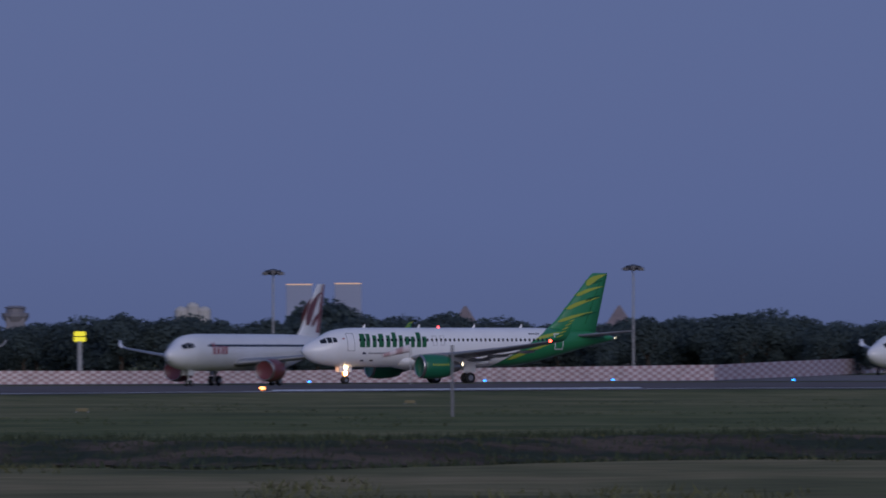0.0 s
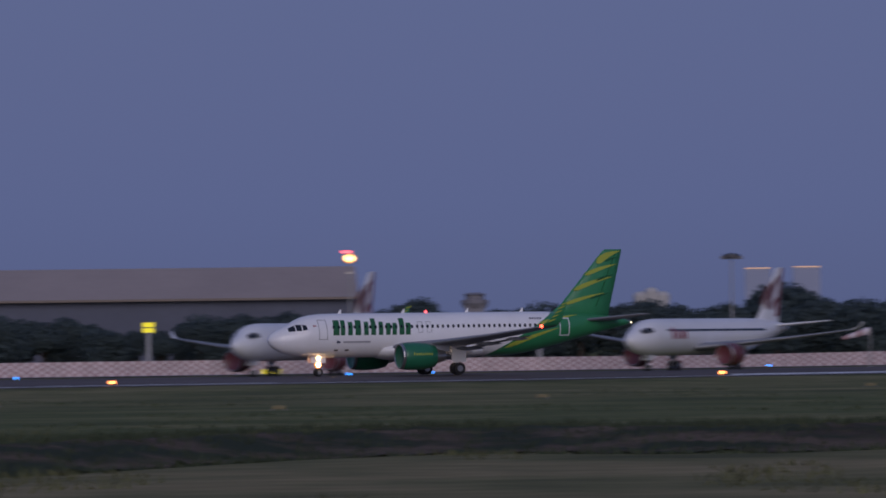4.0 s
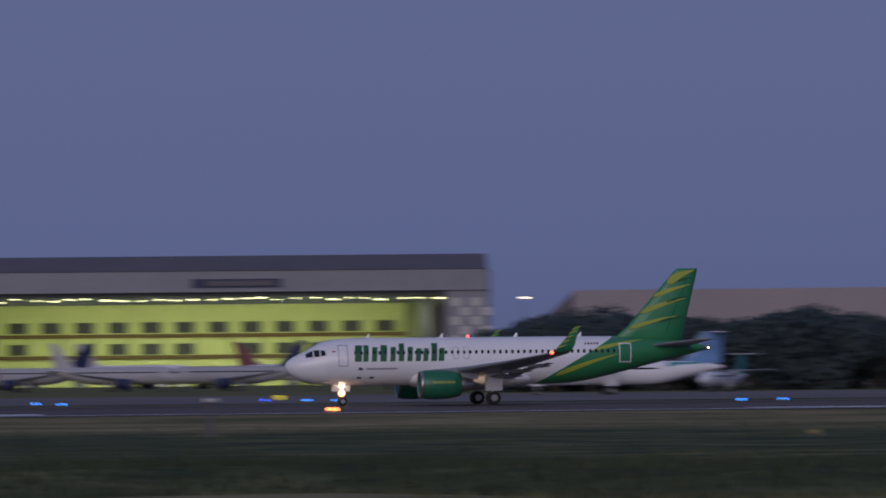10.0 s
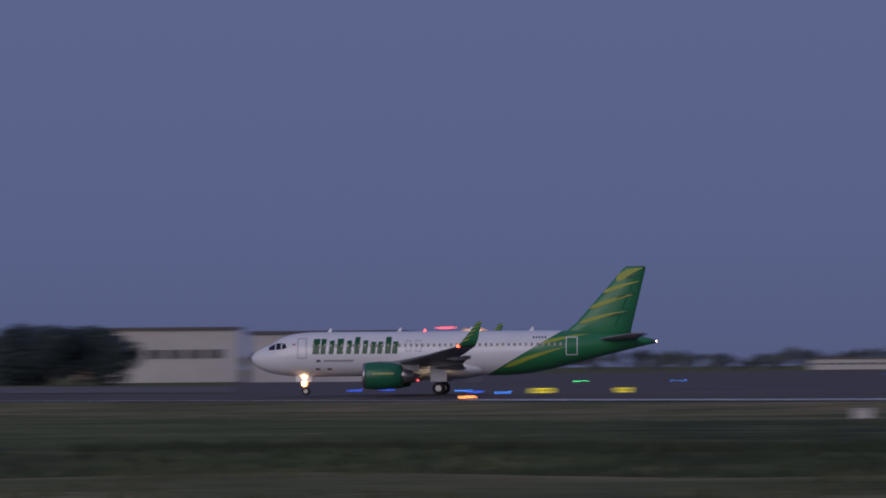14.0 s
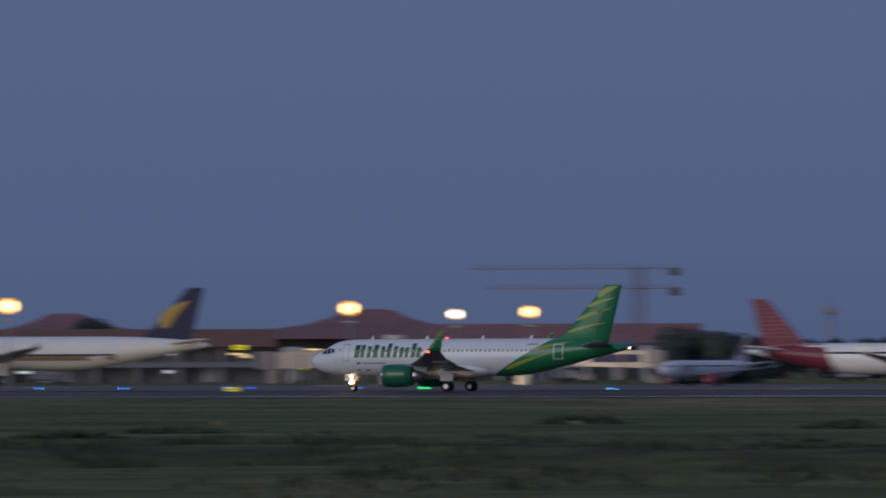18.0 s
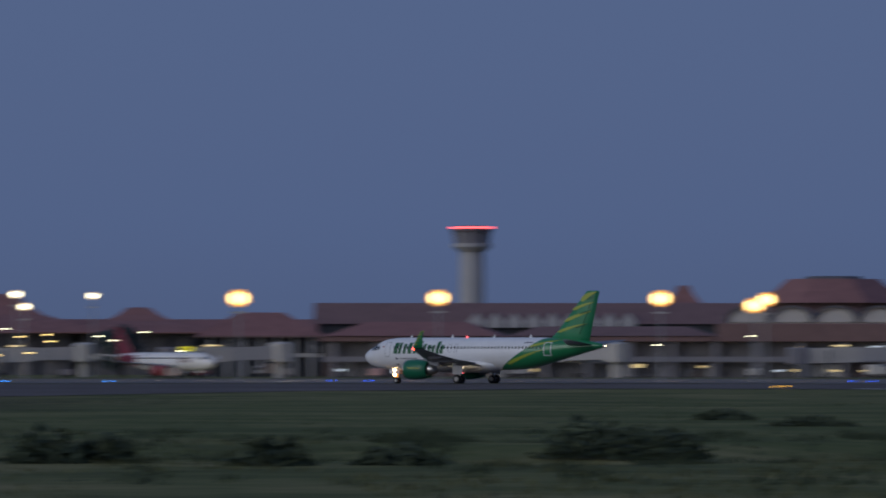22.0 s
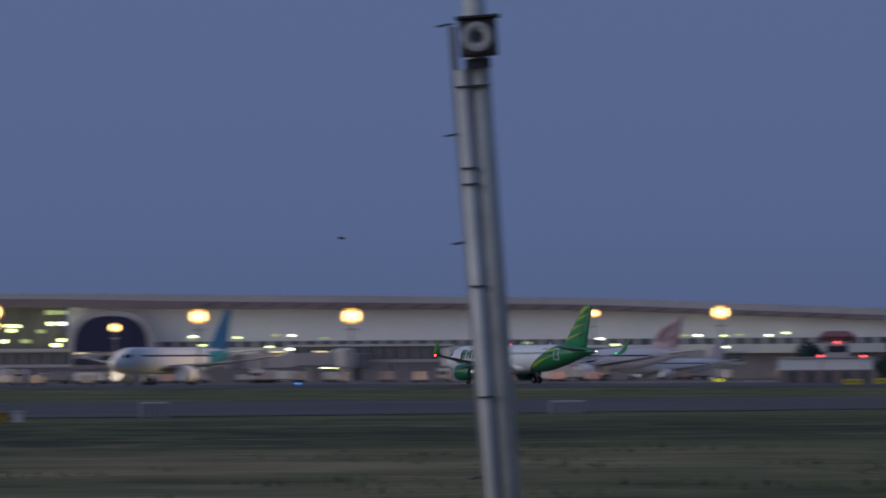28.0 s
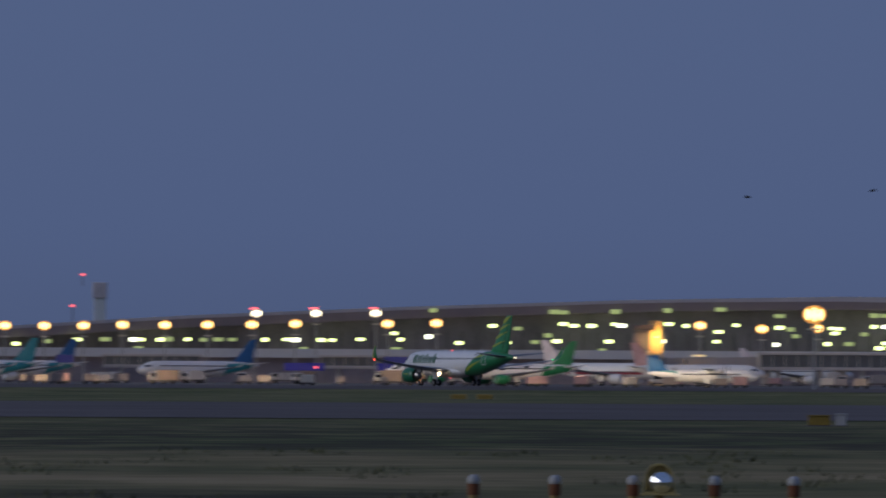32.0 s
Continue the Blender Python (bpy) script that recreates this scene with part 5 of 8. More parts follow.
for k in range(4):
    part("annex_window", boxes((-2.7, -0.8, 1.9, 2.05, 3.0 + 1.9 * k, 4.7 + 1.9 * k)), G_PALEWIN, hg, "pale lit window")
part("fascia_window", boxes((2.0, 10.0, -0.46, -0.41, 17.4, 18.0)), M_PALEGREY, hg)
for k in range(3):
    ld = bpy.data.lights.new("hangar_light", 'AREA')
    ld.shape, ld.size, ld.size_y = 'RECTANGLE', 42, 8
    ld.energy, ld.color = 8600, (0.92, 1.0, 0.64)
    lo = new("hangar_light", ld)
    lo.matrix_world = m.normalized() @ pose((xl + 13 + k * (xr - xl - 26) / 2) * 1.944, 40, 21.5, 38)

# round-roofed dark building and houses by the hangar
m, ln = along(3.31, 1500, 4.22, 1500)
rb = building("office_block", "dark office block with a rounded roof and brown bands", m, M_OFFICE, 0, ln, 0, 18, 16.2)
bm = bmesh.new()
loft(bm, [[(ln * u, -0.6, 16.3 + 4.0 * math.sqrt(max(0, 1 - (1 - u) ** 2 * 0.9))), (ln * u, 18.5, 16.3 + 4.0 * math.sqrt(max(0, 1 - (1 - u) ** 2 * 0.9))), (ln * u, 18.5, 16.0), (ln * u, -0.6, 16.0)] for u in (0, 0.12, 0.3, 0.5, 0.75, 1.0)])
part("roof", bm, M_OFFICE, rb)
part("roof_edge", boxes((ln * 0.05, ln, -0.9, -0.6, 19.2, 20.2)), M_NAVY, rb, "dark blue roof edge")
bm = bmesh.new()
lathe_z(bm, [(0, 5.0), (19.0, 5.0), (19.6, 4.4)], (ln - 4, 4.6, 0), 16)
part("stair_drum", bm, M_DARKWALL, rb, "dark blue rounded corner")
for x, w in ((6.2, 6.0), (14.4, 4.2)):
    part("bay", boxes((x - 0.5, x + w + 0.5, -0.5, 0.1, 9.4, 11.0), bevel=0.05), M_PALEGREY, rb, "pale canopy")
    part("bay_wall", boxes((x, x + w, -0.35, 0.1, 0, 9.4)), M_BROWNWALL, rb, "brown bay")
for x in (1.2, 3.6, 12.6):
    part("window", boxes((x, x + 1.6, -0.2, 0.1, 6.5, 8)), M_WIN, rb)
me = mesh("ceiling_lamp", boxes((-1.2, 1.2, -0.6, -0.4, 0, 0.3)), G_WHITELAMP)
for x, z in ((ln - 0.5, 7.6), (-7.0, 8.4), (-12.0, 7.7), (-14.0, 7.6)):
    pl = facing(math.degrees(math.atan2((m @ Vector((x, 0, 0))).x, (m @ Vector((x, 0, 0))).y)), 1080, -0.45)
    lmp = thing("apron_lamp", pl, "low apron lamp post with a white glowing bar", "lamp", "apron lamps")
    part("pole", tube(bmesh.new(), (0, 0, 0), (0, 0, z * 0.78), 0.1, 0.08, 8), M_STEEL, lmp)
    share("lamp", me, lmp, Matrix.Translation((0, 0.5, z * 0.78)), "glowing bar")

lmp = thing("apron_lamp", facing(9.65, 975, -0.45), "low apron lamp post with a bright yellowish bar", "lamp", "apron lamps")
part("pole", tube(bmesh.new(), (0, 0, 0), (0, 0, 4.5), 0.1, 0.08, 8), M_STEEL, lmp)
part("lamp", boxes((-0.8, 0.8, -0.3, -0.1, 4.4, 4.95), bevel=0.08), G_STRIP, lmp, "glowing yellowish bar")

# distant low sheds beyond the open field
for b0, b1, d, h in ((-7.36, -5.9, 1200, 9.4), (-8.7, -7.45, 1250, 10.6), (-2.2, -0.9, 2400, 4.2)):
    m, ln = along(b0, d, b1, d)
    r = building("low_building", "pale low terminal building with flat roof", m, M_LIGHTWALL, 0, ln, 0, 14, h)
    part("roof", boxes((-0.5, ln + 0.5, -0.8, 14.5, h, h + 0.5)), M_GREYDARK, r)
    for i in range(int(ln / 4)):
        part("window", boxes((1 + i * 4, 3.6 + i * 4, -0.12, 0.1, h * 0.45, h * 0.62)), M_WIN, r)

# slim hazy radio tower, and a high mast with a bank of small lamps
rt = thing("radio_tower", facing(-17.26, 1700, -0.45), "slim hazy radio tower with a square head", "tower")
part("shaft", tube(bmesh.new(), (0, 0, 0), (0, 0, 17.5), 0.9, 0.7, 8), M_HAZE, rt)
part("head", boxes((-1.9, 1.9, -1.9, 1.9, 17.5, 19.3), bevel=0.15), M_MAUVE, rt, "square grey head")
part("aerial", tube(bmesh.new(), (0, 0, 19.3), (0, 0, 22), 0.15, 0.08, 6), M_STEEL, rt)
hm = thing("floodlight_mast", facing(-16.5, 1300, -0.45), "high mast with a dark platform and small white lamps", "mast")
part("pole", tube(bmesh.new(), (0, 0, 0), (0, 0, 16.0), 0.3, 0.16, 8), M_POLE, hm)
part("platform", boxes((-1.6, 1.6, -1.2, 1.2, 14.9, 15.8), bevel=0.1), M_GREYDARK, hm)
for k in range(3):
    part("lamp", boxes((-1.1 + 0.5 * k, 0.5 + 0.5 * k, -1.3, -1.21, 16.15 + 0.5 * k, 16.23 + 0.5 * k)), G_WHITELAMP, hm, "small white lamp")
    part("bracket", boxes((-0.35 + 0.5 * k, -0.25 + 0.5 * k, -1.2, -1.1, 15.8, 16.3 + 0.62 * k)), M_STEEL, hm)

# dark slatted shed behind the row of floodlights, long red-brown hall before it
m, ln = along(-14.57, 1750, -11.52, 1750)
m = m @ Matrix.Diagonal((1, 1, 1.26, 1))
sh = building("slatted_hall", "dark slatted hall behind the floodlights", m, M_GREYWALL, 0, ln, 0, 30, 13.6)
me = mesh("slat", boxes((-0.35, 0.35, -0.25, 0.02, 9.5, 13.4)), M_GREYDARK)
for i in range(40):
    share("slat", me, sh, Matrix.Translation((1 + i * (ln - 2) / 39, 0, 0)))
m, ln = along(-15.75, 1650, -10.2, 1650)
m = m @ Matrix.Diagonal((1, 1, 1.26, 1))
th = building("terminal_pier", "long low terminal pier with red-brown roof band", m, M_GREYWALL, 0, ln, 0, 20, 7.6)
part("roof_band", boxes((-0.5, ln + 0.5, -1.5, 20, 7.6, 9.4), bevel=0.1), M_TILEDARK, th, "red-brown roof band")
part("glass_strip", boxes((0, ln, -0.15, 0.05, 4.6, 6.4)), M_WIN, th)
for i in range(12):
    part("pier_column", boxes((3 + i * ln / 12.2, 4.2 + i * ln / 12.2, -0.5, 0.05, -0.2, 4.5)), M_LIGHTWALL, th)


# the old terminal: brown tiled roofs
def hip_roof(bm, x0, x1, y0, y1, z0, z1, inset):
    a = [(x0, y0, z0), (x1, y0, z0), (x1, y1, z0), (x0, y1, z0)]
    c = [(x0 + inset, y0 + inset, z1), (x1 - inset, y0 + inset, z1), (x1 - inset, y1 - inset, z1), (x0 + inset, y1 - inset, z1)]
    va, vc = [bm.verts.new(p) for p in a], [bm.verts.new(p) for p in c]
    for k in range(4):
        bm.faces.new((va[k], va[(k + 1) % 4], vc[(k + 1) % 4], vc[k]))
    bm.faces.new(vc)
    bm.faces.new(va[::-1])


def joglo(b, half, peak, d=1500, eave=10.3):
    """A stepped Javanese roof: wide low skirt, steep bell top."""
    peak = 2.8 + (peak - 2.8) * 1.154
    half *= 1.2
    m, ln = along(b - half, d, b + half, d)
    r = thing("tiled_pavilion", m, "terminal pavilion under a red-brown tiled roof with a steep peak", "building", "tiled pavilions")
    part("hall", boxes((ln * 0.06, ln * 0.94, 2, ln * 0.8, -0.3, eave)), M_INTERIOR, r, "dark glazed hall")
    bm = bmesh.new()
    c, cy = ln / 2, ln * 0.45
    rings = []
    for w, z in ((0.6, eave - 0.3), (0.6, eave), (0.42, eave + (peak - eave) * 0.28), (0.26, eave + (peak - eave) * 0.46), (0.16, eave + (peak - eave) * 0.70), (0.115, peak - 0.8), (0.095, peak - 0.3), (0.06, peak)):
        w *= ln
        rings.append([(c - w, cy - w * 0.9, z), (c + w, cy - w * 0.9, z), (c + w, cy + w * 0.9, z), (c - w, cy + w * 0.9, z)])
    loft(bm, rings)
    part("roof", bm, M_TILE, r, "red-brown tiled roof")
    for i in range(5):
        x = ln * (0.1 + 0.2 * i)
        part("column", boxes((x - 0.5, x + 0.5, 0.6, 1.6, -0.3, eave - 0.3)), M_GREYDARK, r)
    part("balustrade", boxes((ln * 0.02, ln * 0.98, 0.4, 0.7, 3.6, 4.6)), M_PALEGREY, r, "pale horizontal band")


for b, half, pk in ((-43.78, 0.36, 13.9), (-43.23, 0.40, 14.4), (-42.53, 0.30, 13.5), (-42.00, 0.42, 14.5), (-41.07, 0.36, 13.3), (-40.36, 0.42, 14.2), (-39.51, 0.55, 16.8), (-38.86, 0.62, 17.4), (-37.6, 0.5, 14.6), (-21.5, 0.95, 15.4), (-24.3, 0.75, 14.6)):
    joglo(b, half, pk)
joglo(-32.58, 0.24, 19.2, 1500, 14.5)
# white stair tower beside the gates
m = facing(-39.84, 1250, -0.45)
st = thing("stair_tower", m, "plain white stair tower at the terminal gates", "building")
part("shaft", boxes((-2.7, 2.7, 0, 5, 0, 11.2), bevel=0.08), M_LIGHTWALL, st)
part("parapet", boxes((-2.9, 2.9, -0.2, 5.2, 11.2, 11.6), bevel=0.04), M_PALEGREY, st)
for z in (3.0, 6.0, 9.0):
    part("window", boxes((-0.6, 0.6, -0.06, 0.02, z, z + 1.2)), M_WIN, st)

m, ln = along(-37.05, 1330, -35.9, 1330)
hp = thing("hip_roofed_hall", m, "hall under a wide red-brown hipped roof", "building")
part("wall", boxes((1.5, ln - 1.5, 2, 24, -0.3, 8.8)), M_DARKIN, hp, "dark glazed wall")
bm = bmesh.new()
hip_roof(bm, -0.5, ln + 0.5, -1, 26, 8.8, 13.8, 9.0)
part("roof", bm, M_TILE, hp, "red-brown hipped roof")
part("eave", boxes((-0.7, ln + 0.7, -1.2, 26.2, 8.4, 8.8)), M_TILEDARK, hp)
for i in range(7):
    part("column", boxes((2 + i * (ln - 5) / 6, 2.8 + i * (ln - 5) / 6, 0.2, 1.0, -0.3, 8.4)), M_PALEGREY, hp)
part("gallery", boxes((0.5, ln - 0.5, 0.8, 1.4, 4.2, 5.0)), M_LIGHTWALL, hp, "pale gallery band")
m, ln = along(-44.2, 1530, -35.6, 1530)
m = m @ Matrix.Diagonal((1, 1, 1.12, 1))
tm = thing("terminal_wing", m, "long dark glazed terminal wing with red-brown roof edge", "terminal")
part("wall", boxes((0, ln, 0, 24, -0.3, 7.2)), M_INTERIOR, tm)
bm = bmesh.new()
loft(bm, [[(x, -2.0, 8.9), (x, 7.0, 12.2), (x, 17.0, 12.2), (x, 26.0, 8.9), (x, 24.0, 8.6), (x, 0.0, 8.6)] for x in (-0.5, ln + 0.5)])
part("roof", bm, M_TILE, tm, "red-brown sloping roof")
part("upper_wall", boxes((0.3, ln - 0.3, 0.3, 23.5, 7.2, 8.8)), M_INTERIOR, tm)
part("gallery", boxes((0, ln, -1.4, -0.1, 5.0, 6.4)), M_LIGHTWALL, tm, "pale gallery band")
part("lower_gallery", boxes((0, ln, -1.3, -0.1, 2.9, 3.6)), M_GREYWALL, tm, "grey gallery band")
for i in range(24):
    part("column", boxes((2 + i * ln / 24.3, 3.2 + i * ln / 24.3, -1.2, -0.2, -0.3, 3.4)), M_GREYDARK, tm)
for i in range(18):
    x = 6 + i * (ln - 12) / 17 + 2 * math.sin(i * 5.3)
    part("lit_window", boxes((x, x + 2.6, -0.08, 0.02, 5.4, 5.8)), G_WHITELAMP if i % 3 == 0 else G_YELLOWWIN, tm, "lit window")

m, ln = along(-35.9, 1300, -22.4, 1300)
am = thing("terminal_main", m, "old terminal with a row of pale arches under red-brown roofs", "terminal")
part("wall", boxes((0, ln, 0, 30, -0.3, 7.4)), M_INTERIOR, am, "dark glazed ground floors")
part("canopy", boxes((ln * 0.27, ln + 0.5, -3.0, 2, 7.4, 11.2), bevel=0.1), M_TILEDARK, am, "red-brown canopy")
part("canopy", boxes((-0.5, ln * 0.268, -3.0, 2, 7.4, 8.5), bevel=0.1), M_TILEDARK, am, "low red-brown canopy")
bm = bmesh.new()
hip_roof(bm, 0.5, 37.5, -3.6, 20, 8.6, 11.6, 8.0)
part("hip_roof", bm, M_TILE, am, "red-brown hipped roof")
bm = bmesh.new()
hip_roof(bm, 39.0, ln * 0.268, -3.4, 16, 8.6, 10.6, 6.0)
part("hip_roof", bm, M_TILEDARK, am, "low brown hipped roof")
part("upper_wall", boxes((ln * 0.275, ln * 0.73, 0.6, 28, 11.2, 12.9)), M_LIGHTWALL, am)
bmA = mesh("arch", loft(bmesh.new(), [[(4.1 * math.cos(a), y, 3.0 * math.sin(a) ** 0.9 if math.sin(a) > 0 else 0) for a in [math.pi * k / 10 for k in range(11)]] for y in (0.0, 20.0)]), M_LIGHTWALL)
bmR = mesh("arch_roof", loft(bmesh.new(), [[((4.6 * math.cos(a)), y, 0.35 + 3.25 * math.sin(a)) for a in [math.pi * k / 10 for k in range(11)]] + [((4.35 * math.cos(a)), y, 0.05 + 3.05 * math.sin(a)) for a in [math.pi * k / 10 for k in range(10, -1, -1)]] for y in (-0.8, 21.0)]), M_GREYDARK)
k = 0
x = ln * 0.29
while x < ln * 0.73:
    share("arch", bmA, am, Matrix.Translation((x, 0.2, 11.5)), "pale arch")
    share("arch_roof", bmR, am, Matrix.Translation((x, 0.2, 11.4)), "dark arched roof")
    x += 9.15
for i in range(34):
    part("column", boxes((2 + i * ln / 34.5, 3.0 + i * ln / 34.5, -2.4, -1.4, -0.3, 7.4)), M_GREYWALL, am)
part("gallery", boxes((0, ln, -2.6, -1.3, 3.2, 4.3)), M_GREYWALL, am, "pale gallery band")
G_FLOORWARM = glow("warm_shop_window", (1.0, 0.70, 0.36), 0.8)
rnd = random.Random(61)
for i in range(54):
    x, z = ln * rnd.random(), rnd.choice((1.2, 2.0, 5.2, 5.8))
    w = 1.0 + 2.4 * rnd.random()
    part("lit_window", boxes((x, x + w, -0.10, 0.02, z, z + 0.35 + 0.5 * rnd.random())), G_FLOORWARM if i % 3 else G_PALEWIN, am, "lit window")
for i in range(40):
    x = ln * rnd.random()
    part("shop_front", boxes((x, x + 2 + 4 * rnd.random(), -0.08, 0.02, 0.2, 2.4 + rnd.random())), rnd.choice((M_PALEGREY, M_BROWNWALL, M_LIGHTWALL, M_GREYWALL)), am)
for b, z in ((-22.7, 6.89), (-21.65, 6.2), (-22.15, 2.73), (-20.53, 6.91), (-29.34, 6.21), (-34.78, 6.15), (-35.21, 2.99), (-34.35, 3.1), (-37.16, 5.41), (-41.41, 7.33)):
    yellow_sign(b, 1240, 0.45 + 2.8 + (z - 2.8) * 0.961 - 0.45, 2.4, 0.9, "lit yellow gate sign on the terminal")

# long ridge roof behind the old terminal
m, ln = along(-35.95, 1345, -32.0, 1345)
rr = thing("ridge_hall", m, "long hall with brown ridge roof and a row of pale dormers", "building")
part("wall", boxes((0, ln, 0, 20, -0.3, 11.5)), M_DARKIN, rr)
bm = bmesh.new()
loft(bm, [[(x, -1, 11.4), (x, 7, 16.0), (x, 13, 16.0), (x, 21, 11.4)] for x in (-1, ln + 1)])
part("roof", bm, M_TILEDARK, rr, "brown ridge roof")
bm = bmesh.new()
loft(bm, [[(-1.7, y, 10.6), (-1.7, y, 12.0), (0, y, 13.9), (1.7, y, 12.0), (1.7, y, 10.6)] for y in (-1.6, 5.0)])
me = mesh("dormer", bm, M_PALEGREY)
for i in range(9):
    share("dormer", me, rr, Matrix.Translation((ln * 0.37 + i * 4.1, 0, 0)))

m, ln = along(-20.95, 1420, -18.48, 1420)
lh = thing("tiled_hall", m, "long hall under a maroon tiled roof", "building")
part("wall", boxes((0, ln, 0, 20, -0.3, 9.0)), M_DARKIN, lh, "dark glazed wall")
bm = bmesh.new()
loft(bm, [[(x, -2, 8.6), (x, 7, 13.0), (x, 13, 13.0), (x, 22, 8.6)] for x in (-1, ln + 1)])
part("roof", bm, M_TILE, lh, "maroon tiled roof")
part("eave_band", boxes((-1, ln + 1, -2.3, -2.0, 7.6, 8.6)), M_GREYDARK, lh)
for i in range(9):
    part("column", boxes((2 + i * ln / 9.2, 3.1 + i * ln / 9.2, -1.8, -1.0, -0.3, 7.6)), M_PALEGREY, lh)

# octagonal red hall behind
m, ln = along(-31.95, 1500, -30.45, 1500)
oc = thing("octagonal_hall", m, "large octagonal hall with stepped red roofs", "building")
for (w0, w1, z0, z1), mt in (((0.46, 0.44, -0.3, 17.5), M_TILEDARK), ((0.52, 0.42, 17.5, 20.4), M_TILE), ((0.40, 0.30, 20.4, 23.4), M_TILE), ((0.2, 0.18, 23.4, 24.1), M_GREYDARK)):
    bm = bmesh.new()
    loft(bm, [[(ln / 2 + ln * w * math.cos(a), ln / 2 + ln * w * math.sin(a), z) for a in [math.pi / 8 + k * math.pi / 4 for k in range(8)]] for w, z in ((w0, z0), (w1, z1))])
    part("tier", bm, mt, oc)

# control tower
m = facing(-34.53, 1400, -0.45) @ Matrix.Diagonal((0.86, 0.86, 0.995, 1))
tw = thing("control_tower", m, "grey control tower with glazed cab and red light ring", "tower")
bm = bmesh.new()
lathe_z(bm, [(0, 3.6), (28.0, 3.1)], (0, 0, 0), 8)
part("shaft", bm, M_PALEGREY, tw, "concrete shaft")
bm = bmesh.new()
lathe_z(bm, [(28.0, 3.2), (29.2, 4.9), (30.0, 5.0)], (0, 0, 0), 12)
part("collar", bm, M_PALEGREY, tw)
bm = bmesh.new()
lathe_z(bm, [(30.0, 4.3), (32.6, 4.9)], (0, 0, 0), 12)
part("cab", bm, M_GREYWALL, tw, "grey glazed cab")
bm = bmesh.new()
lathe_z(bm, [(32.6, 5.3), (33.4, 5.4), (34.0, 4.0)], (0, 0, 0), 12)
part("roof", bm, M_GREYDARK, tw)
bm = bmesh.new()
lathe_z(bm, [(33.35, 5.45), (33.75, 5.5)], (0, 0, 0), 20)
part("light_ring", bm, G_REDSOFT, tw, "glowing red light ring")
for k in range(12):
    a = k * math.tau / 12
    part("mullion", tube(bmesh.new(), (4.3 * math.cos(a), 4.3 * math.sin(a), 30), (4.9 * math.cos(a), 4.9 * math.sin(a), 32.6), 0.12, seg=5), M_GREYDARK, tw)

# new terminal with its long curved roof
M_SOFFIT = mat("brown_soffit", (0.23, 0.19, 0.20), 0.7, 0, 0.1, 0.1)
M_T3ROOF = mat("pale_metal_roof", (0.62, 0.62, 0.64), 0.5, 0, 0.08, 0.05)
M_T3SLOPE = mat("grey_roof_slope", (0.44, 0.43, 0.46), 0.6, 0, 0.12, 0.04)
M_T3WALL = mat("white_cladding", (0.80, 0.80, 0.80), 0.6, 0, 0.06, 0.1)
M_T3BASE = mat("grey_ground_floor", (0.30, 0.26, 0.275), 0.8, 0, 0.25, 0.15)
M_CORRGLASS = mat("corridor_glass", (0.085, 0.105, 0.125), 0.4, 0, 0.25, 0.3)
# glass colour raised to hold the haze before the hall
M_HALLGLASS = mat("hazed_hall_glass", (0.165, 0.155, 0.185), 0.55, 0, 0.3, 0.2)
T3 = [(-64.6, 11.5), (-62.8, 14.4), (-60.6, 16.8), (-58.5, 18.6), (-56.5, 19.6), (-54.2, 18.9), (-51.4, 17.9), (-48.6, 15.0)]
t3 = thing("new_terminal", pose(0, 0, 0), "very long modern terminal with sweeping pale roof and lit glass hall", "terminal")


def t3_top(b):
    return float(np.interp(b, [r[0] for r in T3], [r[1] for r in T3]))


def t3_piece(name, material, b0, b1, d, z0, z1, depth, label="", n=24):
    """A slab that follows the terminal's long front; z0 and z1 are heights or functions of the bearing."""
    bm = bmesh.new()
    rings = []
    for i in range(n + 1):
        b = b0 + (b1 - b0) * i / n
        lo = z0(b) if callable(z0) else z0
        hi = z1(b) if callable(z1) else z1
        rings.append([polar(b, d, lo), polar(b, d, hi), polar(b, d + depth, hi), polar(b, d + depth, lo)])
    loft(bm, rings)
    bmesh.ops.recalc_face_normals(bm, faces=bm.faces[:])
    return part(name, bm, material, t3, label)


t3_piece("roof_edge", M_T3SLOPE, -64.6, -48.6, 1398, lambda b: t3_top(b) - float(np.interp(b, (-58, -55), (0.7, 1.5))), t3_top, 60, "thin pale roof edge")
t3_piece("roof_soffit", M_SOFFIT, -64.6, -48.6, 1396.5, lambda b: t3_top(b) - float(np.interp(b, (-58, -55, -51), (2.7, 3.2, 2.7))), lambda b: t3_top(b) - float(np.interp(b, (-58, -55), (0.72, 1.52))), 40, "brown soffit")
t3_piece("wall", M_T3WALL, -56.13, -48.55, 1399.5, 8.6, lambda b: t3_top(b) - float(np.interp(b, (-58, -55, -51), (2.72, 3.22, 2.72))), 36, "white upper wall")
t3_piece("window_band", M_CORRGLASS, -55.4, -48.6, 1399.2, 7.2, 8.6, 34, "dull glass window band")
me = mesh("band_mullion", boxes((-0.5, 0.5, -0.12, 0.0, 7.2, 8.6)), M_PALEGREY)
for i in range(46):
    b = -55.3 + 6.6 * i / 45
    share("band_mullion", me, t3, Matrix.Translation(polar(b, 1399.2, 0)) @ pose(0, 0, 0, 0, 0, -b))
for i in range(22):
    b = -54.9 + 5.8 * i / 21
    part("roof_stay", tube(bmesh.new(), polar(b, 1396.4, t3_top(b) - 2.6), polar(b + 0.13, 1396.4, t3_top(b + 0.13) - 1.7), 0.16, 0.1, 5), M_GREYDARK, t3)
t3_piece("lower_wall", M_T3ROOF, -64.6, -48.6, 1394, 5.2, 7.2, 38)
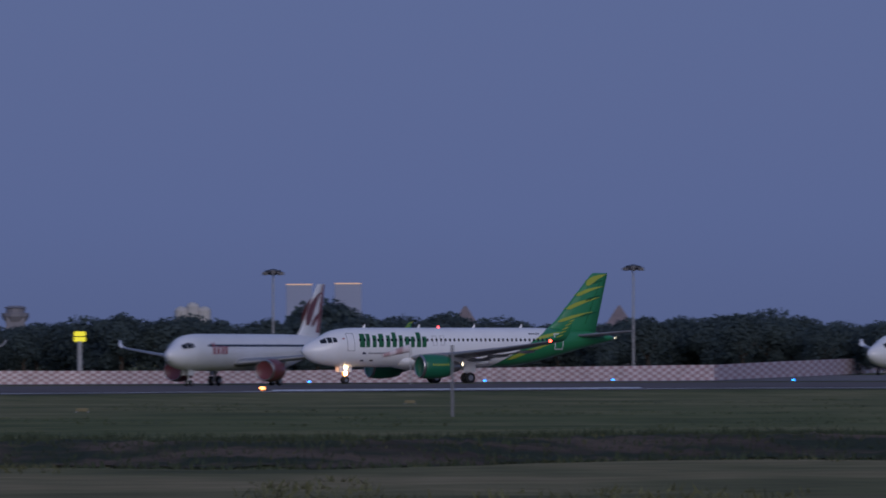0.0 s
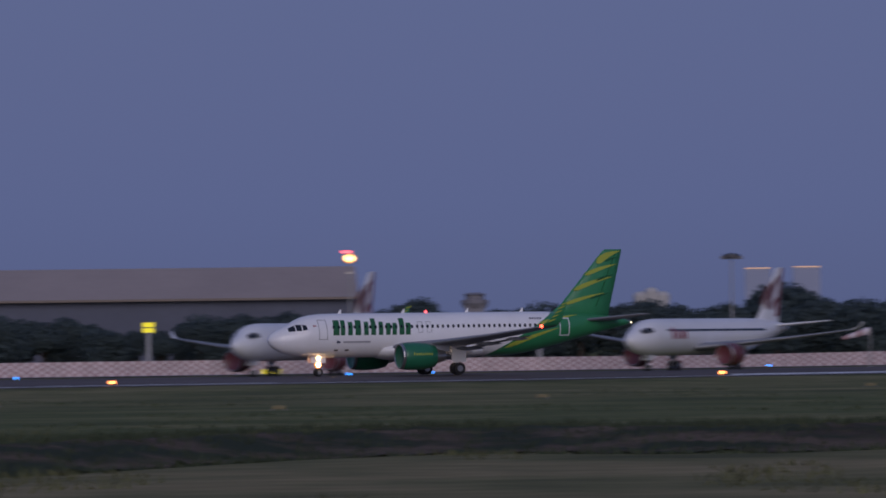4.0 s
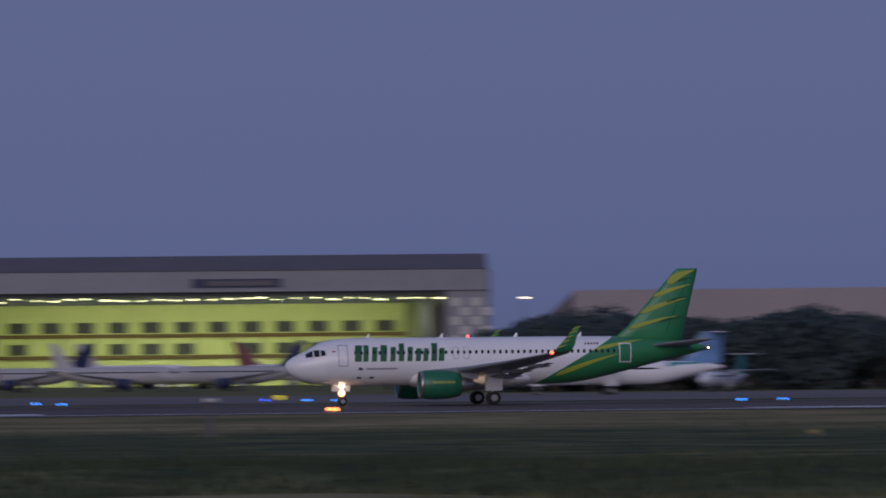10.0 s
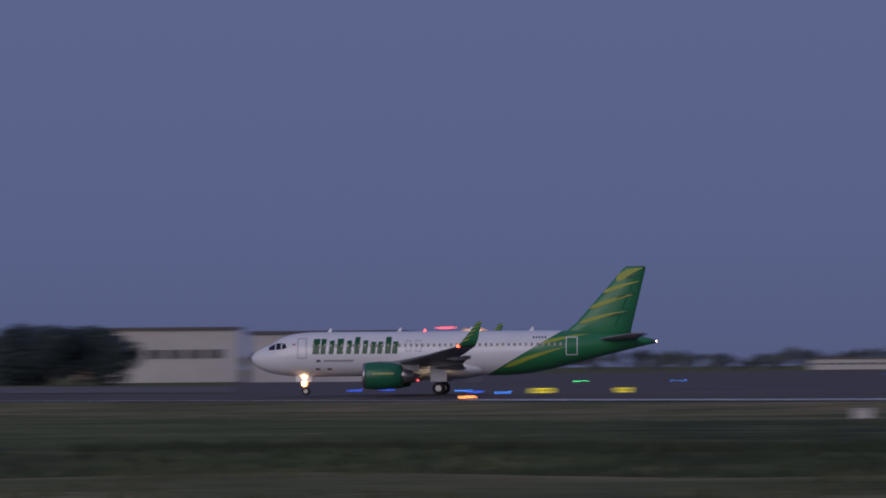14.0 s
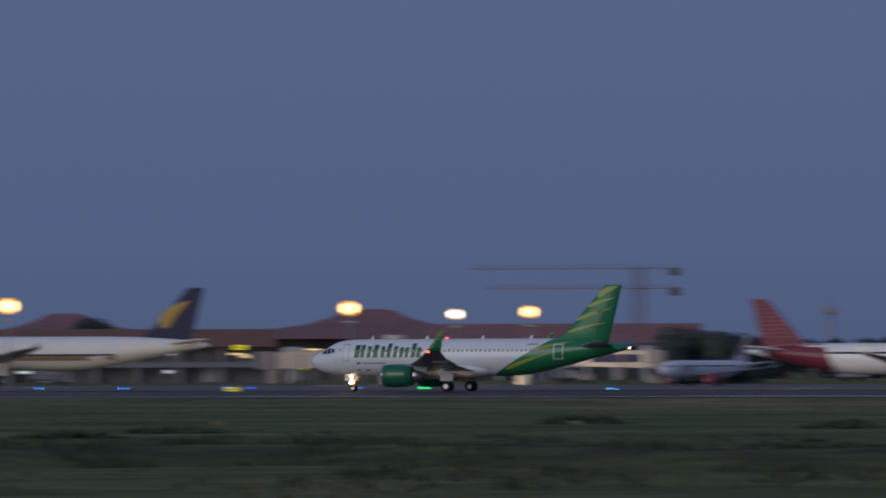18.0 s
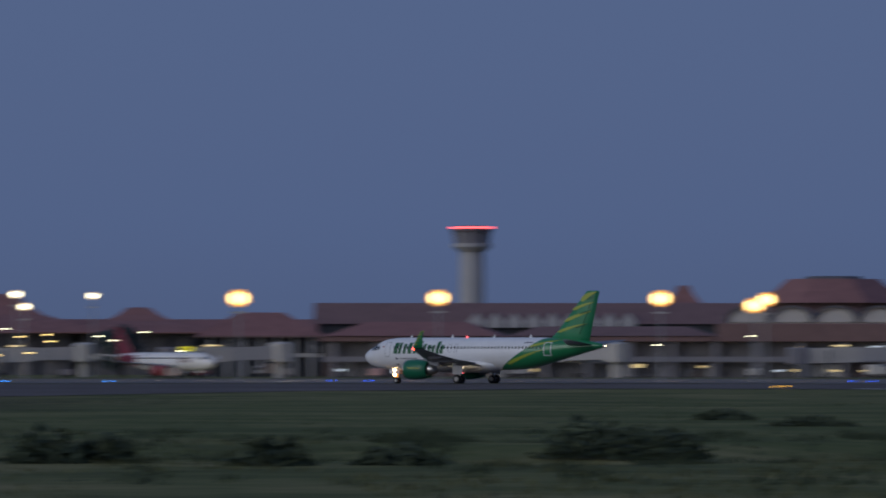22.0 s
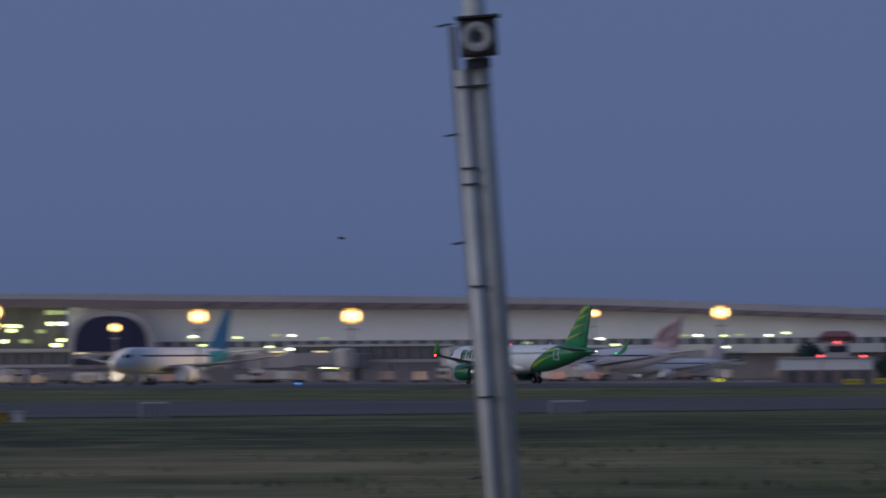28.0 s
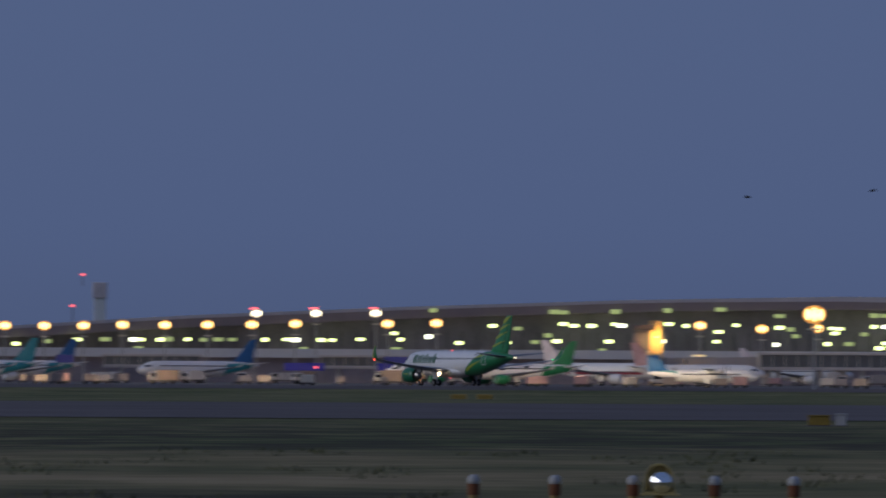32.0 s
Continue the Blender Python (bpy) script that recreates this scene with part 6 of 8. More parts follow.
t3_piece("hall_glass", M_HALLGLASS, -64.6, -56.15, 1402, 7.2, lambda b: t3_top(b) - 2.5, 30, "tall dark glass hall")
t3_piece("ground_floor", M_T3BASE, -64.6, -48.6, 1396, -0.5, 5.2, 36)
# arched gate of the terminal
m, ln = along(-56.12, 1392, -55.38, 1392)
ga = thing("arched_gate", m, "wide arched gate with pale surround and dark glass", "building")
bm = bmesh.new()
loft(bm, [[(ln / 2 + (ln / 2 + 1.1) * math.copysign(abs(math.cos(a)) ** 0.75, math.cos(a)), y, 7.0 + 9.0 * math.sin(a) ** 0.75) for a in [math.pi * k / 16 for k in range(17)]] for y in (0, 20)])
part("surround", bm, M_LIGHTWALL, ga, "pale arched surround")
bm = bmesh.new()
loft(bm, [[(ln / 2 + (ln / 2 - 0.8) * math.copysign(abs(math.cos(a)) ** 0.75, math.cos(a)), y, 7.0 + 7.9 * math.sin(a) ** 0.75) for a in [math.pi * k / 16 for k in range(17)]] for y in (-0.3, 0.5)])
part("glass", bm, M_NAVY, ga, "dark glass")
random.seed(11)
G_LIT = glow("lit_hall_window", (0.95, 1.0, 0.42), 3.0)
G_LITWHITE = glow("white_hall_lamp", (1.0, 0.94, 0.74), 4.0)
G_FAINT = glow("faint_hall_window", (0.70, 0.78, 0.32), 0.42)
LIT = [(-64.2, 8.0), (-63.64, 9.0), (-63.12, 9.1), (-63.05, 9.1), (-62.87, 9.1), (-62.62, 9.2), (-61.91, 9.2), (-61.71, 9.3), (-61.63, 9.2), (-61.39, 9.2), (-61.29, 9.2), (-61.03, 9.4), (-60.72, 10.8), (-60.66, 9.4), (-60.4, 10.1),
       (-60.12, 8.7), (-59.81, 12.6), (-59.68, 8.8), (-59.22, 9.2), (-58.74, 9.2), (-58.25, 9.3), (-57.75, 9.3), (-59.16, 13.1), (-59.06, 12.7), (-58.9, 12.7), (-58.69, 13.1), (-58.62, 12.8), (-58.19, 13.2), (-58.03, 12.8), (-57.73, 11.5)]
LIT2 = [(-57.57, 13.0), (-57.17, 12.5), (-57.2, 8.7), (-56.69, 12.4), (-56.62, 12.3), (-56.66, 11.3), (-56.73, 8.9), (-56.3, 12.8), (-56.2, 12.8), (-56.2, 9.1), (-56.25, 8.0), (-56.01, 6.2)]
FAINT = [(-63.91, 8.6), (-63.38, 9.1), (-62.79, 9.2), (-62.47, 9.1), (-62.34, 9.2), (-62.21, 9.2), (-60.36, 16.0), (-61.55, 7.1), (-63.07, 7.1), (-60.7, 7.2), (-61.0, 5.5), (-59.42, 9.0), (-59.24, 15.8), (-59.15, 15.7), (-58.68, 15.9),
         (-58.2, 16.2), (-57.71, 16.5), (-59.58, 12.0), (-58.8, 7.1), (-59.3, 10.5), (-57.07, 12.1), (-56.53, 8.9), (-56.35, 6.7), (-56.39, 11.1), (-56.3, 15.3), (-56.2, 15.3), (-57.17, 15.1), (-57.02, 10.6), (-55.0, 9.4)]
ml = mesh("hall_lamp", boxes((-0.8, 0.8, -0.3, 0.3, -0.36, 0.36), bevel=0.1), G_LIT)
mw = mesh("hall_lamp", boxes((-0.75, 0.75, -0.3, 0.3, -0.4, 0.4), bevel=0.1), G_LITWHITE)
mf = mesh("hall_lamp", boxes((-1.0, 1.0, -0.3, 0.3, -0.45, 0.45), bevel=0.1), G_FAINT)


def hall_lamp(me, b, z, label, d=1395.6):
    share("hall_lamp", me, t3, Matrix.Translation(polar(b, d, z)) @ pose(0, 0, 0, 0, 0, -b) @ Matrix.Diagonal((0.85 + 0.4 * random.random(), 1, 0.85 + 0.3 * random.random(), 1)), label)


for k, (b, z) in enumerate(LIT + LIT2):
    hall_lamp(mw if k % 6 == 2 else ml, b, z, "glowing hall lamp")
for b, z in FAINT:
    hall_lamp(mf, b, z, "faintly lit hall lamp")
for i, (b, z) in enumerate(((-54.99, 9.7), (-54.58, 9.4), (-54.23, 9.8), (-54.08, 9.8), (-54.90, 7.7), (-54.64, 5.7), (-54.10, 6.6), (-54.29, 7.3), (-53.78, 9.1), (-53.78, 2.6), (-53.68, 2.5), (-51.91, 7.8), (-51.24, 8.6), (-51.10, 7.2), (-50.46, 9.2), (-50.34, 9.2), (-50.11, 9.1), (-49.96, 9.2), (-50.09, 6.4), (-50.49, 5.5), (-50.37, 3.0), (-49.69, 9.1), (-49.53, 9.6))):
    share("hall_lamp", mw if i % 3 == 0 else ml if i % 3 == 1 else mf, t3, Matrix.Translation(polar(b, 1340 if z < 7 else 1391, z)) @ pose(0, 0, 0, 0, 0, -b) @ Matrix.Diagonal((0.85, 1, 0.55, 1)), "glowing lamp")
for b, z in ((-64.3, 11.7), (-63.94, 11.7), (-63.58, 11.8), (-63.22, 12.0), (-62.83, 12.0), (-62.44, 12.1), (-62.03, 12.2), (-61.63, 12.4), (-60.78, 12.5), (-60.33, 12.7), (-57.9, 12.5), (-57.33, 11.8), (-56.82, 12.0), (-55.71, 11.5)):
    mast_lamp(b, 1340, z, G_WARMLAMP, 2.1, "apron mast with warm glowing lamp")
for b, z in ((-61.99, 14.6), (-61.44, 14.7), (-60.89, 14.8)):
    mast_lamp(b, 1340, z, G_WHITELAMP, 1.9, "apron mast with white glowing lamp and red light", red=True)
# posts of the glass hall
me = mesh("hall_mullion", boxes((-0.18, 0.18, -0.25, 0.0, 7.2, 11.2)), M_GREYDARK)
for i in range(60):
    b = -64.4 + 8.2 * i / 59
    share("hall_mullion", me, t3, Matrix.Translation(polar(b, 1402, 0)) @ pose(0, 0, 0, 0, 0, -b))
m = facing(-63.43, 2500, -0.45)
ft = thing("far_tower", m, "distant pale tower with a pinkish cab and red lights", "tower")
part("shaft", boxes((-2.4, 2.4, 0, 5, 0, 31.0), bevel=0.2), M_T3WALL, ft)
part("cab", boxes((-2.9, 2.9, -0.6, 6.0, 31.0, 37.4), bevel=0.3), M_FWHITE, ft, "pale pinkish cab")
for x, z in ((-7.0, 40.2), (-11.0, 27.6)):
    part("red_light", boxes((x - 0.7, x + 0.7, 3, 3.5, z, z + 0.7)), G_REDSOFT, ft, "glowing red light")
part("aerial", tube(bmesh.new(), (-7, 3.2, 36), (-7, 3.2, 40.3), 0.2, 0.15, 6), M_STEEL, ft)
part("side_mast", tube(bmesh.new(), (-11, 3.2, 0), (-11, 3.2, 27.7), 0.4, 0.2, 6), M_STEEL, ft)



def corridor(b0, b1, d, z0, z1):
    m, ln = along(b0, d, b1, d)
    r = thing("boarding_corridor", m, "raised glazed boarding corridor on round columns", "corridor", "boarding corridors")
    part("deck", boxes((0, ln, 0, 4, z0, z0 + 0.7), bevel=0.05), M_PALEGREY, r)
    part("roof", boxes((-0.3, ln + 0.3, -0.4, 4.4, z1 - 0.5, z1), bevel=0.05), M_LIGHTWALL, r)
    part("glass_band", boxes((0.1, ln - 0.1, 0.1, 3.9, z0 + 0.7, z1 - 0.5)), M_CORRGLASS, r, "dull teal glass")
    me = mesh("mullion", boxes((-0.09, 0.09, -0.02, 0.1, z0 + 0.7, z1 - 0.5)), M_PALEGREY)
    n = max(2, int(ln / 2.6))
    for i in range(n + 1):
        share("mullion", me, r, Matrix.Translation((0.2 + (ln - 0.4) * i / n, 0, 0)))
    for i in range(max(2, int(ln / 9))):
        part("column", tube(bmesh.new(), (4 + i * 9, 2, -0.3), (4 + i * 9, 2, z0), 0.5, 0.5, 10), M_PALEGREY, r)


for b0, b1, d, z0, z1 in ((-57.35, -56.1, 1335, 3.4, 7.2), (-56.0, -54.7, 1345, 3.2, 6.4), (-54.1, -52.6, 1340, 4.0, 8.0), (-52.4, -51.2, 1345, 3.2, 6.2), (-50.9, -49.9, 1340, 3.0, 6.0), (-61.4, -60.4, 1350, 3.2, 6.2), (-63.4, -62.5, 1350, 3.2, 6.2)):
    corridor(b0, b1, d, z0, z1)

# stair pillar washed by a warm lamp
m = facing(-58.38, 1330, -0.45) @ Matrix.Diagonal((1.2, 1.2, 1.2, 1))
pi_ = thing("stair_pillar", m, "tall stair pillar with a tan face lit by a warm lamp", "building")
part("pillar", boxes((0.2, 2.6, -0.5, 2, 0, 11.6), bevel=0.05), mat("tan_plaster", (0.48, 0.36, 0.20), 0.8, 0, 0.12, 0.4), pi_, "tan face lit orange")
part("shaft", boxes((-2.6, -0.25, -0.2, 2.4, 0, 9.4), bevel=0.05), M_GREYWALL, pi_)
part("cap", boxes((-2.9, 1.2, -1.2, 2.8, 9.9, 10.8), bevel=0.1), M_GREYDARK, pi_)
part("lamp", boxes((1.3, 1.8, -1.1, -0.55, 8.5, 8.8), bevel=0.05), G_WARMLAMP, pi_, "small warm lamp")
ld = bpy.data.lights.new("pillar_lamp", 'POINT')
ld.energy, ld.color, ld.shadow_soft_size = 1500, (1.0, 0.50, 0.14), 0.2
new("pillar_lamp", ld).matrix_world = m.normalized() @ pose(1.9, -2.6, 10.0)

# red gate houses, low sheds and halls by the end of the new terminal
for b, w, h in ((-49.06, 5.6, 8.4), (-48.85, 3.6, 4.6)):
    m = facing(b, 1000, -0.45)
    r = thing("gate_house", m, "small red-roofed gate house with red lamps", "building", "gate houses")
    part("wall", boxes((-w / 2 + 0.8, w / 2 - 0.8, 0, 5, -0.2, h - 1.5)), M_LIGHTWALL, r)
    part("fascia", boxes((-w / 2, w / 2, -0.5, 5.4, h - 1.5, h - 0.9), bevel=0.05), M_DARKRED, r, "dark red fascia")
    bm = bmesh.new()
    hip_roof(bm, -w / 2 - 0.3, w / 2 + 0.3, -0.6, 5.6, h - 0.9, h, 1.2)
    part("roof", bm, M_TILE, r)
    part("window", boxes((-w / 2 + 1.2, w / 2 - 1.2, -0.06, 0.02, h - 3.4, h - 2.4)), M_WIN, r)
    part("red_lamp", boxes((-0.32, 0.32, -0.75, -0.55, h - 2.0, h - 1.7)), G_REDSOFT, r, "glowing red lamp")
for b, d, z in ((-49.21, 975, 3.9), (-48.82, 975, 3.8), (-47.91, 1100, 2.6)):
    r = thing("warning_lamp", facing(b, d, -0.45), "red warning lamp on a short post", "lamp", "red warning lamps")
    part("post", tube(bmesh.new(), (0, 0, 0), (0, 0, z + 0.3), 0.08, 0.06, 8), M_STEEL, r)
    part("lamp", boxes((-0.3, 0.3, -0.2, 0.2, z + 0.3, z + 0.65), bevel=0.08), G_REDSOFT, r, "glowing red lamp")
m, ln = along(-49.6, 980, -48.74, 980)
r = building("long_shed", "long low white shed with red-brown base", m, M_T3WALL, 0, ln, 0, 6, 4.0)
part("base", boxes((0, ln, -0.15, 0.02, 0, 2.2)), M_SHEDBASE, r, "red-brown base")
part("roof", boxes((-0.3, ln + 0.3, -0.3, 6.3, 4.0, 4.25)), M_PALEGREY, r)
for i in range(5):
    part("door", boxes((1.4 + i * 2.8, 3.0 + i * 2.8, -0.22, -0.14, 0, 2.0)), M_GREYDARK, r)
for b0, b1, d, z0, z1, mw_, lab in ((-48.5, -46.95, 1340, 7.6, 10.2, M_MAUVE, "long mauve-grey hall with a brown sheet roof"), (-46.8, -45.3, 1420, 7.4, 10.6, M_MAUVE, "long mauve-grey hall with a brown sheet roof")):
    m, ln = along(b0, d, b1, d)
    r = thing("apron_hall", m, lab, "building", "apron halls")
    part("wall", boxes((0, ln, 0, 22, -0.3, z0)), mw_, r)
    bm = bmesh.new()
    hip_roof(bm, -0.6, ln + 0.6, -1, 23, z0, z1, 3.0)
    part("roof", bm, M_HALLROOF, r, "brown sheet roof")
    me = mesh("wall_post", boxes((-0.2, 0.2, -0.2, 0.02, 0, z0 - 0.1)), M_PALEGREY)
    for i in range(10):
        share("wall_post", me, r, Matrix.Translation((1 + i * (ln - 2) / 9, 0, 0)))
    for i in range(4):
        part("door", boxes((3 + i * ln / 4.2, 7 + i * ln / 4.2, -0.1, 0.05, 0, 3.2)), M_GREYDARK, r, "dark doorway")
m, ln = along(-48.5, 1250, -47.72, 1250)
r = thing("canopy", m, "white flat canopy on posts above parked carts", "canopy")
part("roof", boxes((0, ln, 0, 8, 4.2, 5.4), bevel=0.05), M_T3WALL, r)
for i in range(6):
    part("post", tube(bmesh.new(), (0.5 + i * (ln - 1) / 5, 0.6, -0.3), (0.5 + i * (ln - 1) / 5, 0.6, 4.2), 0.14, 0.14, 8), M_STEEL, r)
part("back_wall", boxes((0, ln, 7.5, 7.8, -0.3, 4.2)), M_SHEDWALL, r, "dusky pink back wall")

# water tower, silos, far masts
m = facing(24.24, 1500, -0.45)
wt = thing("old_tower", m, "old square water tower with overhanging deck", "tower")
part("shaft", boxes((-2.3, 2.3, -2.3, 2.3, 0, 13), bevel=0.1), M_GREYWALL, wt)
bm = bmesh.new()
lathe_z(bm, [(12.0, 2.6), (13.2, 3.3), (14.0, 3.3), (14.1, 2.3), (15.2, 2.3), (15.3, 2.8), (15.8, 1.6)], (0, 0, 0), 10)
part("deck", bm, M_GREYWALL, wt)
for k in (-1, 0, 1):
    b = 25.87 + k * 0.105
    m = facing(b, 1500, -0.45)
    si = thing("silo", m, "pale round concrete silo", "silo", "silos")
    bm = bmesh.new()
    lathe_z(bm, [(0, 1.6), (14.6 if k else 15.6, 1.6), (15.2 if k else 16.2, 1.2), (15.6 if k else 16.6, 0.3)], (0, 0, 0), 14)
    part("drum", bm, M_LIGHTWALL, si)
for b, h, w in ((26.85, 19.6, 5.4), (27.3, 19.8, 5.6)):
    m = facing(b, 2600, -0.45)
    r = thing("tower_block", m, "hazy distant tower block", "building", "distant towers")
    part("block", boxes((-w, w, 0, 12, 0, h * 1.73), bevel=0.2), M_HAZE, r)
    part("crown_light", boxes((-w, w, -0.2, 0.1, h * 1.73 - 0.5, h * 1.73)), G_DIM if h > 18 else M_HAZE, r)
for b in (28.38, 29.80):
    m = facing(b, 1500, -0.45)
    r = thing("pointed_roof", m, "pointed dark roof among the trees", "building", "pointed roofs")
    bm = bmesh.new()
    hip_roof(bm, -3.6, 3.6, 0, 7.2, 10.5, 15.6, 3.4)
    part("roof", bm, M_HALLROOF, r)
    part("wall", boxes((-3, 3, 0.5, 6.5, 0, 10.5)), M_GREYWALL, r)


# ---- trees and bushes ----


def leaf_mat(name, colour, vary):
    """Leaves that let half of the light through."""
    m = mat(name, colour, 0.9, 0, vary, 0.12)
    n, l = m.node_tree.nodes, m.node_tree.links
    paint = n["Principled BSDF"].inputs["Base Color"].links[0].from_socket
    d, tr, mx = n.new("ShaderNodeBsdfDiffuse"), n.new("ShaderNodeBsdfTranslucent"), n.new("ShaderNodeMixShader")
    l.new(paint, d.inputs["Color"])
    l.new(paint, tr.inputs["Color"])
    mx.inputs[0].default_value = 0.4
    l.new(d.outputs[0], mx.inputs[1])
    l.new(tr.outputs[0], mx.inputs[2])
    l.new(mx.outputs[0], n["Material Output"].inputs["Surface"])
    n.remove(n["Principled BSDF"])
    return m


# leaf colour lightened and blued to carry the haze of distance
M_LEAVES = leaf_mat("haze_tinted_leaves", (0.098, 0.130, 0.136), 0.12)
M_BARK = mat("bark", (0.06, 0.045, 0.035), 0.9, 0, 0.3, 2)


def crown_mesh(seed, height, spread, leaves, low):
    """Leaf clumps on the shells of several lobes, uneven, with gaps."""
    rnd = random.Random(seed)
    lobes = []
    for k in range(7):
        a = rnd.random() * math.tau
        r = spread * (0.15 + 0.45 * rnd.random())
        lobes.append((Vector((r * math.cos(a), r * math.sin(a), low + (height - low) * (0.25 + 0.55 * rnd.random()))), spread * (0.32 + 0.25 * rnd.random())))
    lobes.append((Vector((0, 0, height - spread * 0.42)), spread * 0.5))
    verts, faces = [], []
    for i in range(leaves):
        c, r = lobes[i % len(lobes)]
        d = Vector((rnd.gauss(0, 1), rnd.gauss(0, 1), rnd.gauss(0.15, 0.8))).normalized()
        p = c + d * r * (0.55 + 0.5 * rnd.random())
        p.z = max(low * 0.8, p.z)
        s = spread * (0.03 + 0.04 * rnd.random())
        u = Vector((rnd.gauss(0, 1), rnd.gauss(0, 1), rnd.gauss(0, 1))).normalized()
        w = u.cross(d)
        if w.length < 0.1:
            continue
        w.normalize()
        n = len(verts)
        verts += [p - u * s, p - w * s * 0.7 + d * s * 0.3, p + u * s, p + w * s * 0.7 - d * s * 0.2]
        faces.append((n, n + 1, n + 2, n + 3))
    me = bpy.data.meshes.new("crown")
    me.from_pydata(verts, [], faces)
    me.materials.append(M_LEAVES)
    return me


def tree(seed, height, spread, leaves=620, low=0.28):
    root = thing("tree", pose(0, 0, 0), "dark broad-leaved tree at the edge of the airfield", "tree", "trees round the airfield")
    bm = bmesh.new()
    rnd = random.Random(seed * 3 + 1)
    top = height * 0.62
    tube(bm, (0, 0, -0.4), (0.1, 0, top * 0.55), height * 0.035, height * 0.025, 7)
    for k in range(5):
        a = k * 1.26 + rnd.random()
        tube(bm, (0.1, 0, top * (0.4 + 0.03 * k)), (spread * 0.5 * math.cos(a), spread * 0.5 * math.sin(a), top * (0.85 + 0.2 * rnd.random())), height * 0.018, height * 0.006, 5)
    part("trunk", bm, M_BARK, root)
    ob = new("crown", crown_mesh(seed, height, spread, leaves, height * low))
    ob.parent = root
    return root


KINDS = [tree(1, 10, 5.4, 6500, 0.06), tree(2, 11, 6.2, 6500, 0.06), tree(3, 8.5, 5.8, 6500, 0.04), tree(4, 11.5, 5.4, 6500, 0.12), tree(5, 7.5, 6.0, 6500, 0.03)]
random.seed(21)
PLACES = []


def grove(b0, b1, d, step, z_top_px, jitter=0.25, depth=60):
    """A belt of trees; z_top_px is the height of the belt's top in metres at that range."""
    b = b0
    while b < b1:
        h = z_top_px(b) if callable(z_top_px) else z_top_px
        PLACES.append((b, d + depth * random.random(), h * (0.92 + 0.14 * random.random())))
        b += step * (0.7 + 0.6 * random.random())


grove(23.4, 37, 1060, 0.17, lambda b: 9.4 + 0.7 * math.sin(b * 2.3))
grove(10.0, 18.6, 1000, 0.17, lambda b: 10.6 + 1.2 * math.sin(b * 1.7))
grove(18.3, 23.6, 1000, 0.19, lambda b: 7.4 + 1.2 * math.sin(b * 2.9))
grove(23.0, 37, 1350, 0.24, 10.2)
grove(2.2, 3.4, 1150, 0.13, lambda b: 15.2 - max(0.0, 2.72 - b) * 11 - max(0.0, b - 2.9) * 5)
grove(-18.75, -18.02, 1115, 0.1, lambda b: 9.6 - 6 * abs(b + 18.4), 0.25, 25)
grove(-17.8, -15.6, 1500, 0.16, lambda b: 9.5 + 1.0 * math.sin(b * 6.0))
grove(9.6, 10.8, 1010, 0.13, lambda b: 11.0 + 0.6 * math.sin(b * 5.0))
grove(10.0, 14.5, 1070, 0.2, lambda b: 12.2 + 0.7 * math.sin(b * 3.1))
grove(-9.4, -8.7, 1100, 0.2, 10.0)
grove(-48.55, -45.2, 1520, 0.2, lambda b: 11.0 + 1.4 * math.sin(b * 5.0))
grove(-10.4, -9.3, 1150, 0.25, 8.0)
for b, d, h in ((23.75, 1250, 12.5), (18.45, 1250, 10), (21.9, 1180, 12.0), (27.2, 1300, 13.5), (27.0, 1300, 14.0), (-37.75, 1290, 10.6), (-49.33, 1005, 6.6), (-48.6, 1030, 4.4), (-24.1, 1420, 14.2), (-18.1, 1180, 8.5), (-18.6, 1150, 7.5), (-18.2, 1150, 6.8), (-29.1, 1270, 6.5), (-45.6, 1600, 10)):
    PLACES.append((b, d, h))
for i, (b, d, h) in enumerate(PLACES):
    src = KINDS[i % 5]
    s = h / (10, 11, 8.5, 11.5, 7.5)[i % 5]
    p = polar(b, d, ground_z(b, d) - 0.1)
    t = copy_thing(src, pose(p.x, p.y, p.z, 0, 0, i * 77.0))
    t.scale = (s * 1.1, s * 1.1, s)
for k, src in enumerate(KINDS):
    p = polar(34.5 + 0.5 * k, 1120, -0.5)
    src.matrix_world = pose(p.x, p.y, p.z)

# far woods along the horizon, haze put into their blue-grey colour
M_FARWOOD = mat("far_woods", (0.090, 0.105, 0.120), 0.9, 0, 0.2, 0.01)
verts, faces = [], []
rnd = random.Random(5)
for i in range(7000):
    b = -72 + 112 * rnd.random()
    d = 2700 + 300 * rnd.random()
    env = 6 + 3.5 * noise.noise((b * 0.9, 0, 0)) + 3 * noise.noise((b * 4.1, 3, 0))
    p = polar(b, d, max(0.2, env * rnd.random() ** 0.6))
    s = 2.2 + 2.5 * rnd.random()
    u = Vector((rnd.gauss(0, 1), rnd.gauss(0, 1), 0)).normalized() * s
    w = Vector((rnd.gauss(0, 0.4), rnd.gauss(0, 0.4), 1)).normalized() * s * 0.8
    n = len(verts)
    verts += [p - u, p - w, p + u, p + w]
    faces.append((n, n + 1, n + 2, n + 3))
me = bpy.data.meshes.new("far_woods")
me.from_pydata(verts, [], faces)
me.materials.append(M_FARWOOD)
tagged(new("far_woods", me), "hazy belt of distant woods on the horizon", "woods", "", "stuff")

# ---- aircraft on the aprons ----
def at_stand(b, d, turn, size=1.0, stretch=1.0, z=-0.45):
    mid = 17.7 + 37.57 * (stretch - 1) * 0.45
    return facing(b, d, z, turn) @ Matrix.Translation((-mid * size, 0, 0))


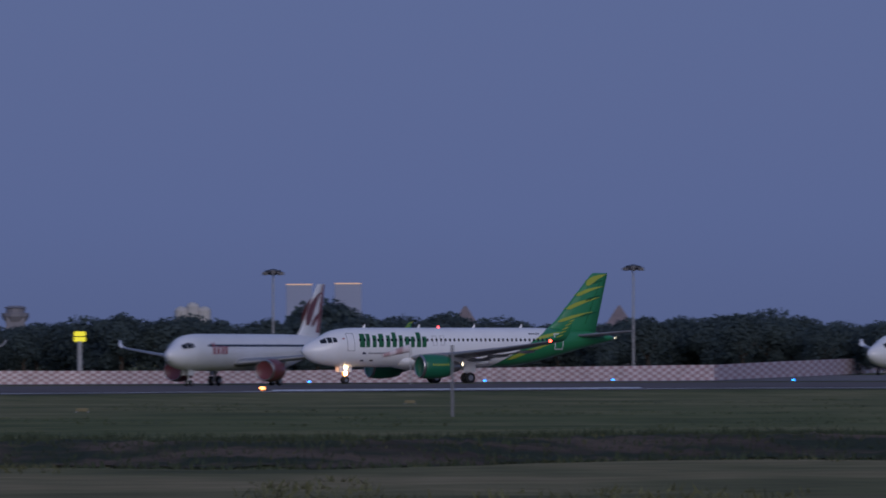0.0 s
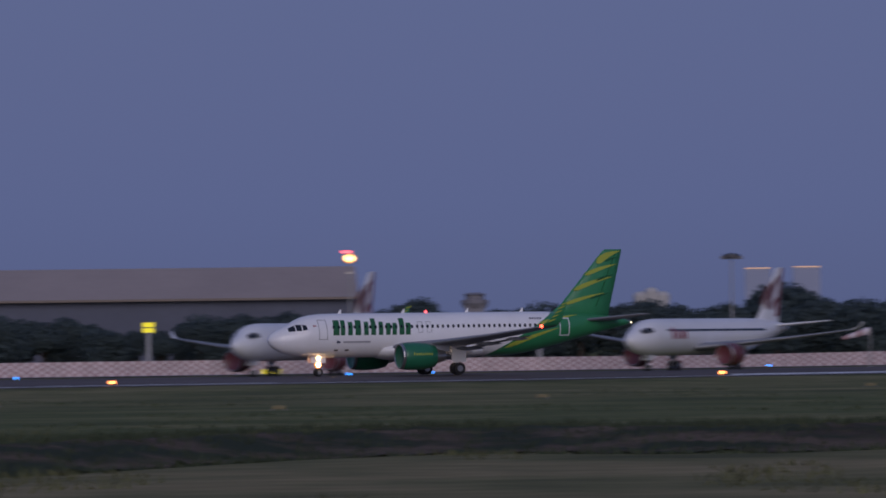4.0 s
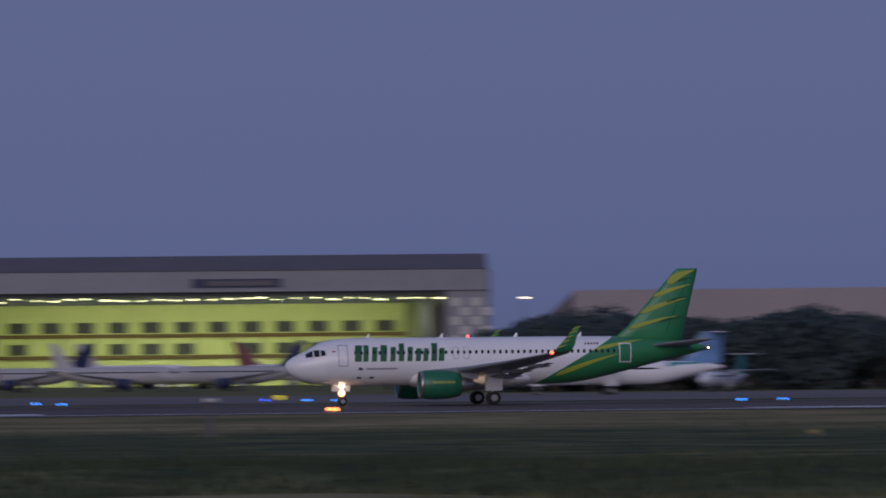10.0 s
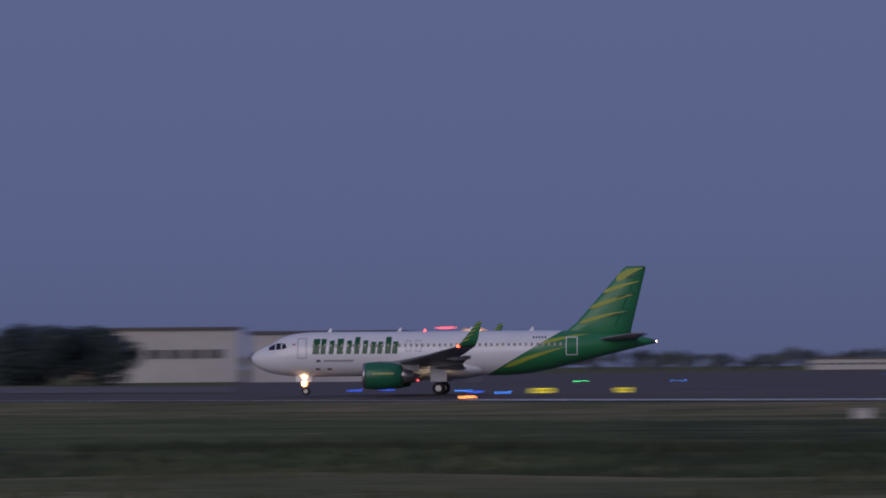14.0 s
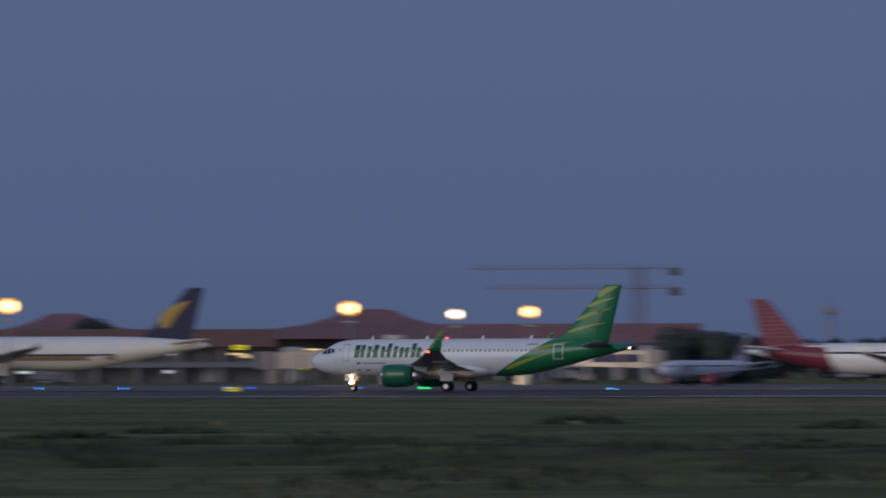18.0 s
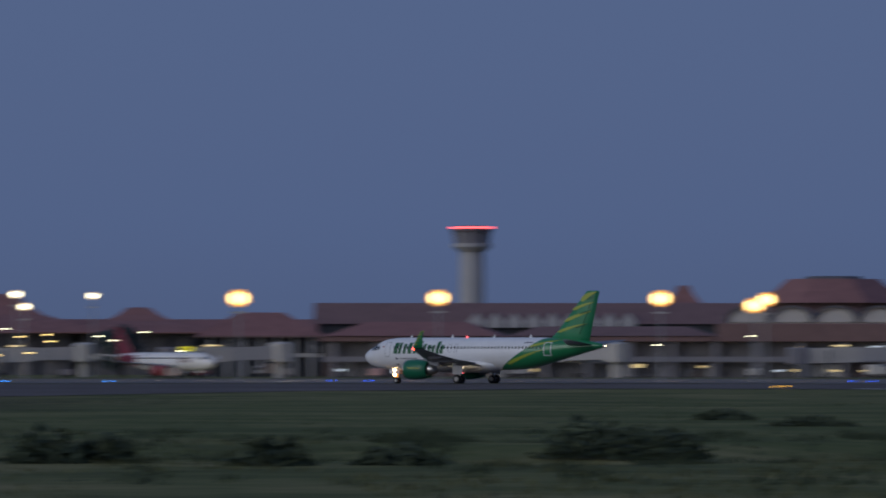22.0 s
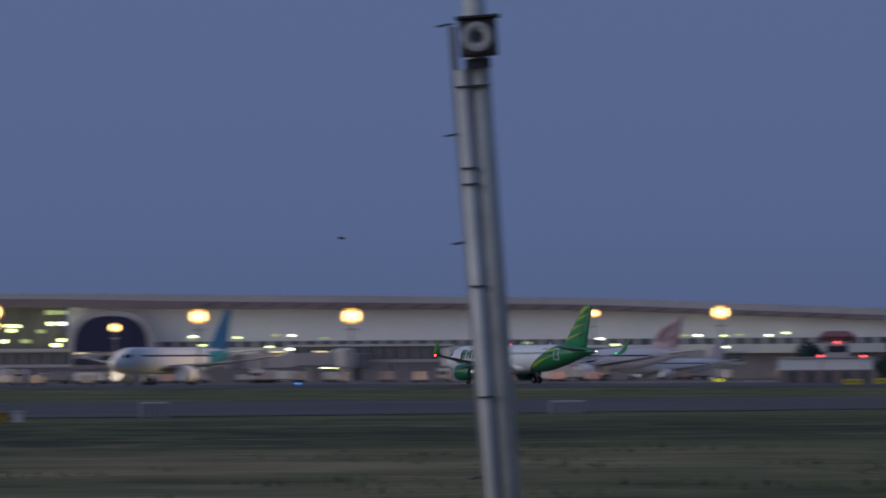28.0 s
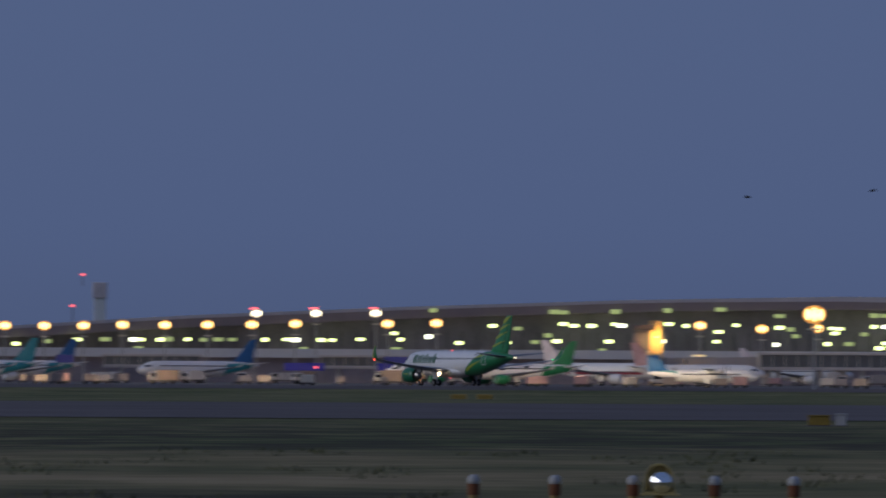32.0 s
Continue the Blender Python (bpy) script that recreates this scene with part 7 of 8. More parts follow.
M_FINBLUE = mat("pale_blue_fin", (0.12, 0.24, 0.46), 0.35, 0, 0.5, 0.25, 0, 1, 0.2)
LION = dict(fin=M_WHITE, rudder=M_DARKRED, engine_paint=M_DARKRED, title=M_RED)
parked_airliner("white airliner with red engine and dark red rudder, waiting", at_stand(26.35, 705, 64, 1.0, 1.1), 1.1, **LION)
parked_airliner("white airliner with red engine and dark red rudder, waiting", at_stand(22.66, 695, 67, 1.0, 1.1), 1.1, **LION)
parked_airliner("white airliner nose, waiting", at_stand(33.0, 720, 55, 1.0, 1.1), 1.1, **LION)
turboprop("white turboprop airliner with a blue and white fin", facing(10.87, 860, -0.45, 10) @ Matrix.Translation((-15.5, 0, 0)), M_FINBLUE, 1.0)
turboprop("teal and white turboprop seen from its nose", facing(11.82, 930, -0.45, 70) @ Matrix.Translation((-12.0, 0, 0)), M_TEAL, 0.66)
parked_airliner("white and blue airliner with blue fin", at_stand(11.3, 1500, 30), 1.0, fin=M_BLUE, engine_paint=M_WHITE, rear=M_TEAL)
parked_airliner("white airliner parked on the apron", at_stand(10.3, 1480, 165), 1.0, fin=M_WHITE, engine_paint=M_WHITE)
parked_airliner("white airliner by the open hangar", at_stand(9.1, 1600, 165), 1.0, fin=M_NAVY, engine_paint=M_WHITE)
parked_airliner("white airliner by the open hangar with dark fin", at_stand(7.9, 1620, 160), 1.0, 1.0, fin=M_DARKRED, engine_paint=M_NAVY)
parked_airliner("white airliner by the open hangar", at_stand(6.4, 1600, 150), 1.0, 1.0, fin=M_PALEGREY, engine_paint=M_NAVY)
red_one = parked_airliner("red and white airliner beside the trees", at_stand(4.2, 1120, 176), 1.0, 1.0, fin=M_RED, engine_paint=M_RED, rear=M_RED, title=M_WHITE, body=M_RED)
for side in (-1, 1):
    part("nose_paint", decal([((x, section(x)[1] + 0.12), (x, section(x)[0] - 0.12)) for x in (0.8, 1.6, 2.6, 3.8, 5.0, 6.2)], 0.03, 8, skin_y, side), M_WHITE, red_one, "white painted nose")
    part("white_band", decal([((x, 4.1), (x, 4.85)) for x in (6.3, 10, 14, 18, 22, 26)], 0.035, 3, skin_y, side), M_FWHITE, red_one, "pale band along the side")
for b, d, turn, fn in ((8.75, 1250, 160, M_PALEGREY), (7.25, 1230, 25, M_NAVY), (6.2, 1260, 150, M_PALEGREY), (5.3, 1280, 20, M_NAVY), (9.9, 1300, 170, M_WHITE)):
    parked_airliner("pale airliner parked before the hangar", at_stand(b, d, turn, 0.85), 1.0, 0.85, fin=fn, engine_paint=M_NAVY, body=M_PALEGREY)
M_MAROON = mat("maroon_paint", (0.165, 0.026, 0.050), 0.4, 0, 0.12, 0.6)
M_PINKRED = mat("pink_red_paint", (0.46, 0.07, 0.13), 0.4, 0, 0.1, 0.6)
M_FINPINK = mat("pale_pink_line", (0.25, 0.07, 0.10), 0.5, 0, 0.1, 0.6)
RW = dict(fin=M_MAROON, engine_paint=M_RED, title=M_DARKRED, rear=M_MAROON)
RW2 = dict(fin=M_WHITE, engine_paint=M_RED, title=M_RED)
RW3 = dict(fin=M_WHITE, rudder=M_FRED, engine_paint=M_RED, title=M_RED)
big_red = parked_airliner("white airliner with maroon hatched tail and pink engines on the apron", at_stand(-16.52, 900, 172, 1.10, 1.1), 1.1, 1.10, fin=M_MAROON, engine_paint=M_PINKRED, title=M_DARKRED, rear=M_MAROON)
for side in (-1, 1):
    for k in range(9):
        z = 6.7 + 0.53 * k
        x = 30.6 + 3.757 + (z - 6.6) * 0.88
        part("fin_stripe", decal([((x + 0.2, z), (x + 0.3, z + 0.16)), ((x + (4.4 - 0.36 * k), z - 0.15), (x + (4.4 - 0.36 * k), z + 0.02))], 0.03, 2, lambda x, z: 0.30 - max(0, (z - 6.6)) * 0.031, side), M_FINPINK, big_red, "pale pink hatch line")
parked_airliner("white airliner with blue fin and red titles on the apron", at_stand(-14.2, 1330, 150), 1.0, fin=M_BLUE, engine_paint=M_WHITE, title=M_RED)
parked_airliner("white airliner with red fin on the apron", at_stand(-13.5, 1350, 150), 1.0, fin=M_RED, engine_paint=M_RED, title=M_RED)
for b, d, turn in ((-15.75, 1400, 150), (-12.95, 1390, 155), (-12.2, 1400, 160), (-10.2, 1450, 165), (-8.9, 1450, 160)):
    parked_airliner("white airliner with red markings on the apron", at_stand(b, d, turn), 1.0, **RW3)
parked_airliner("small red and white airliner at the terminal", at_stand(-18.42, 1000, 55, 0.7), 1.0, 0.7, fin=M_FWHITE, rudder=M_FRED, engine_paint=M_RED, title=M_RED)
parked_airliner("white airliner nose at a gate", at_stand(-28.2, 1150, 60), 1.0, fin=M_GOLD, engine_paint=M_WHITE)
parked_airliner("white airliner at a gate with tan fin", at_stand(-29.0, 1150, 70, 0.9), 1.0, 0.9, fin=M_GOLD, engine_paint=M_WHITE)
parked_airliner("white airliner with red and orange tail at the terminal", at_stand(-37.35, 1200, 128, 0.85), 1.0, 0.85, **RW)
parked_airliner("white airliner with red tail on the apron", at_stand(-44.48, 1290, 155), 1.0, **RW)
parked_airliner("white airliner with red nose titles on the apron", at_stand(-43.77, 1250, 168, 0.92), 1.0, 0.92, **RW3)
parked_airliner("white airliner with large dark red tail", at_stand(-41.78, 1080, 150, 1.0, 1.05), 1.05, **RW)
parked_airliner("white airliner with red markings on the apron", at_stand(-41.55, 1290, 155), 1.0, **RW2)
parked_airliner("white airliner with faded red fin, nose on", at_stand(-39.7, 1250, 140), 1.0, fin=M_FRED, engine_paint=M_WHITE)
parked_airliner("white airliner with red markings on the apron", at_stand(-46.3, 1300, 160), 1.0, **RW3)
parked_airliner("white airliner with red markings on the apron", at_stand(-45.36, 1340, 160), 1.0, **RW3)
parked_airliner("white and teal airliner with blue fin at the new terminal", at_stand(-55.20, 1130, 60, 1.18), 1.0, 1.18, fin=M_BLUE, engine_paint=M_WHITE, rear=M_TEAL)
parked_airliner("large white airliner with red fin stripe", at_stand(-51.3, 1250, 30, 1.1), 1.0, 1.1, fin=M_FWHITE, rudder=M_FRED, engine_paint=M_WHITE)
parked_airliner("white and pink striped airliner at the new terminal", at_stand(-57.9, 1250, 170, 0.75), 1.0, 0.75, fin=M_FRED, engine_paint=M_WHITE, belly=M_RED)
parked_airliner("white airliner with pink striped side", at_stand(-58.75, 1280, 155, 0.8), 1.0, 0.8, fin=M_FWHITE, engine_paint=M_WHITE, belly=M_RED)
parked_airliner("white airliner with green tail", at_stand(-60.25, 1250, 25, 0.75), 1.0, 0.75, fin=M_GREEN, engine_paint=M_GREEN, rear=M_GREEN)
parked_airliner("white airliner with green tail", at_stand(-59.65, 1200, 25, 0.75), 1.0, 0.75, fin=M_GREEN, engine_paint=M_GREEN, rear=M_GREEN)
parked_airliner("white airliner with blue tail", at_stand(-62.55, 1330, 30, 0.8), 1.0, 0.8, fin=M_BLUE, engine_paint=M_WHITE, rear=M_TEAL)
parked_airliner("white airliner with blue tail", at_stand(-64.2, 1330, 30, 0.8), 1.0, 0.8, fin=M_BLUE, engine_paint=M_WHITE, rear=M_TEAL)
turboprop("small white airliner with a dark blue tail at the new terminal", facing(-57.95, 1170, -0.45, 172) @ Matrix.Translation((-12.0, 0, 0)), M_BLUE, 0.72)


def hoarding(b0, b1, d, z0, z1):
    m, ln = along(b0, d, b1, d)
    r = thing("hoarding", m, "long deep blue hoarding on posts beside the apron", "hoarding", "blue hoardings")
    part("panel", boxes((0, ln, 0, 0.3, z0, z1), bevel=0.04), M_HOARD, r, "deep blue panel")
    part("red_mark", boxes((ln * 0.76, ln * 0.83, -0.05, -0.004, z0 + 0.5, z1 - 0.65)), G_REDSOFT, r, "small red lit mark")
    for k in range(3):
        part("post", boxes((0.3 + (ln - 0.7) * k / 2, 0.5 + (ln - 0.7) * k / 2, 0.32, 0.5, -0.2, z1)), M_STEEL, r)


M_HOARD = mat("deep_blue_panel", (0.03, 0.035, 0.42), 0.5, 0, 0.15, 0.4)
for b0, b1 in ((-60.87, -60.28), (-61.73, -61.36)):
    hoarding(b0, b1, 1300, 2.8, 4.4)
taxiing = parked_airliner("large white wide-body airliner with navy and gold fin, taxiing", pose(0, 0, 0), 1.28, 1.53, fin=M_NAVY, engine_paint=M_WHITE, belly=mat("tan_cheat_line", (0.26, 0.20, 0.12), 0.4, 0, 0.1, 0.5), group="taxiing airliner")

sh_w = 37.57 * 0.28
for side in (-1, 1):
    part("fin_emblem", decal(leaf_pairs((31.6 + sh_w, 6.9), (35.0 + sh_w, 10.2), 1.7), 0.03, 2, lambda x, z: 0.30 - max(0, (z - 6.6)) * 0.031, side), M_GOLD, taxiing, "gold fin emblem")
# more aircraft crowding the stands of the new terminal
for b, d, turn, sz, fn, rr in ((-64.6, 1300, 25, 0.8, M_TEAL, M_TEAL), (-57.0, 1364, 165, 0.7, M_FWHITE, None), (-50.6, 1280, 35, 0.75, M_FWHITE, None)):
    parked_airliner("white airliner among others at the new terminal", at_stand(b, d, turn, sz), 1.0, sz, fin=fn, engine_paint=M_WHITE, rear=rr)


def baggage_cart(b, d, turn, mt, k):
    root = thing("baggage_cart", facing(b, d, -0.45, turn), "small covered baggage cart on the apron", "cart", "baggage carts")
    part("bed", boxes((0, 2.8, -0.7, 0.7, 0.45, 0.6)), M_DARKMETAL, root)
    part("load", boxes((0.1, 2.7, -0.65, 0.65, 0.6, 1.7 + 0.5 * k), bevel=0.1), mt, root, "covered load")
    for x in (0.5, 2.3):
        for sd in (-0.55, 0.55):
            part("wheel", lathe_y(x, sd), M_RUBBER, root)


def lathe_y(x, y, r=0.28):
    bm = bmesh.new()
    return loft(bm, [[(x + q * math.cos(k * math.tau / 10), y + o, r + q * math.sin(k * math.tau / 10)) for k in range(10)] for o, q in ((-0.1, r * 0.5), (-0.09, r), (0.09, r), (0.1, r * 0.5))])


M_TAN = mat("tan_canvas", (0.38, 0.32, 0.29), 0.8, 0, 0.2, 0.8)
rnd = random.Random(90)
for k in range(90):
    b = -64.4 + 14.5 * rnd.random() if k < 70 else -44.5 + 25 * rnd.random()
    baggage_cart(b, 1150 + 130 * rnd.random(), rnd.choice((0, 10, 170, 90)), rnd.choice((M_TAN, M_TAN, M_LIGHTWALL, M_GREYWALL, M_FRED)), rnd.random())

# ---- near things ----
M_SHEDWHITE = mat("shed_white", (0.62, 0.62, 0.64), 0.6, 0, 0.08, 0.8)
M_SHEDRED = mat("shed_red", (0.20, 0.07, 0.06), 0.6, 0, 0.1, 0.8)
m = facing(17.62, 412, -1.05, 0)
hut = thing("equipment_hut", m, "small hut in broad white and dark red stripes", "hut")
W = 5.9
n = 7
for i in range(n):
    x0 = -W / 2 + i * W / n
    part("stripe_panel", boxes((x0, x0 + W / n, -1.5, 1.5, 0, 2.85)), M_SHEDWHITE if i % 2 == 0 and i > 1 else (M_GREYWALL if i < 2 and i % 2 == 0 else M_SHEDRED), hut)
part("roof", boxes((-W / 2 - 0.15, W / 2 + 0.15, -1.7, 1.7, 2.85, 3.0), bevel=0.03), M_PALEGREY, hut)
part("door", boxes((-W / 2 + 1.0, -W / 2 + 1.9, -1.56, -1.505, 0.1, 2.1)), M_GREYDARK, hut)


def field_post(b, d, h, w, material, label, top=None):
    root = thing("field_post", facing(b, d, ground_z(b, d) - 0.05), label, "post", "field posts")
    part("post", tube(bmesh.new(), (0, 0, 0), (0, 0, h), w / 2, w / 2.4), material, root)
    if top:
        part("cap", boxes((-top / 2, top / 2, -0.25, 0.25, h - 0.02, h + 0.22), bevel=0.03), M_PALEGREY, root)
    return root


def field_box(b, d, w, h, material, label):
    root = thing("junction_box", facing(b, d, ground_z(b, d) - 0.05), label, "box", "field boxes")
    part("cabinet", boxes((-w / 2, w / 2, -0.4, 0.4, 0.1, h), bevel=0.04), material, root)
    part("lid", boxes((-w / 2 - 0.06, w / 2 + 0.06, -0.46, 0.46, h, h + 0.08), bevel=0.02), material, root)
    part("plinth", boxes((-w / 2 - 0.2, w / 2 + 0.2, -0.5, 0.5, 0, 0.12)), M_APRON, root)
    return root


def ribbed_cabinet(b, d, w, h):
    root = thing("equipment_cabinet", facing(b, d, ground_z(b, d) - 0.05), "pale grey ribbed equipment cabinet in the grass", "cabinet", "equipment cabinets")
    part("body", boxes((-w / 2, w / 2, -0.6, 0.6, 0, h), bevel=0.04), M_PALEGREY, root)
    k = 5
    for i in range(k):
        x = -w / 2 + (i + 0.5) * w / k
        part("panel", boxes((x - w / k * 0.42, x + w / k * 0.42, -0.66, -0.6, 0.1, h - 0.1), bevel=0.02), M_GREYWALL, root)


field_post(28.26, 395, 4.6, 0.2, M_STEEL, "grey post with a windsock ring, in the grass")
for b, d, w, h in ((14.2, 372, 0.75, 1.3),):
    field_box(b, d, w, h, M_PALEGREY, "pale grey junction box on a slab")
field_post(14.57, 372, 2.1, 0.5, M_OFFICE, "thick grey post with flat cap", 1.0)
field_post(13.73, 376, 2.1, 0.5, M_OFFICE, "thick grey post with flat cap", 1.0)
field_post(7.05, 380, 2.2, 0.42, M_GREYDARK, "thick grey post with flat cap", 0.9)
field_box(0.45, 400, 1.6, 0.8, M_SHEDRED, "low red box in the grass")
field_box(-1.72, 405, 1.3, 0.7, M_LIGHTWALL, "low white box in the grass")
for b, d, w, h in ((-40.76, 560, 3.2, 1.15), (-51.55, 480, 2.7, 1.1), (-55.35, 470, 2.2, 1.25)):
    ribbed_cabinet(b, d, w, h)
field_box(-56.6, 430, 0.7, 0.85, M_LIGHTWALL, "white box with a thin mast")
field_box(-56.8, 430, 1.5, 0.75, M_DULLYELLOW, "dull orange cabinet in the grass")
M_SIGNYEL = mat("sign_yellow", (0.62, 0.52, 0.07), 0.5, 0, 0.1, 0.6)
for b in (-48.92, -48.64):
    yellow_sign(b, 860, 0.15, 2.6, 0.75, "unlit dull yellow taxiway sign", M_SIGNYEL)
for b in (-60.12, -59.88):
    yellow_sign(b, 760, 0.15, 1.9, 0.6, "unlit dull yellow taxiway sign", M_GOLD)
# bearing, range and width of the lit signs along the taxiways
for b, d, w in ((22.36, 725, 2.2), (18.92, 645, 2.4), (7.68, 760, 0.9), (4.48, 664, 1.3), (-3.92, 653, 1.3), (-4.67, 654, 2.0), (-10.75, 771, 2.6), (-11.05, 768, 2.6), (-22.77, 800, 1.4), (-26.5, 900, 1.6), (-29.63, 850, 1.8), (-40.53, 900, 2.2), (-43.68, 930, 2.0), (-45.97, 960, 1.6), (-50.15, 1090, 1.6)):
    yellow_sign(b, d, 0.15, w, 0.5)
G_DEEPBLUE = glow("taxiway_deep_blue", (0.02, 0.11, 1.0), 4.5)
G_CYAN = glow("taxiway_cyan", (0.05, 0.50, 1.0), 5)
BLUE = [(33.4, 760), (31.4, 740), (29.74, 760), (28.56, 740), (26.94, 720), (23.83, 650), (23.07, 640), (20.01, 639), (19.75, 633), (19.45, 629), (16.22, 640), (15.78, 650), (15.44, 650), (12.32, 605), (11.94, 603), (8.21, 671),
        (7.94, 678), (5.68, 636), (5.44, 655), (2.65, 798), (2.22, 636), (2.15, 813), (1.93, 685), (1.78, 783), (1.21, 760), (0.95, 806), (0.8, 905), (0.33, 955), (0.05, 955), (-3.41, 976), (-5.03, 616), (-5.4, 668),
        (-21.62, 840), (-22.82, 850), (-23.77, 850), (-24.55, 860), (-25.34, 860), (-26.16, 840), (-27.33, 800), (-28.36, 832), (-28.57, 900), (-28.76, 890), (-29.16, 900), (-29.61, 900), (-29.98, 920), (-37.87, 900),
        (-38.83, 900), (-41.41, 930), (-41.96, 930), (-42.47, 930), (-44.8, 950), (-44.99, 950), (-54.03, 1060)]
DEEP = [(15.0, 650), (7.55, 688), (0.09, 1500), (0.22, 1400), (0.27, 1197), (0.4, 1068), (-0.77, 1500), (-1.03, 1450), (-0.87, 1087), (-1.19, 1394), (-1.45, 1414), (-5.29, 639), (-22.6, 850), (-30.85, 920), (-31.02, 920), (-35.48, 930), (-35.82, 930), (-6.1, 700), (-6.4, 690)]
for rows, lit in ((BLUE, G_BLUE), (DEEP, G_DEEPBLUE), ([(2.94, 660), (2.77, 637), (1.52, 771), (-19.27, 780)], G_CYAN)):
    for b, d in rows:
        far_light(b, d, lit, "glowing blue taxiway edge light", "taxiway_light", "blue taxiway lights", 0.45)
for b, d in ((-0.23, 842), (-4.31, 985), (-21.0, 830)):
    far_light(b, d, G_GREENL, "glowing green taxiway light", "taxiway_light", "green taxiway lights", 0.8)
G_GUARD = glow("guard_amber", (1.0, 0.50, 0.04), 2.5)
for b in (-31.64, -31.74):
    far_light(b, 735, G_GUARD, "glowing amber guard light", "guard_light", "amber guard lights", 0.35)

# lattice radio mast
m = facing(18.27, 760, -0.45)
rm = thing("radio_mast", m, "thin red and white lattice radio mast", "mast")
seg_h, n = 2.3, 10
for k in range(n):
    h0, h1 = k * seg_h, (k + 1) * seg_h
    w0, w1 = 0.85 - 0.045 * k, 0.85 - 0.045 * (k + 1)
    cs = [(-1, -1), (1, -1), (1, 1), (-1, 1)]
    sec = M_SHEDRED if k % 2 else M_PALEGREY
    for i, (cx, cy) in enumerate(cs):
        nx, ny = cs[(i + 1) % 4]
        part("leg", tube(bmesh.new(), (cx * w0, cy * w0, h0), (cx * w1, cy * w1, h1), 0.07, seg=5), sec, rm)
        part("diagonal", tube(bmesh.new(), (cx * w0, cy * w0, h0), (nx * w1, ny * w1, h1), 0.04, seg=4), sec, rm)
        part("girt", tube(bmesh.new(), (cx * w1, cy * w1, h1), (nx * w1, ny * w1, h1), 0.04, seg=4), sec, rm)
part("aerial_box", boxes((-0.3, 1.1, -0.6, 0.6, 16.2, 17.4), bevel=0.05), M_SHEDRED, rm)
part("aerial_box", boxes((-0.3, 1.0, -0.6, 0.6, 9.6, 10.6), bevel=0.05), M_SHEDRED, rm)
part("equipment_cabin", boxes((-4.6, -1.6, -1, 1, 0, 2.6), bevel=0.03), M_GREYWALL, rm)

# tower crane
m = facing(-19.02, 1500, -0.45)
# crane paint greyed to stand for the haze of distance
M_CRANE = mat("hazed_crane_paint", (0.30, 0.21, 0.20), 0.7, 0, 0.15, 0.5)
cr = thing("tower_crane", m, "orange tower crane with a long jib", "crane")
for k in range(9):
    bm = bmesh.new()
    for cx, cy in ((-1, -1), (1, -1), (1, 1), (-1, 1)):
        tube(bm, (cx * 1.3, cy * 1.3, k * 3), (cx * 1.3, cy * 1.3, k * 3 + 3), 0.24, seg=4)
    tube(bm, (-1, -1, k * 3), (1, -1, k * 3 + 3), 0.12, seg=4)
    tube(bm, (1, -1, k * 3), (-1, -1, k * 3 + 3), 0.12, seg=4)
    part("mast_section", bm, M_CRANE, cr)
for z, x0, x1 in ((26.6, -41, 10), (21.8, -37, 10)):
    bm = bmesh.new()
    box(bm, x0, x1, -0.5, -0.3, z, z + 0.2)
    box(bm, x0, x1, 0.3, 0.5, z, z + 0.2)
    for i in range(20):
        xx = x0 + i * (x1 - x0) / 20
        tube(bm, (xx, 0, z + 0.15), (xx + (x1 - x0) / 40, 0, z + 1.2), 0.07, seg=4)
        tube(bm, (xx + (x1 - x0) / 40, 0, z + 1.2), (xx + (x1 - x0) / 20, 0, z + 0.15), 0.07, seg=4)
    part("jib", bm, M_CRANE, cr, "long jib")
    part("counterweight", boxes((7.5, 10, -0.8, 0.8, z - 1.6, z + 0.3)), M_GREYDARK, cr)

M_SPEAKER = mat("brown_speaker_box", (0.055, 0.045, 0.045), 0.6, 0, 0.2, 5)
M_POLENEAR = mat("weathered_zinc", (0.52, 0.51, 0.49), 0.6, 0.1, 0.2, 3)
M_PALEPIPE = mat("pale_conduit", (0.58, 0.57, 0.56), 0.5, 0.1, 0.15, 3)
# leaning steel pole with loudspeaker, near the tripod
m = facing(-52.02, 70, -1.3)
lp = thing("siren_pole", m @ pose(0, 0, 0, 0, -3.8, 0), "leaning grey steel pole with a horn loudspeaker and a cable pipe", "pole")
part("pole", tube(bmesh.new(), (0.10, 0, -0.3), (0.10, 0, 10.5), 0.125, 0.125, 18), M_POLENEAR, lp, smooth=True)
part("pipe", tube(bmesh.new(), (-0.085, -0.08, -0.3), (-0.085, -0.08, 7.45), 0.08, 0.08, 14), M_PALEPIPE, lp, "pale cable pipe", smooth=True)
part("pipe", tube(bmesh.new(), (-0.17, 0.0, -0.3), (-0.17, 0.0, 7.95), 0.04, 0.04, 8), M_STEEL, lp, smooth=True)
for z, x0, x1 in ((1.2, -0.17, 0.0), (2.5, -0.17, 0.22), (3.75, -0.17, 0.0), (5.0, -0.17, 0.0), (6.15, -0.17, 0.0), (6.33, -0.17, 0.0), (7.25, -0.17, 0.22)):
    part("clamp", boxes((x0, x1, -0.175, -0.10, z, z + 0.018)), M_DARKMETAL, lp)
for z in (1.6, 2.85, 4.1, 5.5, 6.72, 7.96):
    part("step_bolt", tube(bmesh.new(), (-0.34, -0.02, z), (-0.15, -0.02, z + 0.02), 0.014, seg=6), M_DARKMETAL, lp)
horn = part("loudspeaker", boxes((-0.09, 0.33, -0.5, -0.14, 7.58, 8.0), bevel=0.02), M_SPEAKER, lp, "square brown loudspeaker")
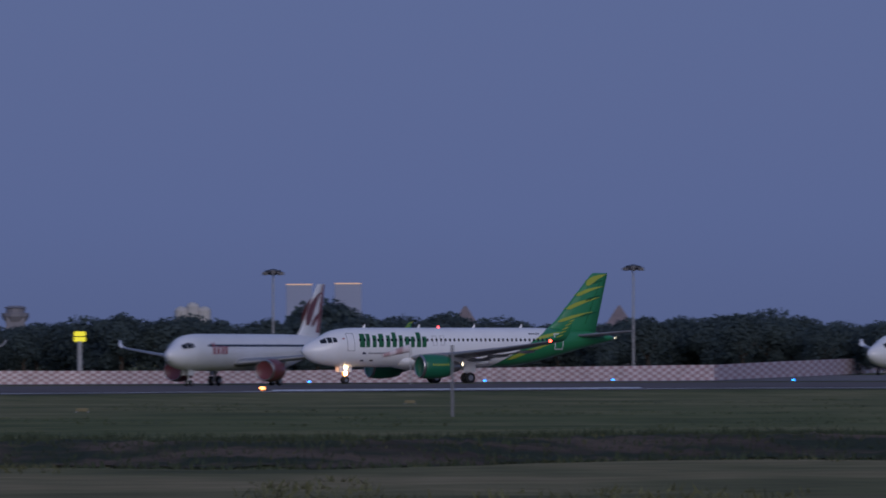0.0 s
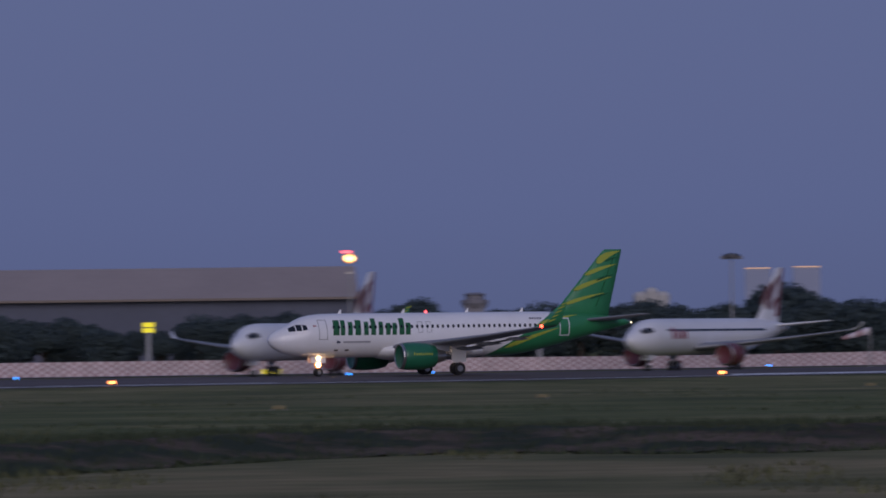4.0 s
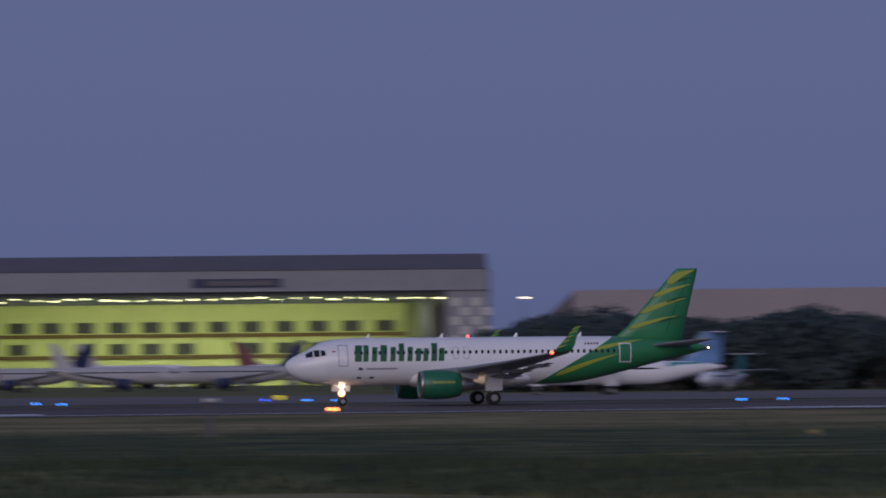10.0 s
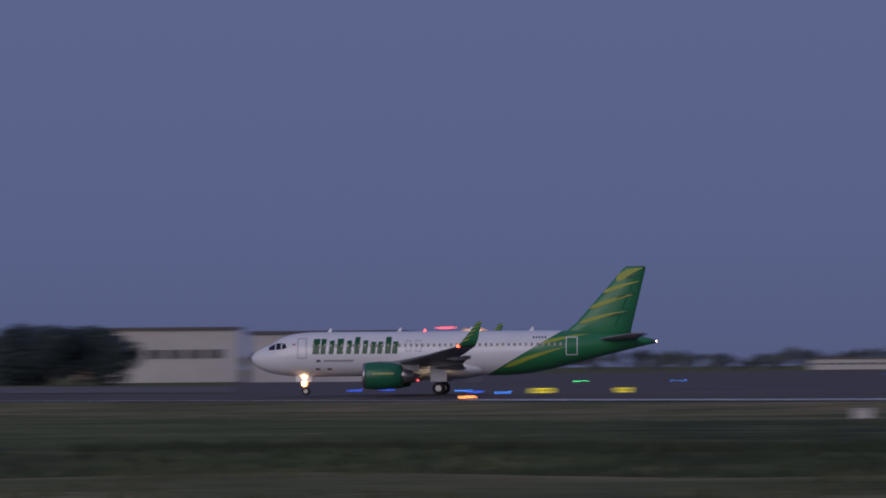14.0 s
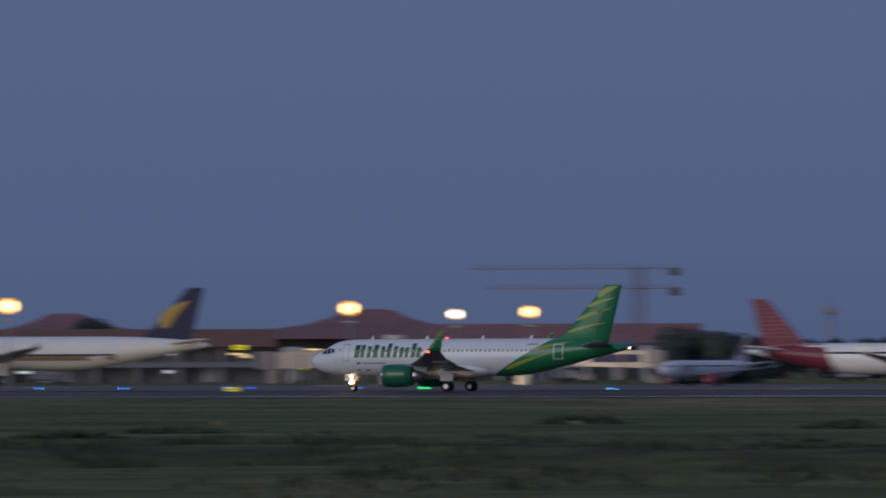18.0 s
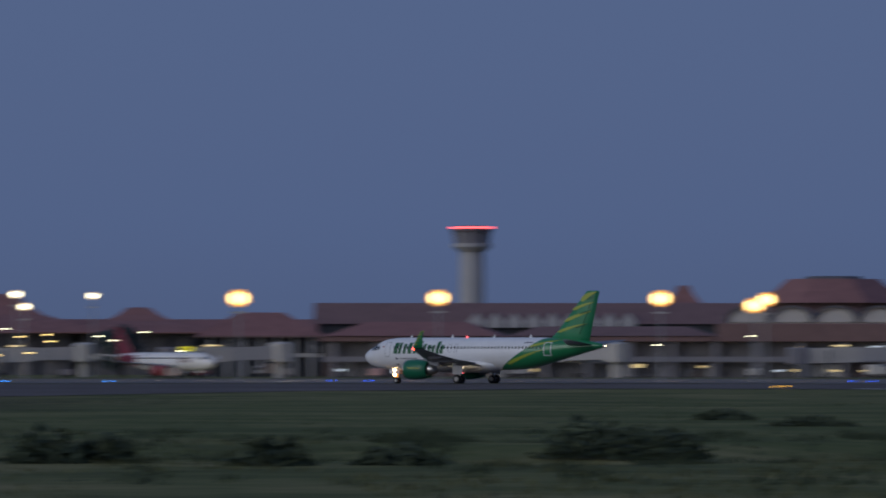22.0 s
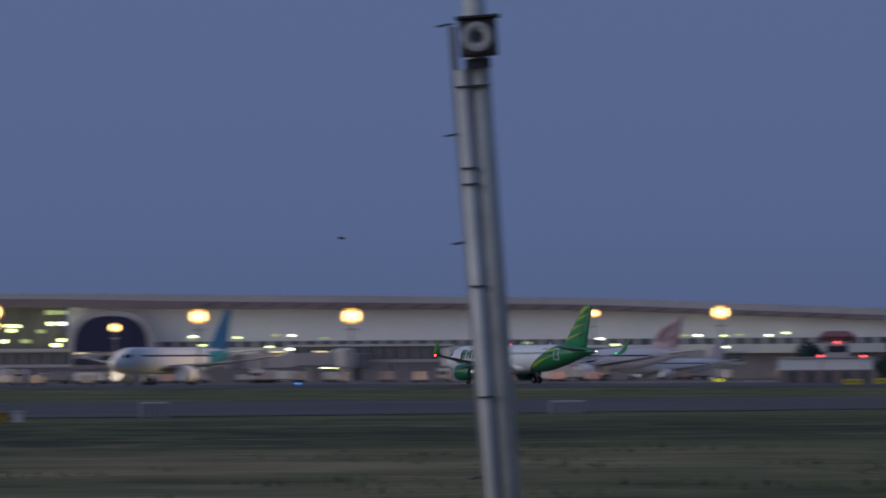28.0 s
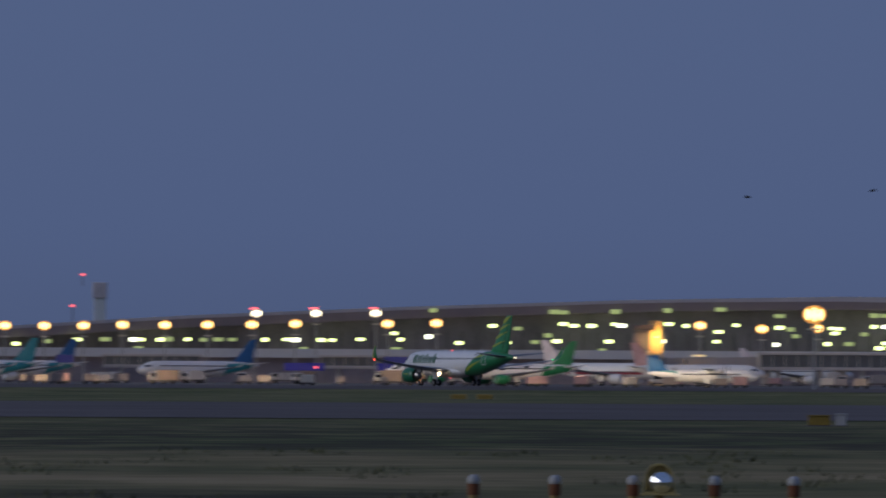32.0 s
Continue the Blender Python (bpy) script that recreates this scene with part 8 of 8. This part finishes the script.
part("hood", boxes((-0.12, 0.38, -0.56, -0.16, 8.0, 8.03), bevel=0.005), M_SPEAKER, horn)
part("strap", boxes((-0.05, 0.24, -0.2, 0.0, 7.46, 7.56)), M_DARKMETAL, lp)
bm = bmesh.new()
loft(bm, [[(0.11 + r * math.cos(a), y, 7.79 + r * math.sin(a)) for a in [k * math.tau / 16 for k in range(16)]] for r, y in ((0.175, -0.505), (0.165, -0.54), (0.12, -0.545), (0.075, -0.52), (0.07, -0.505))])
part("horn_rim", bm, M_LIGHTWALL, horn, "pale round horn rim")
bm = bmesh.new()
loft(bm, [[(0.11 + r * math.cos(a), y, 7.79 + r * math.sin(a)) for a in [k * math.tau / 12 for k in range(12)]] for r, y in ((0.062, -0.535), (0.05, -0.505))])
part("horn_throat", bm, M_DARKIN, horn)

# approach lights in the near grass
M_MARK = mat("pale_yellow_board", (0.20, 0.17, 0.09), 0.7, 0, 0.2, 2)
M_STUB = mat("rusty_yellow", (0.34, 0.24, 0.085), 0.7, 0, 0.35, 6)
M_RUST = mat("rust_red", (0.16, 0.055, 0.02), 0.8, 0, 0.35, 6)
M_HOOD = mat("tan_hood", (0.46, 0.36, 0.14), 0.7, 0, 0.25, 5)
M_CAP = mat("white_cap", (0.42, 0.42, 0.43), 0.5, 0, 0.15, 4)


def stub_light(b, d=110, top=0.94):
    z0 = ground_z(b, d) - 0.05
    root = thing("approach_light", facing(b, d, z0), "short rusty yellow approach light post with pale cap", "light", "approach lights")
    h = top - z0
    part("post", tube(bmesh.new(), (0, 0, 0), (0, 0, h - 0.18), 0.095, 0.085, 12), M_STUB, root)
    part("collar", tube(bmesh.new(), (0, 0, h - 0.36), (0, 0, h - 0.16), 0.105, 0.105, 12), M_RUST, root, "rust red collar")
    bm = bmesh.new()
    lathe_z(bm, [(h - 0.18, 0.085), (h - 0.12, 0.11), (h - 0.05, 0.10), (h, 0.05)], (0, 0, 0), 12)
    part("cap", bm, M_CAP, root, "pale glass cap")


def strobe_light(b, d=110, top=1.08):
    z0 = ground_z(b, d) - 0.05
    root = thing("flash_light", facing(b, d, z0), "round yellow flash light housing with a bright lens", "light", "flash lights")
    h = top - z0 - 0.22
    part("post", tube(bmesh.new(), (0, 0, 0), (0, 0, h - 0.2), 0.08, 0.08, 10), M_STUB, root)
    ring = [(0.25 * math.cos(a), 0.25 * math.sin(a)) for a in [math.pi * k / 12 for k in range(13)]] + [(-0.29, -0.30), (0.29, -0.30)]
    bm = bmesh.new()
    loft(bm, [[(x * k, y, h + 0.05 + z * k) for x, z in ring] for y, k in ((0.28, 0.8), (0.2, 1.0), (-0.18, 1.0), (-0.18, 0.86), (-0.05, 0.8))])
    part("housing", bm, M_HOOD, root, "tan hood")
    part("base_plate", boxes((-0.34, 0.36, -0.24, 0.26, h - 0.27, h - 0.24), bevel=0.008), M_HOOD, root)
    bm = bmesh.new()
    loft(bm, [[(0.04 + r * math.cos(a), -0.20 + 0.13 * (1 - (r / 0.19) ** 2), h - 0.04 + r * math.sin(a)) for a in [k * math.tau / 20 for k in range(20)]] for r in (0.19, 0.16, 0.12, 0.08, 0.04, 0.01)])
    bmesh.ops.recalc_face_normals(bm, faces=bm.faces[:])
    part("bright_disc", bm, M_LENS, root, "bright hollow mirror", smooth=True)


M_LENS = mat("lens_glass", (0.9, 0.92, 0.95), 0.06, 1.0, 0, 1, 0, 1, 0.5)
for b in (-59.98, -59.23, -58.51, -57.76, -57.03):
    stub_light(b)
strobe_light(-58.27)
for b in (-47.39, -46.60, -45.80, -45.04):
    stub_light(b, 110, 0.45)
strobe_light(-46.33, 110, 0.62)

# bushes in the near field
M_BUSH = mat("bush_leaves", (0.060, 0.078, 0.044), 0.85, 0, 0.4, 1.5)


def bush(b, d, w, h, seed):
    root = thing("bush", facing(b, d, ground_z(b, d) - 0.1), "dark low bush in the field", "bush", "field bushes")
    rnd = random.Random(seed)
    verts, faces = [], []
    for i in range(640):
        a = rnd.random() * math.tau
        rr = rnd.random() ** 0.5
        env = (1 - rr ** 2) ** 0.5 * (0.6 + 0.5 * abs(math.sin(a * 2.3 + seed)))
        wide = 0.5 + 0.22 * rnd.random() ** 3
        p = Vector((rr * w * wide * math.cos(a), rr * w / 3 * math.sin(a), h * env * (0.12 + 0.95 * rnd.random() ** 1.4)))
        s = 0.10 + 0.16 * rnd.random()
        u = Vector((rnd.gauss(0, 1), rnd.gauss(0, 1), rnd.gauss(0, 0.6))).normalized() * s
        v = Vector((rnd.gauss(0, 1), rnd.gauss(0, 1), rnd.gauss(0.6, 0.6))).normalized() * s
        n = len(verts)
        verts += [p - u, p - v * 0.5, p + u, p + v]
        faces.append((n, n + 1, n + 2, n + 3))
    me = bpy.data.meshes.new("foliage")
    me.from_pydata(verts, [], faces)
    me.materials.append(M_BUSH)
    ob = new("foliage", me)
    ob.parent = root
    part("stems", tube(bmesh.new(), (0, 0, -0.1), (0.05, 0, h * 0.6), 0.05, 0.02, 5), M_BARK, root)


for k, (b, d, w, h) in enumerate(((-43.36, 230, 4.2, 1.3), (-43.0, 226, 3.2, 0.8), (-42.27, 228, 2.6, 0.9), (-40.3, 228, 4.0, 1.2), (-39.6, 230, 3.0, 1.3), (-38.4, 232, 4.2, 1.3), (-37.9, 232, 2.8, 1.2), (-36.4, 226, 3.8, 1.1), (-35.2, 228, 4.2, 0.8), (-33.43, 250, 5.2, 1.6), (-32.7, 250, 3.6, 1.1), (-29.4, 228, 5.2, 1.5), (-28.9, 230, 3.0, 0.9), (-30.3, 226, 3.8, 0.9), (-12.9, 180, 5.5, 0.9), (-13.4, 180, 3.5, 0.7))):
    bush(b, d, w * 0.74, h, k)


rnd = random.Random(55)
for k in range(18):
    bush(-34 + 20 * rnd.random(), 262 + 150 * rnd.random(), 3 + 4 * rnd.random(), 0.4 + 0.5 * rnd.random(), 40 + k)


# tufts of tall grass in the near field and on the bank
M_TUFT = mat("tall_grass", (0.108, 0.112, 0.050), 0.9, 0, 0.45, 0.25)
M_TUFTFAR = mat("mown_grass", (0.072, 0.088, 0.038), 0.9, 0, 0.4, 0.25)
M_TUFTDARK = mat("bank_grass", (0.044, 0.060, 0.030), 0.9, 0, 0.4, 0.25)


def tufts(name, count, seed, reach, height, material, label, b0=-66, b1=36):
    rnd = random.Random(seed)
    verts, faces = [], []
    for i in range(count):
        b = b0 + (b1 - b0) * rnd.random()
        d = reach(b, rnd)
        if d is None:
            continue
        z = ground_z(b, d) + (bank_z(b, d) if 180 < d < 330 else 0) - 0.05
        base = polar(b, d, z)
        hh = height * (0.5 + 0.8 * rnd.random())
        for k in range(3):
            a = rnd.random() * math.tau
            o = Vector((rnd.gauss(0, 0.25), rnd.gauss(0, 0.25), 0))
            side = Vector((math.cos(a), math.sin(a), 0)) * 0.06
            tip = Vector((rnd.gauss(0, 0.16), rnd.gauss(0, 0.16), hh * (0.7 + 0.4 * rnd.random())))
            n = len(verts)
            verts += [base + o - side, base + o + side, base + o + tip]
            faces.append((n, n + 1, n + 2))
    me = bpy.data.meshes.new(name)
    me.from_pydata(verts, [], faces)
    me.materials.append(material)
    tagged(new(name, me), label, "grass", "", "stuff")


def patchy(b, d, k, cut):
    return noise.noise((b * 0.55 * k, d * 0.035 * k, 1.7)) > cut


def near_reach(b, rnd):
    d = 120 + 170 * rnd.random()
    if b < -38 and rnd.random() < 0.6:
        return None
    return d if patchy(b, d, 1.0, 0.05) else None


def far_reach(b, rnd):
    d = 290 + rnd.random() * max(10, line_reach(b) - 330 - 60)
    return d if patchy(b, d, 1.0, 0.02) and d < line_reach(b) - 60 and b > -39 else None


def bank_reach(b, rnd):
    d = bank_reach_at(b) - 16 + 72 * rnd.random()
    return None if b < -9 and (b < -36 or noise.noise((b * 0.9, d * 0.02, 8.0)) < 0.12) else d


tufts("grass_tufts", 30000, 31, near_reach, 0.28, M_TUFT, "rough tufts of field grass")
tufts("far_grass_tufts", 26000, 32, far_reach, 0.20, M_TUFTFAR, "rough dark grass beyond the bank")
def scrub_reach(b, rnd):
    d = 190 + 150 * rnd.random()
    return d if rnd.random() < 1.6 * noise.noise((b * 2.3, d * 0.03, 3.3)) else None


tufts("scrub_tufts", 26000, 34, scrub_reach, 0.30, M_TUFTDARK, "scattered dark scrub and weeds", -47, -15)
tufts("bank_tufts", 30000, 33, bank_reach, 0.4, M_TUFTDARK, "tall dark grass on the bank", -42, 36)

# ---- service vehicles, jet bridges and small field markers ----
M_VEHWHITE = mat("vehicle_white", (0.42, 0.41, 0.42), 0.45, 0, 0.08, 0.6)
M_VEHORANGE = mat("vehicle_orange", (0.23, 0.18, 0.155), 0.45, 0, 0.1, 0.6)
M_VEHBLUE = mat("vehicle_grey", (0.20, 0.20, 0.23), 0.45, 0, 0.1, 0.6)


def service_truck(b, d, turn, body, label, ln=6.5, h=2.9):
    root = thing("service_truck", facing(b, d, -0.45, turn), label, "truck", "service vehicles")
    part("chassis", boxes((0, ln, -1.1, 1.1, 0.55, 0.8)), M_DARKMETAL, root)
    part("cab", boxes((0, 1.7, -1.1, 1.1, 0.8, 2.3), bevel=0.15), M_VEHWHITE, root)
    part("windscreen", boxes((-0.03, 0.02, -0.95, 0.95, 1.5, 2.15)), M_GLASS, root)
    part("cab_window", boxes((0.4, 1.4, -1.13, -1.09, 1.5, 2.1)), M_GLASS, root)
    part("body", boxes((1.85, ln, -1.2, 1.2, 0.8, h), bevel=0.06), body, root)
    for x in (1.0, ln - 1.2):
        for s in (-1, 1):
            w = new("wheel")
            w.parent = root
            w.location = (x, s * 1.0, 0.45)
            bm = bmesh.new()
            loft(bm, [[(r * math.cos(k * math.tau / 12), y, r * math.sin(k * math.tau / 12)) for k in range(12)] for r, y in ((0.25, -0.16), (0.45, -0.15), (0.45, 0.15), (0.25, 0.16))])
            part("tyre", bm, M_RUBBER, w)
    return root


VEH = [("white box truck on the apron", M_VEHWHITE), ("orange service truck on the apron", M_VEHORANGE), ("grey service truck on the apron", M_VEHBLUE), ("pale catering truck on the apron", M_PALEGREY)]
rnd = random.Random(77)
for k in range(76):
    b = (-48.6 + 3.4 * rnd.random()) if k >= 64 else (-63.5 + 14.5 * rnd.random()) if k < 30 else (-45.0 + 28.0 * rnd.random()) if k < 58 else (-16.5 + 9 * rnd.random())
    lab, mt = VEH[rnd.randrange(4)]
    service_truck(b, 1215 + 100 * rnd.random(), rnd.choice((0, 180, 20, 150, 90)), mt, lab, 4.5 + 3 * rnd.random(), 2.2 + 0.9 * rnd.random())


M_BRIDGEGLASS = mat("bridge_glass", (0.035, 0.045, 0.10), 0.3, 0, 0.2, 0.4)
G_BRIDGE = glow("bridge_lamp", (1.0, 0.72, 0.40), 0.9)


def jet_bridge(b, d, turn, ln=22):
    root = thing("jet_bridge", facing(b, d, -0.45, turn), "grey passenger boarding bridge with a round pale column", "jet bridge", "jet bridges")
    part("rotunda", lathe_z(bmesh.new(), [(0, 1.1), (3.2, 1.1), (3.2, 2.3), (6.8, 2.3), (7.2, 1.4)], (0, 0, 0), 14), M_LIGHTWALL, root, "pale round column")
    bm = bmesh.new()
    loft(bm, [[(x, -1.3, z), (x, 1.3, z), (x, 1.3, z + 2.6), (x, -1.3, z + 2.6)] for x, z in ((2.0, 3.7), (ln * 0.55, 3.4))])
    part("tunnel", bm, M_PALEGREY, root)
    bm = bmesh.new()
    loft(bm, [[(x, -1.5, z), (x, 1.5, z), (x, 1.5, z + 3.0), (x, -1.5, z + 3.0)] for x, z in ((ln * 0.5, 3.2), (ln, 2.9))])
    part("outer_tunnel", bm, M_LIGHTWALL, root)
    part("window_strip", boxes((ln * 0.55, ln - 1, -1.56, -1.5, 3.9, 5.3)), M_BRIDGEGLASS, root, "dark blue window strip")
    part("window_strip", boxes((2.6, ln * 0.48, -1.36, -1.3, 4.3, 5.6)), M_BRIDGEGLASS, root, "dark blue window strip")
    part("roof_lamp", boxes((ln * 0.6, ln * 0.72, -0.6, 0.6, 6.3, 6.6)), G_BRIDGE, root, "warm glowing roof lamp")
    part("stair", boxes((ln + 0.4, ln + 2.6, 2.1, 3.0, 0.2, 2.8)), M_STEEL, root)
    part("cabin", boxes((ln, ln + 3.2, -2.0, 2.0, 2.7, 6.1), bevel=0.2), M_GREYWALL, root)
    for s in (-1, 1):
        part("leg", tube(bmesh.new(), (ln * 0.8, s * 1.7, 0.5), (ln * 0.8, s * 1.7, 5.5), 0.22), M_STEEL, root)
        part("bogie_wheel", lathe(bmesh.new(), [(-0.25, 0.1), (-0.2, 0.5), (0.2, 0.5), (0.25, 0.1)], (ln * 0.8, s * 1.7, 0.5), 10), M_RUBBER, root)
    return root


for b, d, turn in ((-21.34, 1150, 200), (-22.2, 1230, 20), (-25.6, 1240, 200), (-27.9, 1240, 170), (-30.5, 1245, 200), (-33.2, 1245, 160), (-34.3, 1245, 20), (-36.3, 1250, 200), (-38.1, 1300, 190), (-39.85, 1290, 100), (-41.0, 1300, 200), (-43.0, 1330, 20), (-20.1, 1100, 2), (-18.9, 1200, 200), (-52.6, 1330, 10), (-53.6, 1330, 190), (-54.4, 1330, 20), (-57.3, 1340, 190), (-56.6, 1340, 20), (-50.2, 1330, 190)):
    jet_bridge(b, d, turn)

for b, v in ((27.87, 500), (24.85, 430), (22.42, 372), (19.8, 420), (18.5, 342), (16.42, 372), (12.6, 360), (-17.2, 400), (-13.0, 410), (-19.6, 395), (-15.9, 380), (-22.9, 400)):
    root = thing("field_marker", facing(b, v, ground_z(b, v) - 0.04), "low pale yellow marker board in the grass", "marker", "field markers")
    part("board", boxes((-0.4, 0.4, -0.12, 0.12, 0.12, 0.36), bevel=0.03), M_MARK, root)
    for s in (-0.4, 0.4):
        part("foot", boxes((s - 0.05, s + 0.05, -0.08, 0.08, 0, 0.13)), M_STEEL, root)

M_HOARD = mat("blue_hoarding", (0.05, 0.06, 0.30), 0.6, 0, 0.1, 0.5)
for b, w in ((-60.7, 5.0), (-63.75, 3.6)):
    root = thing("blue_hoarding", facing(b, 1290, -0.45), "blue hoarding panel on posts by the terminal", "hoarding", "blue hoardings")
    part("panel", boxes((-w / 2, w / 2, -0.1, 0.1, 4.2, 5.8), bevel=0.03), M_HOARD, root)
    for s_ in (-0.42, 0.0, 0.42):
        part("post", boxes((s_ * w - 0.1, s_ * w + 0.1, 0.1, 0.3, 0, 6.0)), M_STEEL, root)

# low lamps on the stands of the old terminal
me_bar = mesh("lamp", boxes((-0.9, 0.9, -0.2, 0.2, -0.16, 0.16), bevel=0.05), G_WHITELAMP)
me_warm = mesh("lamp", boxes((-0.9, 0.9, -0.2, 0.2, -0.18, 0.18), bevel=0.05), G_WARMLAMP)
LOWLAMPS = [(-27.29, 3.8), (-27.09, 1.9), (-27.96, 4.5), (-28.35, 4.8), (-37.55, 8.4), (-38.41, 6.6), (-37.83, 6.8), (-38.69, 7.5), (-37.21, 4.8), (-38.61, 4.4), (-38.83, 9.0), (-38.44, 7.9), (-37.97, 7.6), (-38.91, 4.0), (-32.82, 6.0), (-35.11, 5.8), (-31.95, 7.7)]
for k, (b, top) in enumerate(LOWLAMPS):
    root = thing("stand_lamp", facing(b, 1190, -0.45), "slim lamp post with a glowing bar at an aircraft stand", "lamp", "stand lamps")
    part("pole", tube(bmesh.new(), (0, 0, 0), (0, 0, top + 0.45), 0.1, 0.07, 8), M_STEEL, root)
    share("lamp", me_warm if k % 2 else me_bar, root, Matrix.Translation((0, -0.25, top + 0.45)) @ Matrix.Diagonal((0.6, 0.6, 0.6, 1)), "glowing bar")

# white bridge pier at the end of the tiled hall
m = facing(-21.27, 1150, -0.45)
pr = thing("bridge_pier", m, "tall white round bridge pier with a flared foot", "pier")
part("shaft", lathe_z(bmesh.new(), [(0, 2.2), (0.6, 1.5), (2.2, 1.25), (7.6, 1.25)], (0, 0, 0), 16), M_T3WALL, pr)
part("head", lathe_z(bmesh.new(), [(7.6, 1.3), (8.3, 1.9), (9.1, 1.9)], (0, 0, 0), 16), M_LIGHTWALL, pr, "flared head")

# windsock beside the runway
m = facing(27.75, 640, -0.9)
ws = thing("windsock", m, "pink and white windsock hanging on a thin pole", "windsock")
part("pole", tube(bmesh.new(), (1.4, 0, 0), (1.4, 0, 4.9), 0.07, 0.05), M_POLE, ws)
for k in range(4):
    bm = bmesh.new()
    x0, x1 = 1.3 - 0.68 * k, 1.3 - 0.68 * (k + 1)
    loft(bm, [[(x, r * math.cos(a), 4.6 - (1.3 - x) * 0.28 + r * math.sin(a)) for a in [j * math.tau / 12 for j in range(12)]] for x, r in ((x0, 0.42 - 0.06 * k), (x1, 0.36 - 0.06 * k))])
    part("sock_band", bm, M_FRED if k % 2 else M_FWHITE, ws, "faded red band" if k % 2 else "white band")

# red obstruction lights on thin masts beyond the field
for b, d, top in ((14.53, 1010, 18.6), (-6.62, 1180, 8.6), (-6.70, 1190, 7.9), (-5.55, 1300, 10.6), (5.9, 6500, 33.0), (9.95, 1500, 21.0)):
    root = thing("beacon_mast", facing(b, d, ground_z(b, d)), "thin mast with a red obstruction light", "mast", "beacon masts")
    part("pole", tube(bmesh.new(), (0, 0, 0), (0, 0, top), 0.12, 0.08, 8), M_STEEL, root)
    white = b == 9.95
    part("beacon_light", boxes((-0.8, 0.8, -0.2, 0.2, top, top + (0.3 if white else 0.5)), bevel=0.05), G_WHITELAMP if white else G_REDSOFT, root, "glowing white light" if white else "glowing red light")


# birds
def bird(label):
    root = thing("bird", pose(0, 0, 0), label, "bird", "birds")
    bm = bmesh.new()
    lathe(bm, [(-0.10, 0.005), (-0.07, 0.025), (0.0, 0.032), (0.07, 0.018), (0.13, 0.004)], (0, 0, 0), 8)
    part("body", bm, M_DARKMETAL, root)
    for s in (-1, 1):
        bm = bmesh.new()
        loft(bm, [[(x0, s * y, z), (x1, s * y, z), (x1, s * y, z - 0.008), (x0, s * y, z - 0.008)] for y, x0, x1, z in ((0.02, -0.05, 0.03, 0.01), (0.10, -0.06, 0.02, 0.05), (0.20, 0.0, 0.03, 0.03))])
        part("wing", bm, M_DARKMETAL, root)
    return root


birds = [bird("small dark bird in flight") for k in range(4)]

# ---- the take-off ----
airliner = hero_airliner()


def flight_pose(bearing, reach, yaw, lift=0.0, pitch=0.0):
    p = polar(bearing, reach, lift)
    # turned about the main wheels; nose along -x, a little off the line as it tracks the runway
    return pose(p.x, p.y, p.z, 0, 0, -yaw) @ pose(0, 0, 0, 0, pitch, 0) @ Matrix.Translation((-18.0, 0, 0))


def motions():
    walk(airliner, [(t, flight_pose(b, d, w)) for t, b, d, w in FLIGHT])
    rows = []
    for t, b in TAXI:
        rows.append((t, facing(b, 1150, -0.45, 3.0) @ Matrix.Translation((-26.0 * 1.53, 0, 0))))
    walk(taxiing, rows)
    for ob, rows in zip(birds, BIRDS):
        walk(ob, [(t, facing(b, 190.0, 2.8 + 190.0 * up / 1000.0, 20)) for t, b, up in rows])


TAXI = [(0.0, -22.0), (15.0, -23.2), (17.5, -24.39), (18.0, -24.65), (18.5, -24.91), (19.0, -25.20), (19.5, -25.47), (20.0, -25.75), (22.0, -26.8), (26.0, -28.0), (32.0, -29.0)]
# seconds, bearing, rise in metres per kilometre
BIRDS = [[(0.0, -40.0, 60), (27.0, -50.9, 19.5), (28.0, -53.62, 20.6), (29.0, -56.0, 23.7), (30.0, -56.27, 23.1), (31.0, -57.06, 29.0), (32.0, -57.47, 27.9)],
         [(0.0, -45.0, 70), (28.0, -52.2, 9.0), (29.0, -54.45, 14.5), (30.0, -56.28, 26.6), (31.0, -56.39, 25.8), (32.0, -56.32, 29.0)],
         [(0.0, -10.0, 40), (4.5, 12.4, 45.0), (5.0, 22.4, 45.4), (5.6, 34.0, 46.0), (32.0, 60.0, 60)],
         [(0.0, -20.0, 60), (25.0, -44.5, 60.0), (25.5, -48.5, 42.3), (26.2, -54.5, 44.0), (32.0, -80.0, 60)]]
motions()
